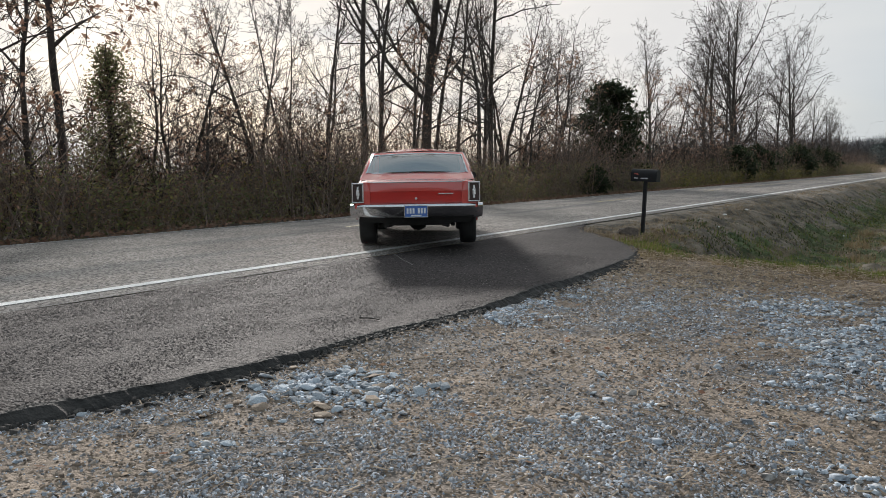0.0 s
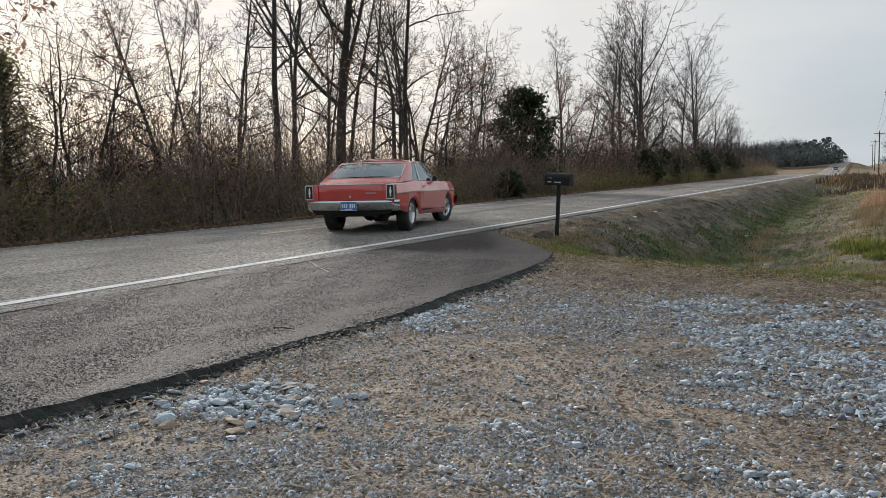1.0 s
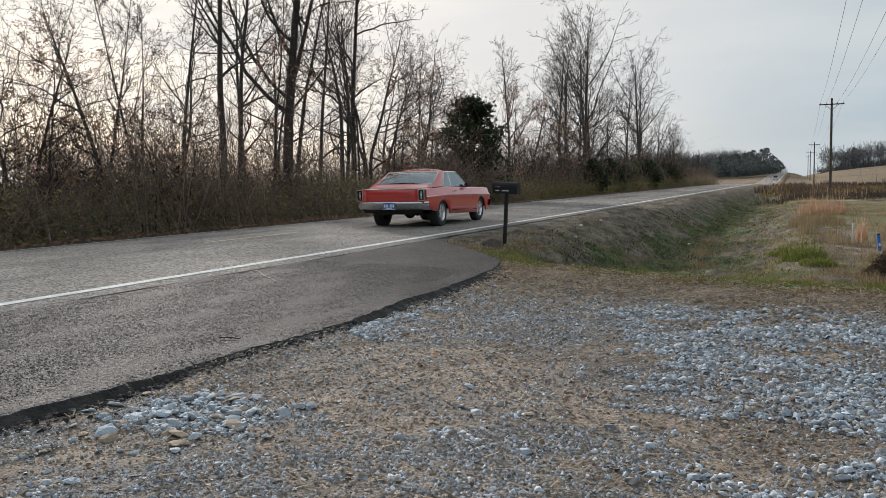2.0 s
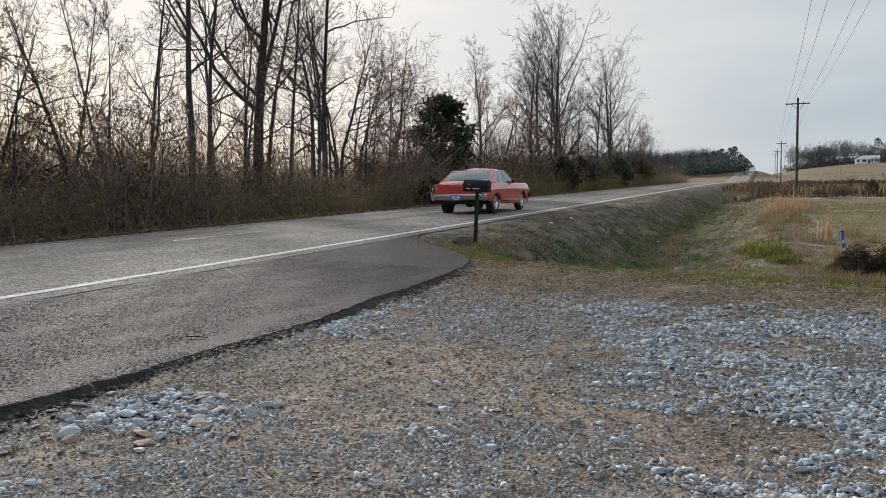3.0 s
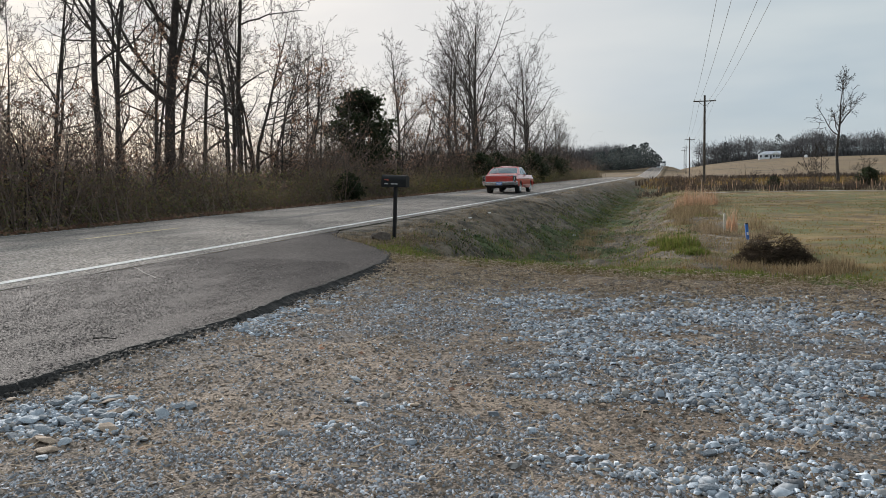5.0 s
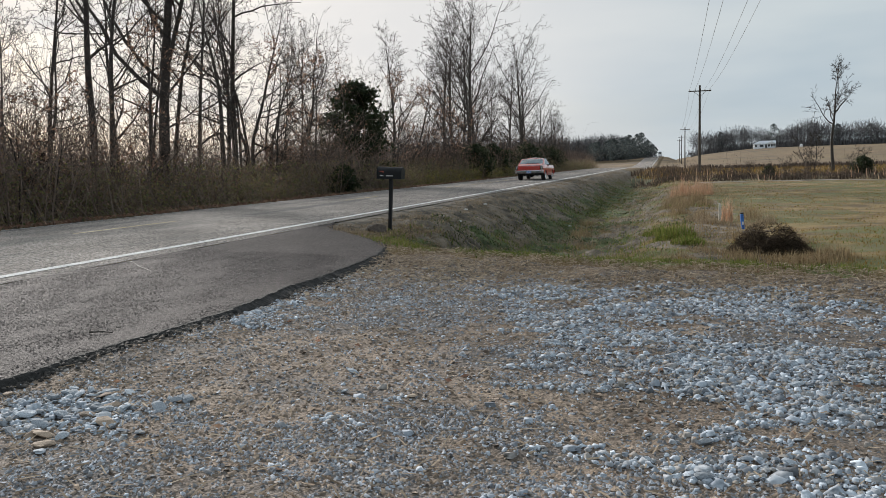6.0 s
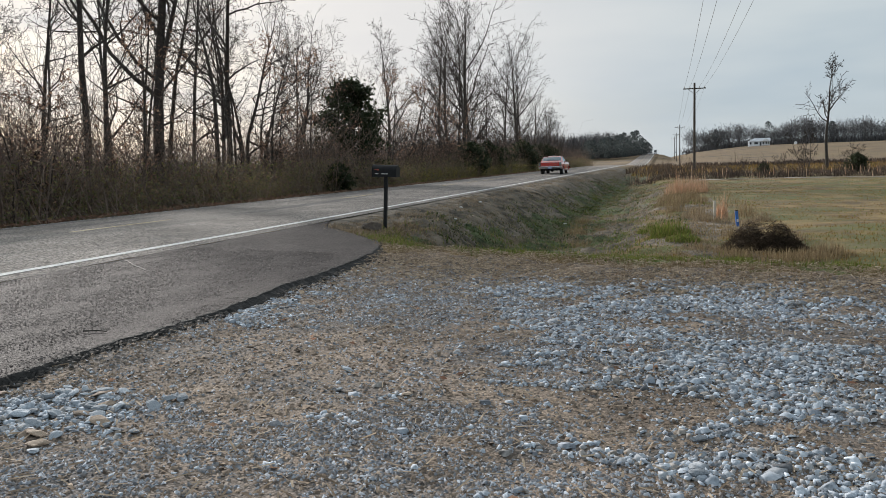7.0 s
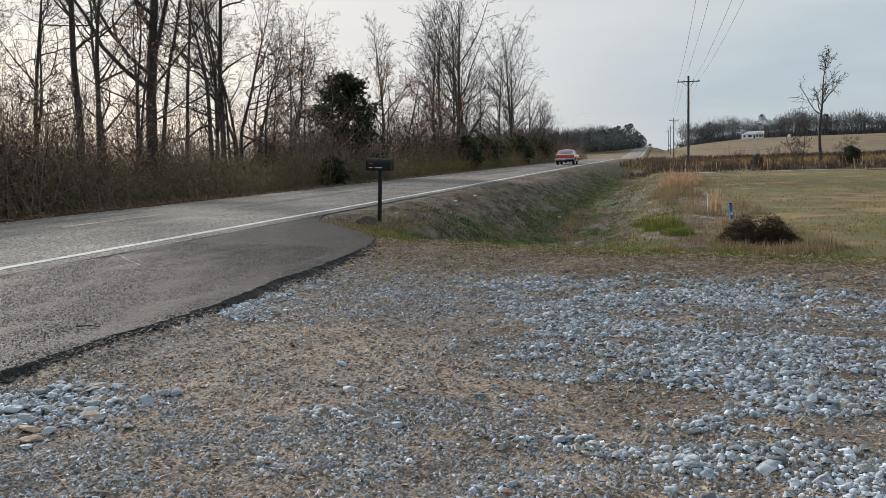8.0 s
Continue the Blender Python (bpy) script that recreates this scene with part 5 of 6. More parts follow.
def grass(name, label, seed, n, xs, ys, h, w, material, keep=None, lean=0.35, near=1.6, ragged=0.0, fan=False):
    rng = np.random.default_rng(seed)
    x = rng.uniform(*xs, n)
    y = ys[0] + (ys[1] - ys[0]) * rng.random(n) ** near
    if fan:                                     # thickest towards the lot
        x = xs[0] + (np.minimum(xs[1], 2.5 + 0.36 * y) - xs[0]) * rng.random(n)
    if keep is not None:
        k = keep(x, y, rng)
        x, y = x[k], y[k]
    grown = 1 + np.clip(y - 15, 0, 60) * 0.02      # farther blades stand for tufts
    hh = rng.uniform(*h, len(x)) * (1 - ragged * (0.5 + 0.5 * lumps(x, y, 1.4, 1.0) * np.sign(np.sin(x * 0.7))))
    ww = rng.uniform(*w, len(x)) * grown
    v, f = blades(rng, x, y, land(x, y) - 0.01, hh, ww, lean)
    return tagged(part_mesh(name, mesh_of(name, v, f), material), label, "grass", kind="stuff")


def patchy(x, y, size, cut, rng, soft=0.25):
    """True in irregular patches of about that size."""
    f = 0.55 / size
    return 2.0 * np.array([noise.noise((a * f, b * f, size * 7)) for a, b in zip(x, y)]) + rng.normal(0, soft, len(x)) > cut


def off_road(x, y):
    return (x > -5.9) & ((y > 13.2) | (x > -4.0 - 0.55 * np.clip(y - 10.3, 0, 5)))


def verge_line(x):
    return lot_edge(x)


grass("verge_grass", "short green winter grass along the lot's edge", 41, 130000, (-5.0, 5), (9.0, 14.5), (0.03, 0.12), (0.006, 0.013), M_GREEN,
      lambda x, y, r: off_road(x, y) & (y > verge_line(x) + r.normal(0.55, 0.25, len(x))) & (y < verge_line(x) + r.normal(1.9, 0.5, len(x))) & patchy(x, y, 0.37, -0.3, r) & ((x > -3.0) | (r.random(len(x)) < 0.3)), 0.9, 1.0)
grass("verge_straw", "tan dead grass along the lot's edge", 42, 80000, (-5.5, 6), (8.4, 15.0), (0.02, 0.08), (0.005, 0.010), M_STRAW,
      lambda x, y, r: off_road(x, y) & (y > verge_line(x) + r.normal(-0.3, 0.5, len(x))) & patchy(x, y, 0.3, -0.4, r) & ((x < -3) | (y < verge_line(x) + 0.6) | (r.random(len(x)) < 0.25)), 1.2, 1.1)
grass("bank_grass", "brown dead grass on the road bank", 43, 60000, (-6.4, -2.6), (12.8, 95), (0.02, 0.075), (0.006, 0.014), M_THATCHY, lambda x, y, r: (x > -6.35) & patchy(x, y, 0.33, -0.2, r), 2.2, 2.2)
grass("ditch_grass", "green grass low on the ditch bank", 44, 46000, (-5.2, 1.5), (12.5, 75), (0.04, 0.13), (0.008, 0.016), M_GREEN,
      lambda x, y, r: ((np.abs(x + 3.4 + r.normal(0, 0.35, len(x))) < 1.1) & patchy(x, y, 0.8, -0.1, r)) | (patchy(x, y, 2.0, 0.35, r) & (x > -1.6)), 0.9, 1.9)
grass("ditch_straw", "matted tan grass in the ditch", 45, 26000, (-3.2, 3), (11.5, 80), (0.04, 0.16), (0.006, 0.014), M_STRAW, lambda x, y, r: (y > verge_line(x) + 1.5) & patchy(x, y, 0.4, -0.2, r), 1.1, 1.9)
grass("field_grass", "short tan and green pasture grass", 46, 42000, (0.0, 26), (10.5, 66), (0.02, 0.08), (0.010, 0.022), M_FIELD, lambda x, y, r: (y > verge_line(x) + 1.6) & patchy(x, y, 0.7, -0.3, r), 1.3, 2.0, fan=True)
grass("field_green", "green patches in the pasture grass", 47, 15000, (-1.5, 24), (10.5, 62), (0.02, 0.07), (0.010, 0.022), M_GREEN,
      lambda x, y, r: (y > verge_line(x) + 1.2) & patchy(x, y, 2.3, 0.1, r), 1.2, 2.3, fan=True)




M_DULL = leaf_mat("dull_bank_green", [(0.032, 0.052, 0.016), (0.055, 0.085, 0.025), (0.085, 0.105, 0.038), (0.085, 0.072, 0.042)], 0.9, 0.25)
grass("bank_clumps", "dull dark green weeds in clumps on the ditch bank", 54, 16000, (-5.0, -1.4), (12.8, 62), (0.03, 0.11), (0.008, 0.018), M_DULL,
      lambda x, y, r: (x > -4.9 + 0.4 * np.sin(y)) & (y > 15.0 - 0.5 * (x + 4)) & patchy(x, y, 0.55, 0.15, r), 1.2, 2.0)


grass("bank_weeds", "dark low weeds in ragged patches on the ditch bank", 55, 34000, (-6.0, 0.6), (12.6, 60), (0.02, 0.085), (0.012, 0.03), M_DULL,
      lambda x, y, r: (((x > -5.0) & (x < -2.4) & patchy(x, y, 0.95, -0.1, r, 0.3)) | patchy(x + 3, y * 1.3, 1.3, 0.5, r)) & (x > -5.3) & (y > 14.6 - 0.5 * (x + 4)), 2.0, 1.9)
grass("bank_thatch", "bleached matted grass between the weeds of the bank", 56, 60000, (-6.2, 1.5), (12.0, 60), (0.02, 0.08), (0.010, 0.022), M_THATCHY,
      lambda x, y, r: patchy(x + 1.7, y, 0.9, 0.0, r, 0.35) & ((x < -4.4) | (x > -2.9) | patchy(x, y, 0.5, 0.4, r)) & (y > verge_line(x) + 1.0), 2.4, 1.9)


def clump(name, label, category, seed, n, x, y, rx, ry, h, w, material, lean=0.3, group="", dz=0.0, kind=""):
    """A clump of upright stems, one thing."""
    rng = np.random.default_rng(seed)
    a, r = rng.uniform(0, 2 * np.pi, n), np.sqrt(rng.random(n))
    px, py = x + rx * r * np.cos(a), y + ry * r * np.sin(a)
    hh = rng.uniform(*h, n) * rng.uniform(0.45, 1.05, n) * (1.05 - 0.55 * r * r)
    v, f = blades(rng, px, py, land(px, py) - 0.02 + dz, hh, rng.uniform(*w, n), lean)
    v -= [x, y, 0]
    ob = part_mesh(name, mesh_of(name, v, f), material)
    ob.location = (x, y, 0)
    return tagged(ob, label, category, group, kind)


for k, (x, y, rx, ry, h) in enumerate([(0.05, 42.0, 0.2, 0.3, 1.35), (0.4, 42.8, 0.22, 0.3, 1.5), (0.75, 42.4, 0.18, 0.3, 1.25), (1.1, 42.3, 0.22, 0.3, 1.45), (1.45, 42.7, 0.2, 0.3, 1.6), (0.6, 45.0, 0.24, 0.3, 1.5), (1.8, 43.2, 0.2, 0.3, 1.4), (1.25, 44.0, 0.22, 0.3, 1.5), (0.9, 43.4, 0.25, 0.3, 1.4), (1.62, 25.4, 0.10, 0.16, 1.2), (1.5, 25.9, 0.08, 0.1, 0.9)]):
    clump("broom_sedge", "tall orange-tan broom sedge tuft in the field", "grass tuft", 60 + k, 150, x, y, rx, ry, (h * 0.35, h), (0.006, 0.014), M_SEDGE, 0.2, "broom sedge tufts")
for k, (x, y, rx, ry, h) in enumerate([(0.05, 20.4, 0.5, 0.6, 0.75), (0.35, 18.6, 0.4, 0.5, 0.35), (-0.3, 22.0, 0.5, 0.7, 0.4)]):
    clump("green_shrub", "low fresh green weeds in the ditch", "shrub", 70 + k, 900, x, y, rx, ry, (h * 0.2, h * 0.85), (0.010, 0.024), M_GREEN, 0.7, "green weeds in the ditch")
for k, (x, y, h) in enumerate([(-2.75, 25.4, 0.7), (-3.0, 30.0, 0.55), (-2.3, 22.5, 0.4), (-1.9, 19.0, 0.3), (1.5, 19.5, 0.45), (2.4, 15.6, 0.35), (2.9, 15.9, 0.35), (1.2, 15.8, 0.3), (-0.1, 36.0, 0.8), (0.3, 32.0, 0.7), (2.3, 26.5, 0.7), (0.9, 27.0, 0.6), (0.2, 28.5, 0.7), (1.9, 15.4, 0.4), (2.2, 15.2, 0.35), (0.2, 38.0, 0.9), (0.7, 36.5, 0.8), (1.1, 39.0, 0.9), (0.5, 34.0, 0.7), (1.3, 34.5, 0.7), (-0.2, 33.0, 0.6), (1.5, 15.7, 0.35), (2.5, 15.4, 0.4), (1.1, 16.4, 0.3), (2.9, 16.6, 0.35), (0.6, 17.2, 0.3)]):
    clump("dead_weed", "pale dry weed stalks in the ditch", "weed", 80 + k, 260, x, y, 0.35, 0.6, (h * 0.5, h), (0.006, 0.012), M_STRAW, 0.5, "", kind="stuff")


for k, (x, y, h) in enumerate([(1.0, 24.6, 0.55), (1.45, 24.2, 0.5), (0.7, 26.0, 0.6), (2.1, 23.6, 0.5), (2.5, 18.2, 0.4), (2.6, 24.8, 0.6)]):
    clump("dark_weed", "brown dead weeds in the ditch", "weeds", 180 + k, 240, x, y, 0.35, 0.5, (h * 0.3, h), (0.006, 0.012), M_THATCHY, 0.8, "", kind="stuff")


def brush_pile():
    rng = np.random.default_rng(91)
    n = 3600
    a, r = rng.uniform(0, 2 * np.pi, n), rng.random(n) ** 0.5
    c = np.stack([np.cos(a) * r * 0.78, np.sin(a) * r * 0.55, 0.02 + (1 - r ** 3) * 0.58 * rng.random(n) ** 0.7 * (0.72 + 0.28 * np.sin(a * 2 + r * 4 + 0.6))], 1)
    d = rng.normal(0, 1, (n, 3)) * [1, 1, 0.55]
    d /= np.linalg.norm(d, axis=1)[:, None]
    ln = rng.uniform(0.08, 0.24, n)[:, None]
    rad = rng.uniform(0.003, 0.007, (n, 1))
    v, f = skin(np.hstack([c - d * ln / 2, c + d * ln / 2 + [0, 0, 0.03], rad, rad * 0.4]), 3)
    ob = part_mesh("brush_pile", mesh_of("brush_pile", v, f), M_DARKBR)
    ob.matrix_basis = pose(1.82, 16.9, float(land(1.82, 16.9)) - 0.03)
    return tagged(ob, "dark tangled heap of dead brush in the field", "brush pile", kind="stuff")


brush_pile()
M_STAKE = mat("pale_stake", (0.45, 0.42, 0.36), (0.62, 0.60, 0.54), 6, 50, 0.8)
M_BLUE = mat("blue_plastic", (0.02, 0.10, 0.36), (0.035, 0.16, 0.48), 5, 50, 0.5)
bm = bmesh.new()
box(bm, -0.03, -0.015, -0.25, 0.03, 0.015, 0.66, 0.004)
stake = part("marker_stake", bm, M_STAKE)
stake.matrix_basis = pose(1.36, 25.7, float(land(1.36, 25.7)) - 0.1, 0, 1, 10)
tagged(stake, "pale upright marker stake in the weeds", "stake")
marker = new("blue_marker_post")
bm = bmesh.new()
box(bm, -0.038, -0.03, -0.3, 0.038, 0.03, 0.62, 0.012)
part("shaft", bm, M_BLUE, marker)
bm = bmesh.new()
box(bm, -0.042, -0.036, 0.62, 0.042, 0.036, 0.655, 0.01)
part("cap", bm, M_BLACK, marker, "black cap")
bm = bmesh.new()
box(bm, -0.022, -0.036, 0.34, 0.022, -0.031, 0.42, 0.001)
part("sticker", bm, M_LETTER, marker, "pale label")
marker.matrix_basis = pose(1.79, 22.4, float(land(1.79, 22.4)) - 0.22, 0, -6, 15)
tagged(marker, "blue plastic utility marker post, slightly leaning", "marker post")

# hedge row of weeds before the pole
grass("weed_row", "tall dark brown weeds in a row across the field", 48, 20000, (-3.5, 40), (69.5, 90), (0.12, 0.8), (0.015, 0.035), M_WEED, lambda x, y, r: (x > -3.8 + (y - 69) * 0.1) & (patchy(x * 1.3, y, 2.6, -0.1, r, 0.45)), 0.8, 1.0, ragged=0.9)
grass("weed_row_pale", "pale seed heads above the weed row", 49, 260, (-4, 36), (69, 88), (0.6, 1.6), (0.012, 0.025), M_SEDGE, None, 0.35, 1.0, ragged=0.7)
grass("roadside_stalks", "tall pale dead stalks beside the far road", 58, 3000, (-4.6, 7), (94, 215), (0.3, 0.9), (0.03, 0.07), M_DARKBR, lambda x, y, r: patchy(x, y * 0.4, 2.2, -0.2, r, 0.4), 0.3, 1.2)
grass("far_weeds", "low tan weeds beyond the weed row", 50, 16000, (-4, 60), (92, 180), (0.15, 0.5), (0.02, 0.05), M_FIELD, None, 0.7, 1.3)
grass("hedge_line", "thin dark hedge line across the hill field", 51, 3500, (4, 95), (150, 156), (0.4, 1.0), (0.08, 0.16), M_WEED, None, 0.3, 1.0)

s3, _, rng = thicket(53, 4400, (-3.2, 40), (70.5, 92), (0.5, 1.7), lean=0.3, twigs=5, thick=0.012)
s3 = s3[(lumps(s3[:, 0], s3[:, 1] * 0.4, 2.1, 1.0) + rng.normal(0, 0.4, len(s3)) > -0.25)
        & (s3[:, 2] > -5) & (s3[:, 0] > -3.4 + (s3[:, 1] - 70) * 0.08)]
v, f = ribbons(s3, rng)
M_STALK = mat("dark_weed_stalks", (0.045, 0.032, 0.025), (0.13, 0.092, 0.07), 0.5, 8, 0.95, island=0.35)
tagged(part_mesh("weed_stalks", mesh_of("weed_stalks", v, f), M_STALK), "dark brown branching weeds across the field", "weeds", kind="stuff")

# faint dirt track along the weed row
xs_t = np.arange(2.0, 60.0, 0.8)
rows_t = [[(x, y + 0.25 * math.sin(x * 0.4), float(land(x, y)) + 0.03) for x in xs_t] for y in (66.3, 67.2, 68.1)]
v = np.array(rows_t).reshape(-1, 3)
k = len(xs_t)
f = [(r * k + j, r * k + j + 1, (r + 1) * k + j + 1, (r + 1) * k + j) for r in range(2) for j in range(k - 1)]
M_TRACK = mat("pale_track", (0.16, 0.14, 0.115), (0.26, 0.23, 0.19), 0.6, 8, 0.95, 0.02, 10)
tagged(part_mesh("farm_track", mesh_of("farm_track", v, f), M_TRACK, smooth=True), "pale dirt track along a weed row in the field", "track", kind="structure")
for x, y, size in ((9.0, 84.0, 0.5), (17.2, 84.0, 0.8)):
    t = copy_thing(c2, Matrix())
    place(t, x, y, x * 40, size)
    tagged(t, "small dark evergreen shrub in the weed row", "shrub", "evergreen shrubs")

# lone tree in the weed row, bare, with its own undergrowth
lone = bare_tree(19, 13.2, 0.21, (16, 40), 1.4, thin=0.018, first=0.42, crown=0.30, crook=1.0, limbs=12, forks=[(6.2, (0.8, -0.1, 0.65), 5.0, 0.07)])
lone.matrix_basis = pose(17.9, 103.0, float(land(17.9, 103.0)) - 0.1, 0, 0, 200)
tagged(lone, "lone bare grey tree in the field", "tree")
under = bare_tree(20, 5.0, 0.07, (30, 65), 0.8, stems=3, limbs=9, thin=0.012)
under.matrix_basis = pose(15.8, 102.0, float(land(15.8, 102.0)) - 0.1, 0, 0, 0)
tagged(under, "small bare bushy tree beside the lone tree", "tree")


for k, (x, y, size) in enumerate(((11.5, 90.0, 0.42), (14.2, 96.0, 0.55), (19.8, 98.0, 0.6), (22.5, 92.0, 0.5), (17.0, 88.0, 0.45), (26.0, 95.0, 0.55), (7.4, 84.0, 0.35))):
    t = copy_thing(under, Matrix())
    place(t, x, y, 50 * k, size)
    tagged(t, "low bare bush among the weeds of the field", "bush", "bare bushes in the weed row")


# ---- far woods on the hills ----
def far_woods(name, label, seed, n, line, tall, thick, material, twigs=70):
    """Far bare trees: a trunk and a crown of short twigs each, with brush between them."""
    rng = np.random.default_rng(seed)
    u = rng.random(n)
    x = np.interp(u, [0, 1], [line[0][0], line[1][0]]) + rng.normal(0, 5, n)
    y = np.interp(u, [0, 1], [line[0][1], line[1][1]]) + rng.uniform(0, 45, n)
    z = land(x, y) - 0.3
    h = rng.uniform(*tall, n) * (0.86 + 0.22 * np.sin(x * 0.13) * np.sin(x * 0.041 + 2))
    p0 = np.stack([x, y, z], 1)
    p2 = p0 + np.stack([rng.normal(0, 0.05, n) * h, rng.normal(0, 0.05, n) * h, h * 0.9], 1)
    r = np.full((n, 1), thick)
    segs = [np.hstack([p0, p2, r, r * 0.3])]
    for _ in range(twigs):
        w = rng.normal(0, 1, (n, 3))
        w /= np.linalg.norm(w, axis=1)[:, None]
        a = p0 + [0, 0, 1] * (h * 0.58)[:, None] + w * (np.array([0.22, 0.22, 0.36]) * h[:, None]) * rng.random((n, 1)) ** 0.5
        d = (w + rng.normal(0, 0.5, (n, 3)) + [0, 0, 0.5]) * (h * 0.085)[:, None]
        segs.append(np.hstack([a, a + d, r * 0.4, r * 0.25]))
    for _ in range(14):
        a = p0 + np.stack([rng.normal(0, 3, n), rng.normal(0, 3, n), np.zeros(n)], 1)
        segs.append(np.hstack([a, a + np.stack([rng.normal(0, 0.6, n), rng.normal(0, 0.6, n), rng.uniform(1.5, 4.5, n)], 1), r * 0.8, r * 0.4]))
    v, f = ribbons(np.vstack(segs), rng)
    return tagged(part_mesh(name, mesh_of(name, v, f), material), label, "woods", kind="stuff")


# bare-wood grey, with the distance haze put into the colour
M_HAZED_WOODS = mat("hazed_bare_woods", (0.07, 0.07, 0.076), (0.125, 0.12, 0.125), 0.05, 1, 0.95, island=0.3)
far_woods("far_woods", "bare woods on the hill behind the house, haze in their grey", 101, 620, ((16, 545), (200, 520)), (10, 18), 0.16, M_HAZED_WOODS)
far_woods("far_woods", "bare woods beyond the field left of the road, haze in their grey", 102, 560, ((-95, 330), (-20, 440)), (10, 15), 0.15, M_HAZED_WOODS)


# pine green paled and blued in its colour to stand for haze
M_HAZED_PINE = leaf_mat("hazed_pine_green", [(0.065, 0.08, 0.085), (0.085, 0.10, 0.10), (0.11, 0.125, 0.12)], 0.9)


def far_evergreens(name, label, seed, spots):
    rng = np.random.default_rng(seed)
    at = []
    for x, y, h, w in spots:
        n = 420
        u = rng.random(n)
        a = rng.uniform(0, 2 * np.pi, n)
        r = w * np.sin(np.pi * (0.1 + 0.88 * u)) ** 0.7 * np.sqrt(rng.random(n))
        at.append(np.stack([x + r * np.cos(a), y + r * np.sin(a), land(x, y) + h * (0.1 + 0.9 * u)], 1))
    v, f = leaf_quads(rng, np.vstack(at), 0.35, 0.8, 0.8)
    return tagged(part_mesh(name, mesh_of(name, v, f), M_HAZED_PINE), label, "evergreens", kind="stuff")


far_evergreens("far_evergreens", "green pines beside the far road, coloured blue-grey for haze", 104,
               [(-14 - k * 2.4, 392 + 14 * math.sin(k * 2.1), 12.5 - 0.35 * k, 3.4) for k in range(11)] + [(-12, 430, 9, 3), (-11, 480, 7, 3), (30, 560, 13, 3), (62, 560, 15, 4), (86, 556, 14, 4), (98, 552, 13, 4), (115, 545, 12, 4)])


# ---- white house on the hill ----
M_SIDING = mat("white_siding", (0.80, 0.82, 0.86), (0.90, 0.92, 0.94), 1.0, 12, 0.7)
M_ROOFING = mat("grey_shingles", (0.52, 0.55, 0.60), (0.64, 0.67, 0.71), 1.0, 10, 0.9)
M_PANE = mat("dark_window", (0.03, 0.035, 0.045), (0.05, 0.055, 0.065), 2, 20, 0.15)
house = new("house")
bm = bmesh.new()
box(bm, -6, 0, -0.6, 6, 7, 2.7)
part("wall", bm, M_SIDING, house)
bm = bmesh.new()
v = [bm.verts.new(p) for p in ((-6.4, -0.4, 2.65), (6.4, -0.4, 2.65), (6.4, 7.4, 2.65), (-6.4, 7.4, 2.65), (-2.5, 3.5, 4.5), (6.4, 3.5, 4.5))]
for q in ((0, 1, 5, 4), (2, 3, 4, 5), (3, 0, 4), (1, 2, 5), (0, 3, 2, 1)):
    bm.faces.new([v[k] for k in q])
part("roof", bm, M_ROOFING, house)
bm = bmesh.new()
w3 = [bm.verts.new(p) for p in ((1.0, -1.2, 2.6), (6.2, -1.2, 2.6), (3.6, -1.2, 4.3), (1.0, 3, 2.6), (6.2, 3, 2.6), (3.6, 3, 4.3))]
for q in ((0, 1, 2), (0, 2, 5, 3), (1, 4, 5, 2)):
    bm.faces.new([w3[k] for k in q])
part("porch_gable", bm, M_SIDING, house)
for x0, x1, z0, z1, name in ((-5.2, -4.2, 0.9, 2.2, "window"), (-2.6, -0.6, 0.9, 2.2, "window"), (0.4, 1.3, 0, 2.2, "door"), (2.0, 2.9, 0.9, 2.2, "window"), (3.6, 4.5, 0.9, 2.2, "window"), (4.9, 5.6, 0.9, 2.2, "window")):
    bm = bmesh.new()
    box(bm, x0, -0.06, z0, x1, 0.02, z1)
    part(name, bm, M_PANE, house)
house.matrix_basis = pose(52.5, 518, float(land(52.5, 518)), 0, 0, -4)
tagged(house, "small white farmhouse with gabled porch on the hill", "house")
shed = new("shed")
bm = bmesh.new()
box(bm, -1.5, 0, -0.4, 1.5, 3, 2.0)
part("wall", bm, M_SIDING, shed)
bm = bmesh.new()
v = [bm.verts.new(p) for p in ((-1.7, -0.2, 2.0), (1.7, -0.2, 2.0), (0, -0.2, 3.2), (-1.7, 3.2, 2.0), (1.7, 3.2, 2.0), (0, 3.2, 3.2))]
for q in ((0, 1, 2), (3, 5, 4), (0, 2, 5, 3), (1, 4, 5, 2)):
    bm.faces.new([v[k] for k in q])
part("roof", bm, M_SIDING, shed)
shed.matrix_basis = pose(73, 520, float(land(73, 520))) @ Matrix.Diagonal((0.5, 0.5, 0.5, 1))
tagged(shed, "tiny white shed on the hill field", "shed")


# ---- far traffic ----
def far_vehicle(name, label, category, paint, w, l, h, cab):
    ob = new(name)
    bm = bmesh.new()
    box(bm, -w / 2, 0, 0.35, w / 2, l, h * cab, 0.12)
    part("body", bm, paint, ob)
    bm = bmesh.new()
    box(bm, -w * 0.42, l * 0.2, h * cab, w * 0.42, l * 0.75, h, 0.15)
    part("cabin", bm, M_PANE if cab < 0.8 else paint, ob)
    bm = bmesh.new()
    box(bm, -w * 0.36, -0.03, h * cab * 0.62, w * 0.36, 0.02, h * cab * 0.92)
    part("rear_window", bm, M_PANE, ob)
    for s in (-1, 1):
        for y in (l * 0.2, l * 0.8):
            bm = bmesh.new()
            tube(bm, (s * (w / 2 - 0.22), y, 0.36), (s * (w / 2 - 0.02), y, 0.36), 0.36, sides=14)
            part("wheel", bm, M_RUBBER, ob)
    return tagged(ob, label, category)


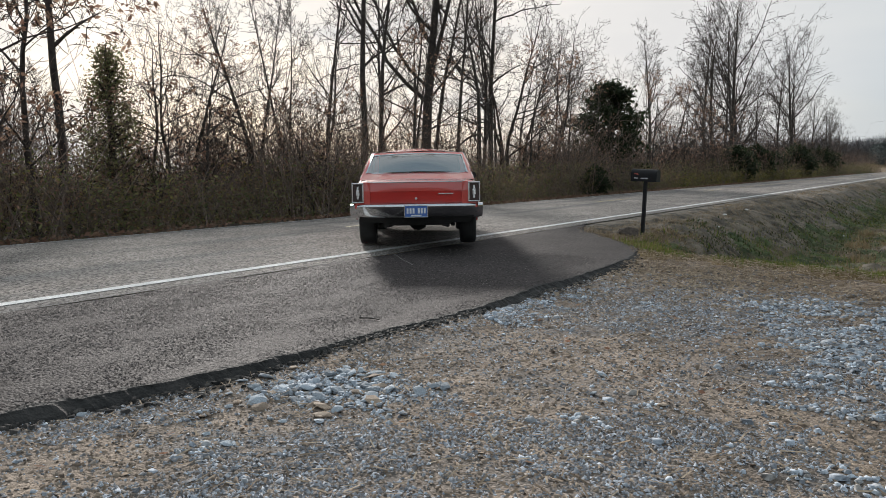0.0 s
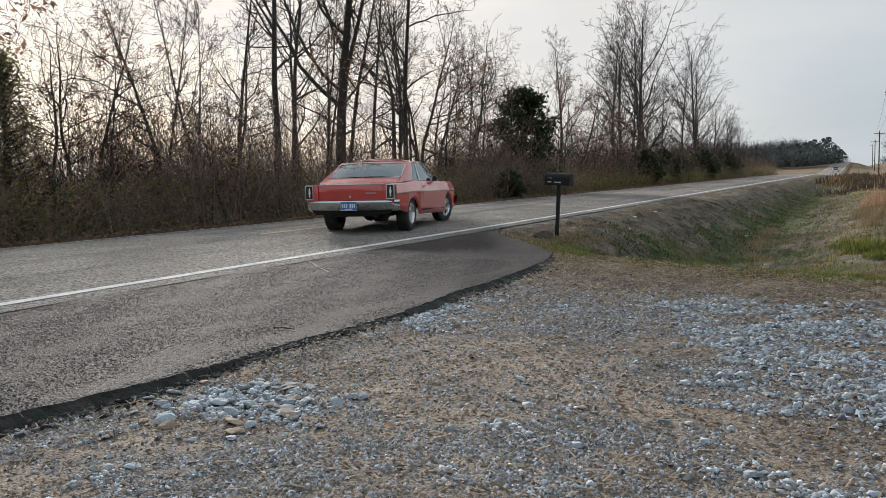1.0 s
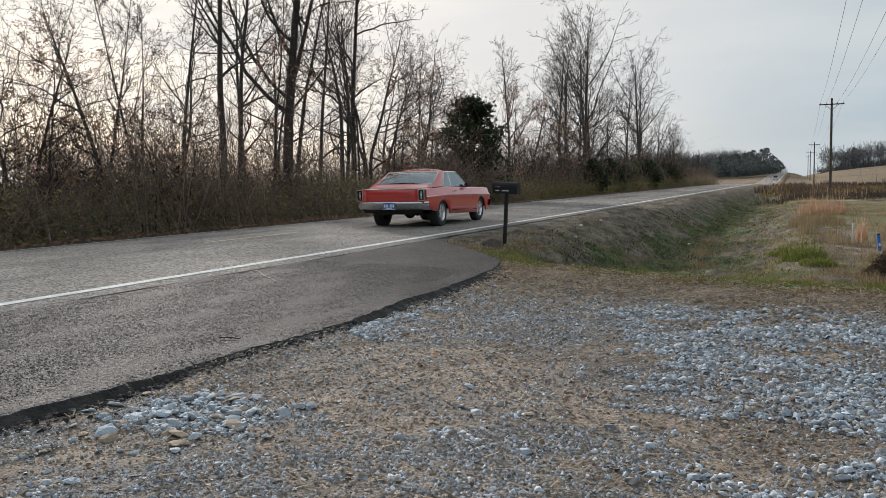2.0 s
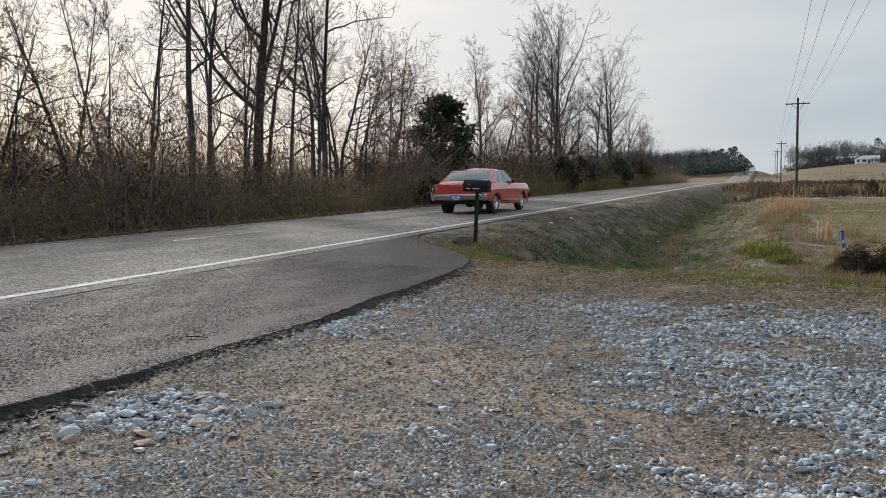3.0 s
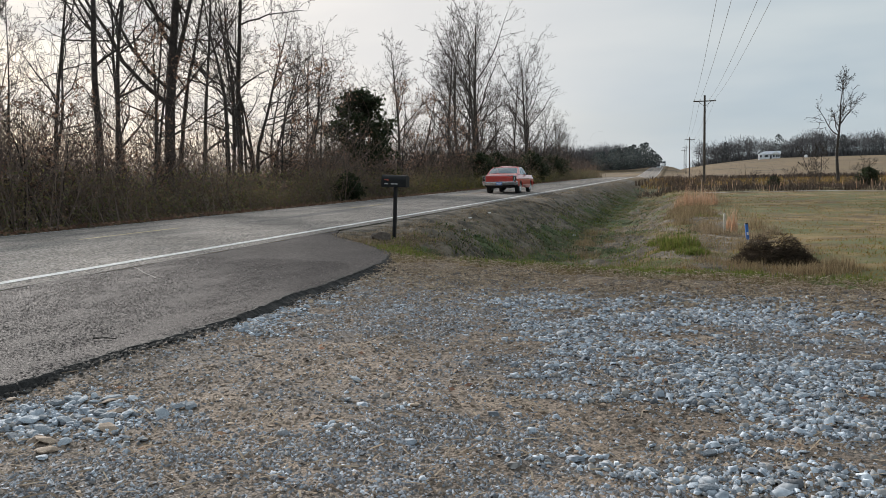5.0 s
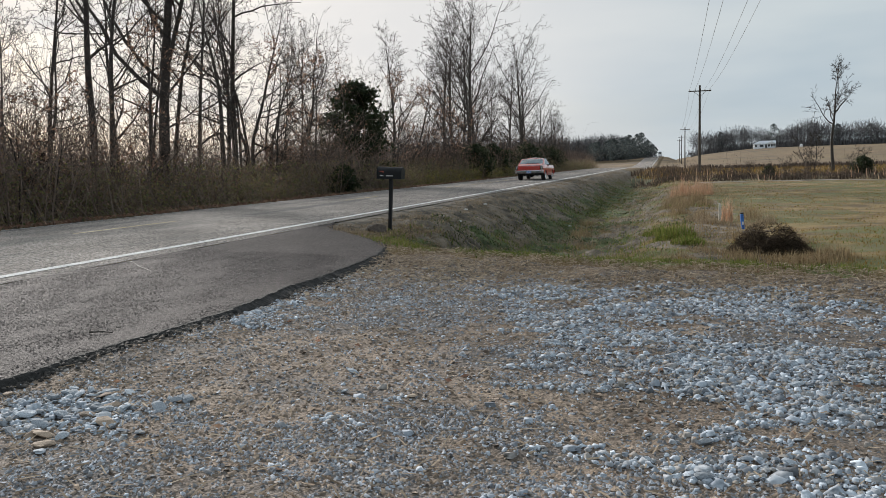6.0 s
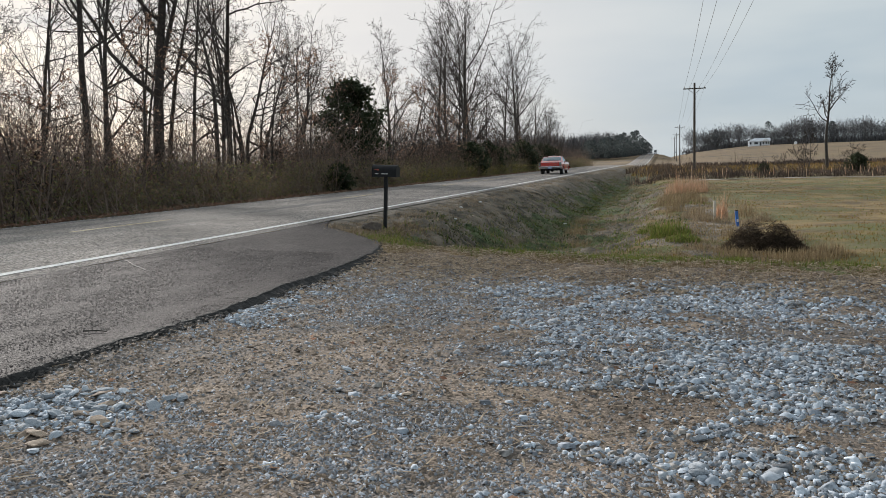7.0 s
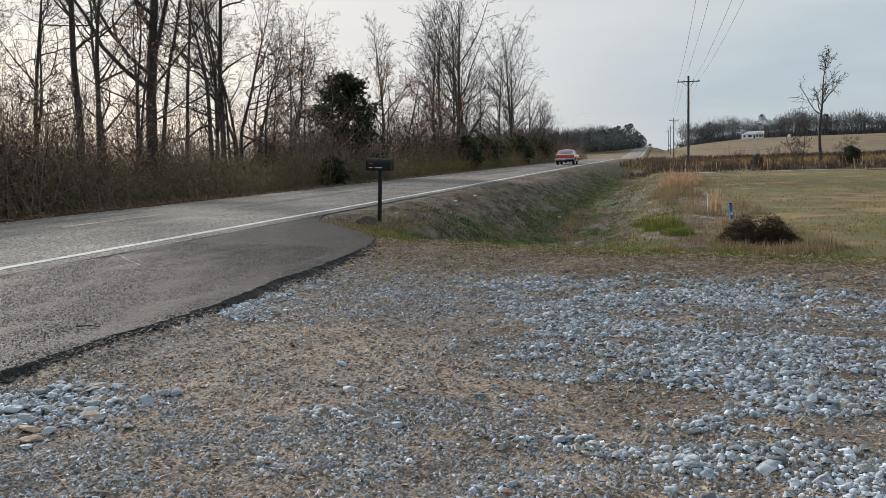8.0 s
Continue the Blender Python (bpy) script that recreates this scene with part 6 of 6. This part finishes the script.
sedan = far_vehicle("silver_car", "pale silver car driving away on the far road", "car", M_SIDING, 1.85, 4.6, 1.5, 0.62)
lorry = far_vehicle("white_truck", "white box truck far off on the road", "truck", M_SIDING, 2.5, 9.0, 3.8, 0.92)

# ---- gravel of the lot ----
def cloud(x, y, fx, fy, seed):
    """Smooth noise over the lot, about -1 to 1."""
    return np.array([noise.noise((a * fx, b * fy, seed)) for a, b in zip(x, y)]) * 1.6


def spot_of(x, y, cx, cy, rx, ry):
    return np.exp(-(((x - cx) / rx) ** 2 + ((y - cy) / ry) ** 2))


def worn(x, y):
    """Bare tan patches where tyres turn."""
    return np.maximum.reduce([spot_of(x, y, -2.55, 4.85, 1.15, 0.75), 0.9 * spot_of(x, y, -1.1, 5.65, 0.4, 0.28), spot_of(x, y, -0.05, 4.1, 0.42, 0.3), 0.8 * spot_of(x, y, 1.3, 6.1, 0.5, 0.3)])


def bias(x, y):
    """Where stones gather: by the apron's foot and over the open side, not on the worn track."""
    heap = spot_of(x, y, -3.15, 3.5, 0.48, 0.42)
    edge = np.exp(-((x + 3.35) / 0.28) ** 2) * step(y, 5.4, 5.9) * (1 - step(y, 6.9, 7.6))
    open_side = step(x + 0.3 * y, -0.1, 0.9) * step(y, 1.8, 2.6) * (1 - step(y, 7.9, 8.9))
    return -0.40 + 0.95 * heap + 0.75 * edge + 0.60 * open_side - 0.75 * worn(x, y) - 0.5 * step(y, 8.0, 9.0) - 0.12 * step(3.4 - y, 0, 0.6)


def gravel_share(x, y):
    v = bias(x, y) + 0.5 * cloud(x, y, 0.9, 1.5, 3.0) + 0.45 * cloud(x, y, 2.6, 4.6, 8.0)
    return 0.015 + 0.985 * step(v, -0.10, 0.36)


def fine_share(x, y):
    grey = np.maximum.reduce([spot_of(x, y, -2.3, 7.0, 1.3, 1.4), spot_of(x, y, -3.35, 2.45, 0.7, 0.45), 0.8 * spot_of(x, y, -1.2, 3.1, 1.1, 0.7), 0.8 * spot_of(x, y, -2.0, 2.2, 1.6, 0.5)])
    v = 0.5 * bias(x, y) + 0.6 * grey - 0.9 * worn(x, y) + 0.55 * cloud(x, y, 1.1, 2.0, 13.0) + 0.4 * cloud(x, y, 3.7, 6.5, 5.0)
    return (0.14 + 0.86 * step(v, -0.22, 0.32)) * (1 - 0.6 * step(bias(x, y), 0.0, 0.3))


def stones(seed, n, xs, ys, small, large, power=3.0, flat=(0.4, 0.75), share=gravel_share, off=0.06):
    rng = np.random.default_rng(seed)
    x, y = rng.uniform(*xs, n), rng.uniform(*ys, n)
    k = (rng.random(n) < share(x, y)) & (x > np.array([apron_edge(v) for v in y]) + off) & (y < lot_edge(x) - 0.45 + 0.25 * np.sin(x * 2.3))
    x, y = x[k], y[k]
    r = small + (large - small) * rng.random(len(x)) ** power
    return rng, x, y, r, rng.uniform(*flat, len(x))


CUBE_V = np.array([(-1, -1, -1), (1, -1, -1), (1, 1, -1), (-1, 1, -1), (-1, -1, 1), (1, -1, 1), (1, 1, 1), (-1, 1, 1)]) * 0.72
CUBE_F = np.array([(4, 5, 6), (4, 6, 7), (0, 1, 5), (0, 5, 4), (1, 2, 6), (1, 6, 5), (2, 3, 7), (2, 7, 6), (3, 0, 4), (3, 4, 7)])     # no underside
CHIP_V = np.array([(-1, -0.7, -0.6), (1, -0.7, -0.6), (0.8, 0.8, -0.6), (-0.8, 0.8, -0.6), (0.1, 0, 0.7)])
CHIP_F = np.array([(0, 1, 4), (1, 2, 4), (2, 3, 4), (3, 0, 4)])


def stone_mass(name, label, material, *spec, **kw):
    chips, pile = kw.pop("chips", False), kw.pop("pile", 0.0)
    rng, x, y, r, flat = stones(*spec, **kw)
    n = len(x)
    form, sides = (CHIP_V, CHIP_F) if chips else (CUBE_V, CUBE_F)
    v = form[None] + rng.normal(0, 0.24, (n, len(form), 3)).clip(-0.5, 0.5)
    if not chips:
        v[:, 4:, :2] *= rng.uniform(0.45, 0.95, (n, 1, 1))      # tops smaller than bases
    v = v * np.stack([rng.uniform(0.75, 1.35, n), rng.uniform(0.7, 1.1, n), flat], 1)[:, None]
    a, b = rng.uniform(0, 2 * np.pi, n), rng.normal(0, 0.3, n)
    c, s = np.cos(b)[:, None], np.sin(b)[:, None]
    v = np.stack([v[..., 0] * c + v[..., 2] * s, v[..., 1], -v[..., 0] * s + v[..., 2] * c], -1)
    c, s = np.cos(a)[:, None], np.sin(a)[:, None]
    v = np.stack([v[..., 0] * c - v[..., 1] * s, v[..., 0] * s + v[..., 1] * c, v[..., 2]], -1)
    v = v * r[:, None, None] + np.stack([x, y, land(x, y) + r * flat * 0.35 + pile * rng.random(n) * np.clip(bias(x, y) + 0.5, 0, 1)], 1)[:, None]
    f = (sides[None] + np.arange(n)[:, None, None] * len(form)).reshape(-1, 3)
    return tagged(part_mesh(name, mesh_of(name, v.reshape(-1, 3), f), material), label, "gravel", kind="stuff")


stone_mass("gravel", "pale blue-grey limestone gravel over the dirt lot", M_STONE, 111, 90000, (-4.3, 3.4), (1.6, 9.2), 0.007, 0.022, power=1.8, flat=(0.3, 0.6), pile=0.018)
stone_mass("coarse_gravel", "larger blue-grey limestone lumps among the gravel", M_STONE, 123, 15000, (-4.3, 3.4), (1.8, 8.6), 0.016, 0.036, power=2.6, flat=(0.32, 0.6), pile=0.012)
M_FINE = leaf_mat("fine_gravel_mix", [(0.06, 0.058, 0.058), (0.26, 0.286, 0.325), (0.165, 0.14, 0.118), (0.37, 0.407, 0.46), (0.11, 0.097, 0.088), (0.31, 0.258, 0.208), (0.21, 0.228, 0.255), (0.50, 0.545, 0.605), (0.275, 0.298, 0.33)], 0.9, 0.0)
FINE = leaf_mat("fine_gravel_mix", [(0.08, 0.063, 0.05), (0.34, 0.345, 0.36), (0.21, 0.163, 0.125), (0.52, 0.53, 0.545), (0.13, 0.10, 0.08), (0.48, 0.385, 0.295), (0.27, 0.25, 0.24), (0.72, 0.715, 0.71), (0.36, 0.275, 0.205)], 0.88, 0.0)
FINE = "fine grey and brown gravel between larger stones"
stone_mass("fine_gravel", FINE, M_FINE, 112, 150000, (-4.2, 2.6), (1.6, 5.6), 0.0055, 0.014, power=1.8, chips=True, share=fine_share, flat=(0.6, 1.0))
stone_mass("fine_gravel", FINE, M_FINE, 118, 80000, (-4.2, 3.4), (5.6, 9.8), 0.008, 0.018, power=1.8, chips=True, share=fine_share, flat=(0.5, 0.9))

stone_mass("thin_gravel", "scattered gravel over the rest of the lot", M_FINE, 119, 16000, (-4.2, 8.0), (-7.0, 9.0), 0.008, 0.02, power=2.0, chips=True,
           share=lambda x, y: np.where((x < 3.2) & (y > 1.7), 0.0, 0.75))
M_THATCH = leaf_mat("brown_thatch", [(0.21, 0.162, 0.117), (0.38, 0.305, 0.225), (0.55, 0.455, 0.345), (0.27, 0.207, 0.148)], 0.9)
M_CLOD = leaf_mat("dirt_clods", [(0.085, 0.066, 0.052), (0.20, 0.156, 0.12), (0.32, 0.252, 0.193), (0.145, 0.112, 0.086), (0.41, 0.33, 0.255)], 0.95, 0.0)
stone_mass("dirt_clods", "brown and tan lumps of dirt and thatch", M_CLOD, 114, 70000, (-4.3, 3.4), (1.6, 10.9), 0.006, 0.017, power=2.0, flat=(0.4, 0.8), chips=True,
           share=lambda x, y: 0.3 + 0.5 * step(6.5 - y, 0.0, 4.0) + 0.4 * step(y, 8.0, 9.5))
stone_mass("thatch_lumps", "matted brown thatch and dirt lumps by the lot's edge", M_THATCH, 120, 14000, (-4.2, 3.6), (7.2, 11.4), 0.012, 0.034, power=1.8, flat=(0.4, 0.8), chips=True,
           share=lambda x, y: 0.15 + 0.85 * step(y - lot_edge(x), -3.0, -1.6))
stone_mass("dirt_lumps", "rough lumps of tan dirt on the worn track", M_CLOD, 122, 9000, (-3.9, 0.5), (3.6, 7.6), 0.009, 0.024, power=2.0, flat=(0.35, 0.7), chips=True,
           share=lambda x, y: 0.2 + 0.6 * step(cloud(x, y, 1.2, 2.2, 17.0), -0.1, 0.4))
M_CRUMB = leaf_mat("asphalt_crumbs", [(0.02, 0.02, 0.02), (0.06, 0.056, 0.053), (0.13, 0.12, 0.11)], 0.9, 0.0)
stone_mass("asphalt_crumbs", "black crumbs broken from the asphalt edge", M_CRUMB, 116, 42000, (-4.3, -3.3), (1.5, 10.5), 0.007, 0.028, power=2.0, off=-0.02,
           share=lambda x, y: np.exp(-np.clip(x - np.array([apron_edge(v) for v in y]) - 0.06, 0, 9) / (0.05 + 0.02 * np.sin(y * 2.7)) * (1 + 2 * np.exp(-((y - 5) / 0.9) ** 2))))

# pale chips of stone showing in the worn asphalt of the apron
rng = np.random.default_rng(117)
n = 36000
y = 1.2 + 9.0 * rng.random(n) ** 1.25
x = -6.6 + 2.95 * rng.random(n)
k = x < np.array([apron_edge(v) for v in y]) - 0.02
x, y = x[k], y[k]
n = len(x)
r = rng.uniform(0.004, 0.009, n)
v = CHIP_V[None] + rng.normal(0, 0.25, (n, 5, 3))
a = rng.uniform(0, 2 * np.pi, n)
c, s_ = np.cos(a)[:, None], np.sin(a)[:, None]
v = np.stack([v[..., 0] * c - v[..., 1] * s_, v[..., 0] * s_ + v[..., 1] * c, v[..., 2] * 0.45], -1) * r[:, None, None]
v += np.stack([x, y, np.array([apron_top(p, q) for p, q in zip(x, y)]) + 0.003], 1)[:, None]
M_CHIPS = leaf_mat("worn_asphalt_chips", [(0.022, 0.019, 0.0185), (0.062, 0.053, 0.051), (0.15, 0.129, 0.123), (0.036, 0.031, 0.03), (0.26, 0.232, 0.222)], 0.92, 0.0)
tagged(part_mesh("asphalt_chips", mesh_of("asphalt_chips", v.reshape(-1, 3), (CHIP_F[None] + np.arange(n)[:, None, None] * 5).reshape(-1, 3)), M_CHIPS),
       "pale stone chips showing in worn asphalt", "asphalt chips", kind="stuff")

SHAPES = [stone_mesh("stone", k + 20, 2, 0.5, 0.42) for k in range(8)]
for k, me in enumerate(SHAPES):
    me.materials.append(M_PEBBLE_TAN if k in (2, 6) else M_PEBBLE)
rng, xs_, ys_, rs_, _ = stones(113, 2600, (-4.0, 3.2), (1.9, 5.6), 0.017, 0.038, 2.4)
heap = np.random.default_rng(115)
hx, hy = heap.normal(-3.05, 0.30, 130), heap.normal(3.55, 0.28, 130)
ok = hx > np.array([apron_edge(v) for v in hy]) + 0.1
hx, hy = hx[ok], hy[ok]
xs_, ys_ = np.concatenate([hx, xs_]), np.concatenate([hy, ys_])
rs_ = np.concatenate([0.015 + 0.042 * heap.random(len(hx)) ** 2.2, rs_])
singles = [(-1.86, 4.57, 0.048), (-1.74, 4.13, 0.036), (-2.77, 5.03, 0.028), (0.14, 3.70, 0.042), (0.12, 3.27, 0.05), (0.65, 4.73, 0.042)]   # lone larger stones
for k, (x, y, r) in enumerate(singles):
    xs_[len(hx) + k], ys_[len(hx) + k], rs_[len(hx) + k] = x, y, r
for k in range(min(300, len(xs_))):
    ob = new("stone", SHAPES[k % 8])
    ob.parent = ground
    r = float(rs_[k])
    ob.matrix_basis = pose(float(xs_[k]), float(ys_[k]), float(land(xs_[k], ys_[k])) + 0.28 * r, float(rng.normal(0, 9)), float(rng.normal(0, 9)), float(rng.uniform(0, 360))) @ Matrix.Diagonal((r * 1.2, r * 0.85, r * 0.85, 1))

# ---- straw and dead leaves lying on the lot ----
rng = np.random.default_rng(121)
n = 60000
x, y = rng.uniform(-4.2, 4.0, n), rng.uniform(1.3, 11.4, n)
k = (x > np.array([apron_edge(v) for v in y]) + 0.05) & (y < lot_edge(x) + 0.6) & (rng.random(n) < 0.12 + 0.88 * step(y - lot_edge(x), -2.4, -0.4))
x, y = x[k], y[k]
n = len(x)
a, ln, w = rng.uniform(0, 2 * np.pi, n), rng.uniform(0.02, 0.06, n), rng.uniform(0.002, 0.005, n)
d = np.stack([np.cos(a), np.sin(a), rng.normal(0, 0.15, n)], 1) * ln[:, None]
sd = np.stack([-np.sin(a), np.cos(a), rng.normal(0, 0.3, n)], 1) * w[:, None]
c = np.stack([x, y, land(x, y) + 0.012 + rng.random(n) * (0.008 + 0.03 * step(y - lot_edge(x), -2.4, -0.6))], 1)
v = np.stack([c - d - sd, c + d - sd, c + d + sd, c - d + sd], 1).reshape(-1, 3)
tagged(part_mesh("straw_litter", mesh_of("straw_litter", v, np.arange(4 * n).reshape(n, 4)), M_THATCH), "tan straw bits strewn over the lot", "straw", kind="stuff")
n = 350
x, y = rng.uniform(-4.0, 6.0, n), rng.uniform(1.4, 10.5, n)
k = x > np.array([apron_edge(v) for v in y]) + 0.05
c = np.stack([x, y, land(x, y) + 0.014], 1)[k]
v, f = leaf_quads(rng, c, 0.012, 0.03, 0.15)
tagged(part_mesh("fallen_leaves", mesh_of("fallen_leaves", v, f), M_RUST), "small brown fallen leaves on the lot", "leaves", kind="stuff")

# ---- marks and bits on the paving ----
bm = bmesh.new()
for p, q, r in (((-4.13, 5.02), (-4.03, 5.06), 0.006), ((-4.03, 5.06), (-3.95, 5.05), 0.005)):
    tube(bm, (*p, apron_top(p[0], p[1]) + 0.012), (*q, apron_top(q[0], q[1]) + 0.014), r, r * 0.7, 6)
tagged(part("stick", bm, M_BARK), "short dark stick lying on the asphalt", "stick")


def scuff(points, w, z_of):
    bm = bmesh.new()
    prev = None
    for k, (px, py) in enumerate(points):
        qx, qy = points[min(k + 1, len(points) - 1)]
        ox, oy = points[max(k - 1, 0)]
        d = Vector((qx - ox, qy - oy, 0)).normalized()
        s = Vector((-d.y, d.x, 0)) * w * (0.4 + 0.6 * abs(math.sin(k * 1.9)))
        row = [bm.verts.new((px + sg * s.x, py + sg * s.y, z_of(px, py) + 0.005)) for sg in (-1, 1)]
        if prev:
            bm.faces.new((prev[0], prev[1], row[1], row[0]))
        prev = row
    return tagged(part("scuff_mark", bm, M_SCUFF), "pale scratched scuff mark on the asphalt", "scuff mark", "scuff marks on the paving", "structure")


M_SCUFF = mat("pale_scuff", (0.09, 0.08, 0.075), (0.24, 0.22, 0.205), 12, 70, 0.8)
on_apron = lambda x, y: apron_top(x, y) + 0.004  # noqa: E731
on_road_ = lambda x, y: float(road_z(np.array(x), np.array(y)))  # noqa: E731
scuff([(-6.55 + 0.85 * u, 8.72 - 0.76 * u + 0.012 * math.sin(9 * u)) for u in np.linspace(0, 1, 14)], 0.012, on_apron)
scuff([(-7.7 - 0.8 * u, 9.8 + 1.2 * u + 0.05 * math.sin(8 * u)) for u in np.linspace(0, 1, 12)], 0.012, on_road_)
M_PAPER = mat("pale_litter", (0.55, 0.55, 0.53), (0.75, 0.75, 0.73), 12, 70, 0.8)
for x, y in ((-5.55, 22.0), (-5.2, 18.3), (-4.8, 18.4), (-5.5, 24.2), (-3.4, 28.0), (-2.0, 11.3)):
    bm = bmesh.new()
    bmesh.ops.create_icosphere(bm, subdivisions=1, radius=0.045)
    for v in bm.verts:
        v.co = Vector((v.co.x * 1.5, v.co.y, v.co.z * 0.5)) * (1 + 0.3 * noise.noise(v.co * 20))
    ob = part("litter", bm, M_PAPER)
    ob.location = (x, y, float(land(x, y)) + 0.05)
    tagged(ob, "small pale crumpled litter on the grassy bank", "litter", "litter on the bank")


# ---- what moves ----
def motions():
    rows = [  # seconds, x, y of the rear axle, heading in degrees (to the left: plus)
        (0.0, -6.93, 9.85, 34.0), (0.3, -7.50, 10.86, 30.0), (0.6, -8.18, 11.93, 22.0), (1.0, -8.66, 13.57, 14.0), (1.35, -8.80, 15.0, 9.0),
        (1.7, -8.84, 16.5, 5.0), (2.2, -8.80, 19.1, 2.2), (2.8, -8.66, 22.55, 0.6), (3.5, -8.66, 28.0, 0.0), (4.0, -8.62, 32.3, 0.0), (4.5, -8.6, 36.8, 0.0),
        (5.2, -8.6, 43.2, 0.0), (5.8, -8.6, 49.3, 0.0), (6.5, -8.6, 56.9, 0.0), (7.2, -8.6, 65.6, 0.0), (8.0, -8.6, 76.2, 0.0),
    ]
    walk(car, [(t, pose(x, y, 0.205, 0, 0, h)) for t, x, y, h in rows])
    t, x, y = (np.array([r[k] for r in rows]) for k in range(3))
    gone = np.concatenate([[0], np.cumsum(np.hypot(np.diff(x), np.diff(y)))])
    every = np.arange(0, 241) / 30
    spin = np.degrees(np.interp(every, t, gone) / WHEEL_R)
    steer = np.interp(every, [0, 0.4, 1.0, 1.6, 2.2, 8], [-2, -14, -16, -8, 0, 0])
    for n, hub in enumerate(wheels):
        place_ = hub.matrix_basis.translation
        walk(hub, [(s, pose(*place_, -float(a), 0, float(b) if n > 1 else 0)) for s, a, b in zip(every, spin, steer)])
    def ahead(x, y):
        return pose(x, y, float(road_z(np.array(x), np.array(y))) + 0.01)

    walk(sedan, [(t, ahead(-8.6, 283 + 25.0 * t)) for t in np.arange(0, 8.1, 1.0)])
    walk(lorry, [(t, ahead(-8.6, 445 + 24.0 * t)) for t in np.arange(0, 8.1, 1.0)])


motions()
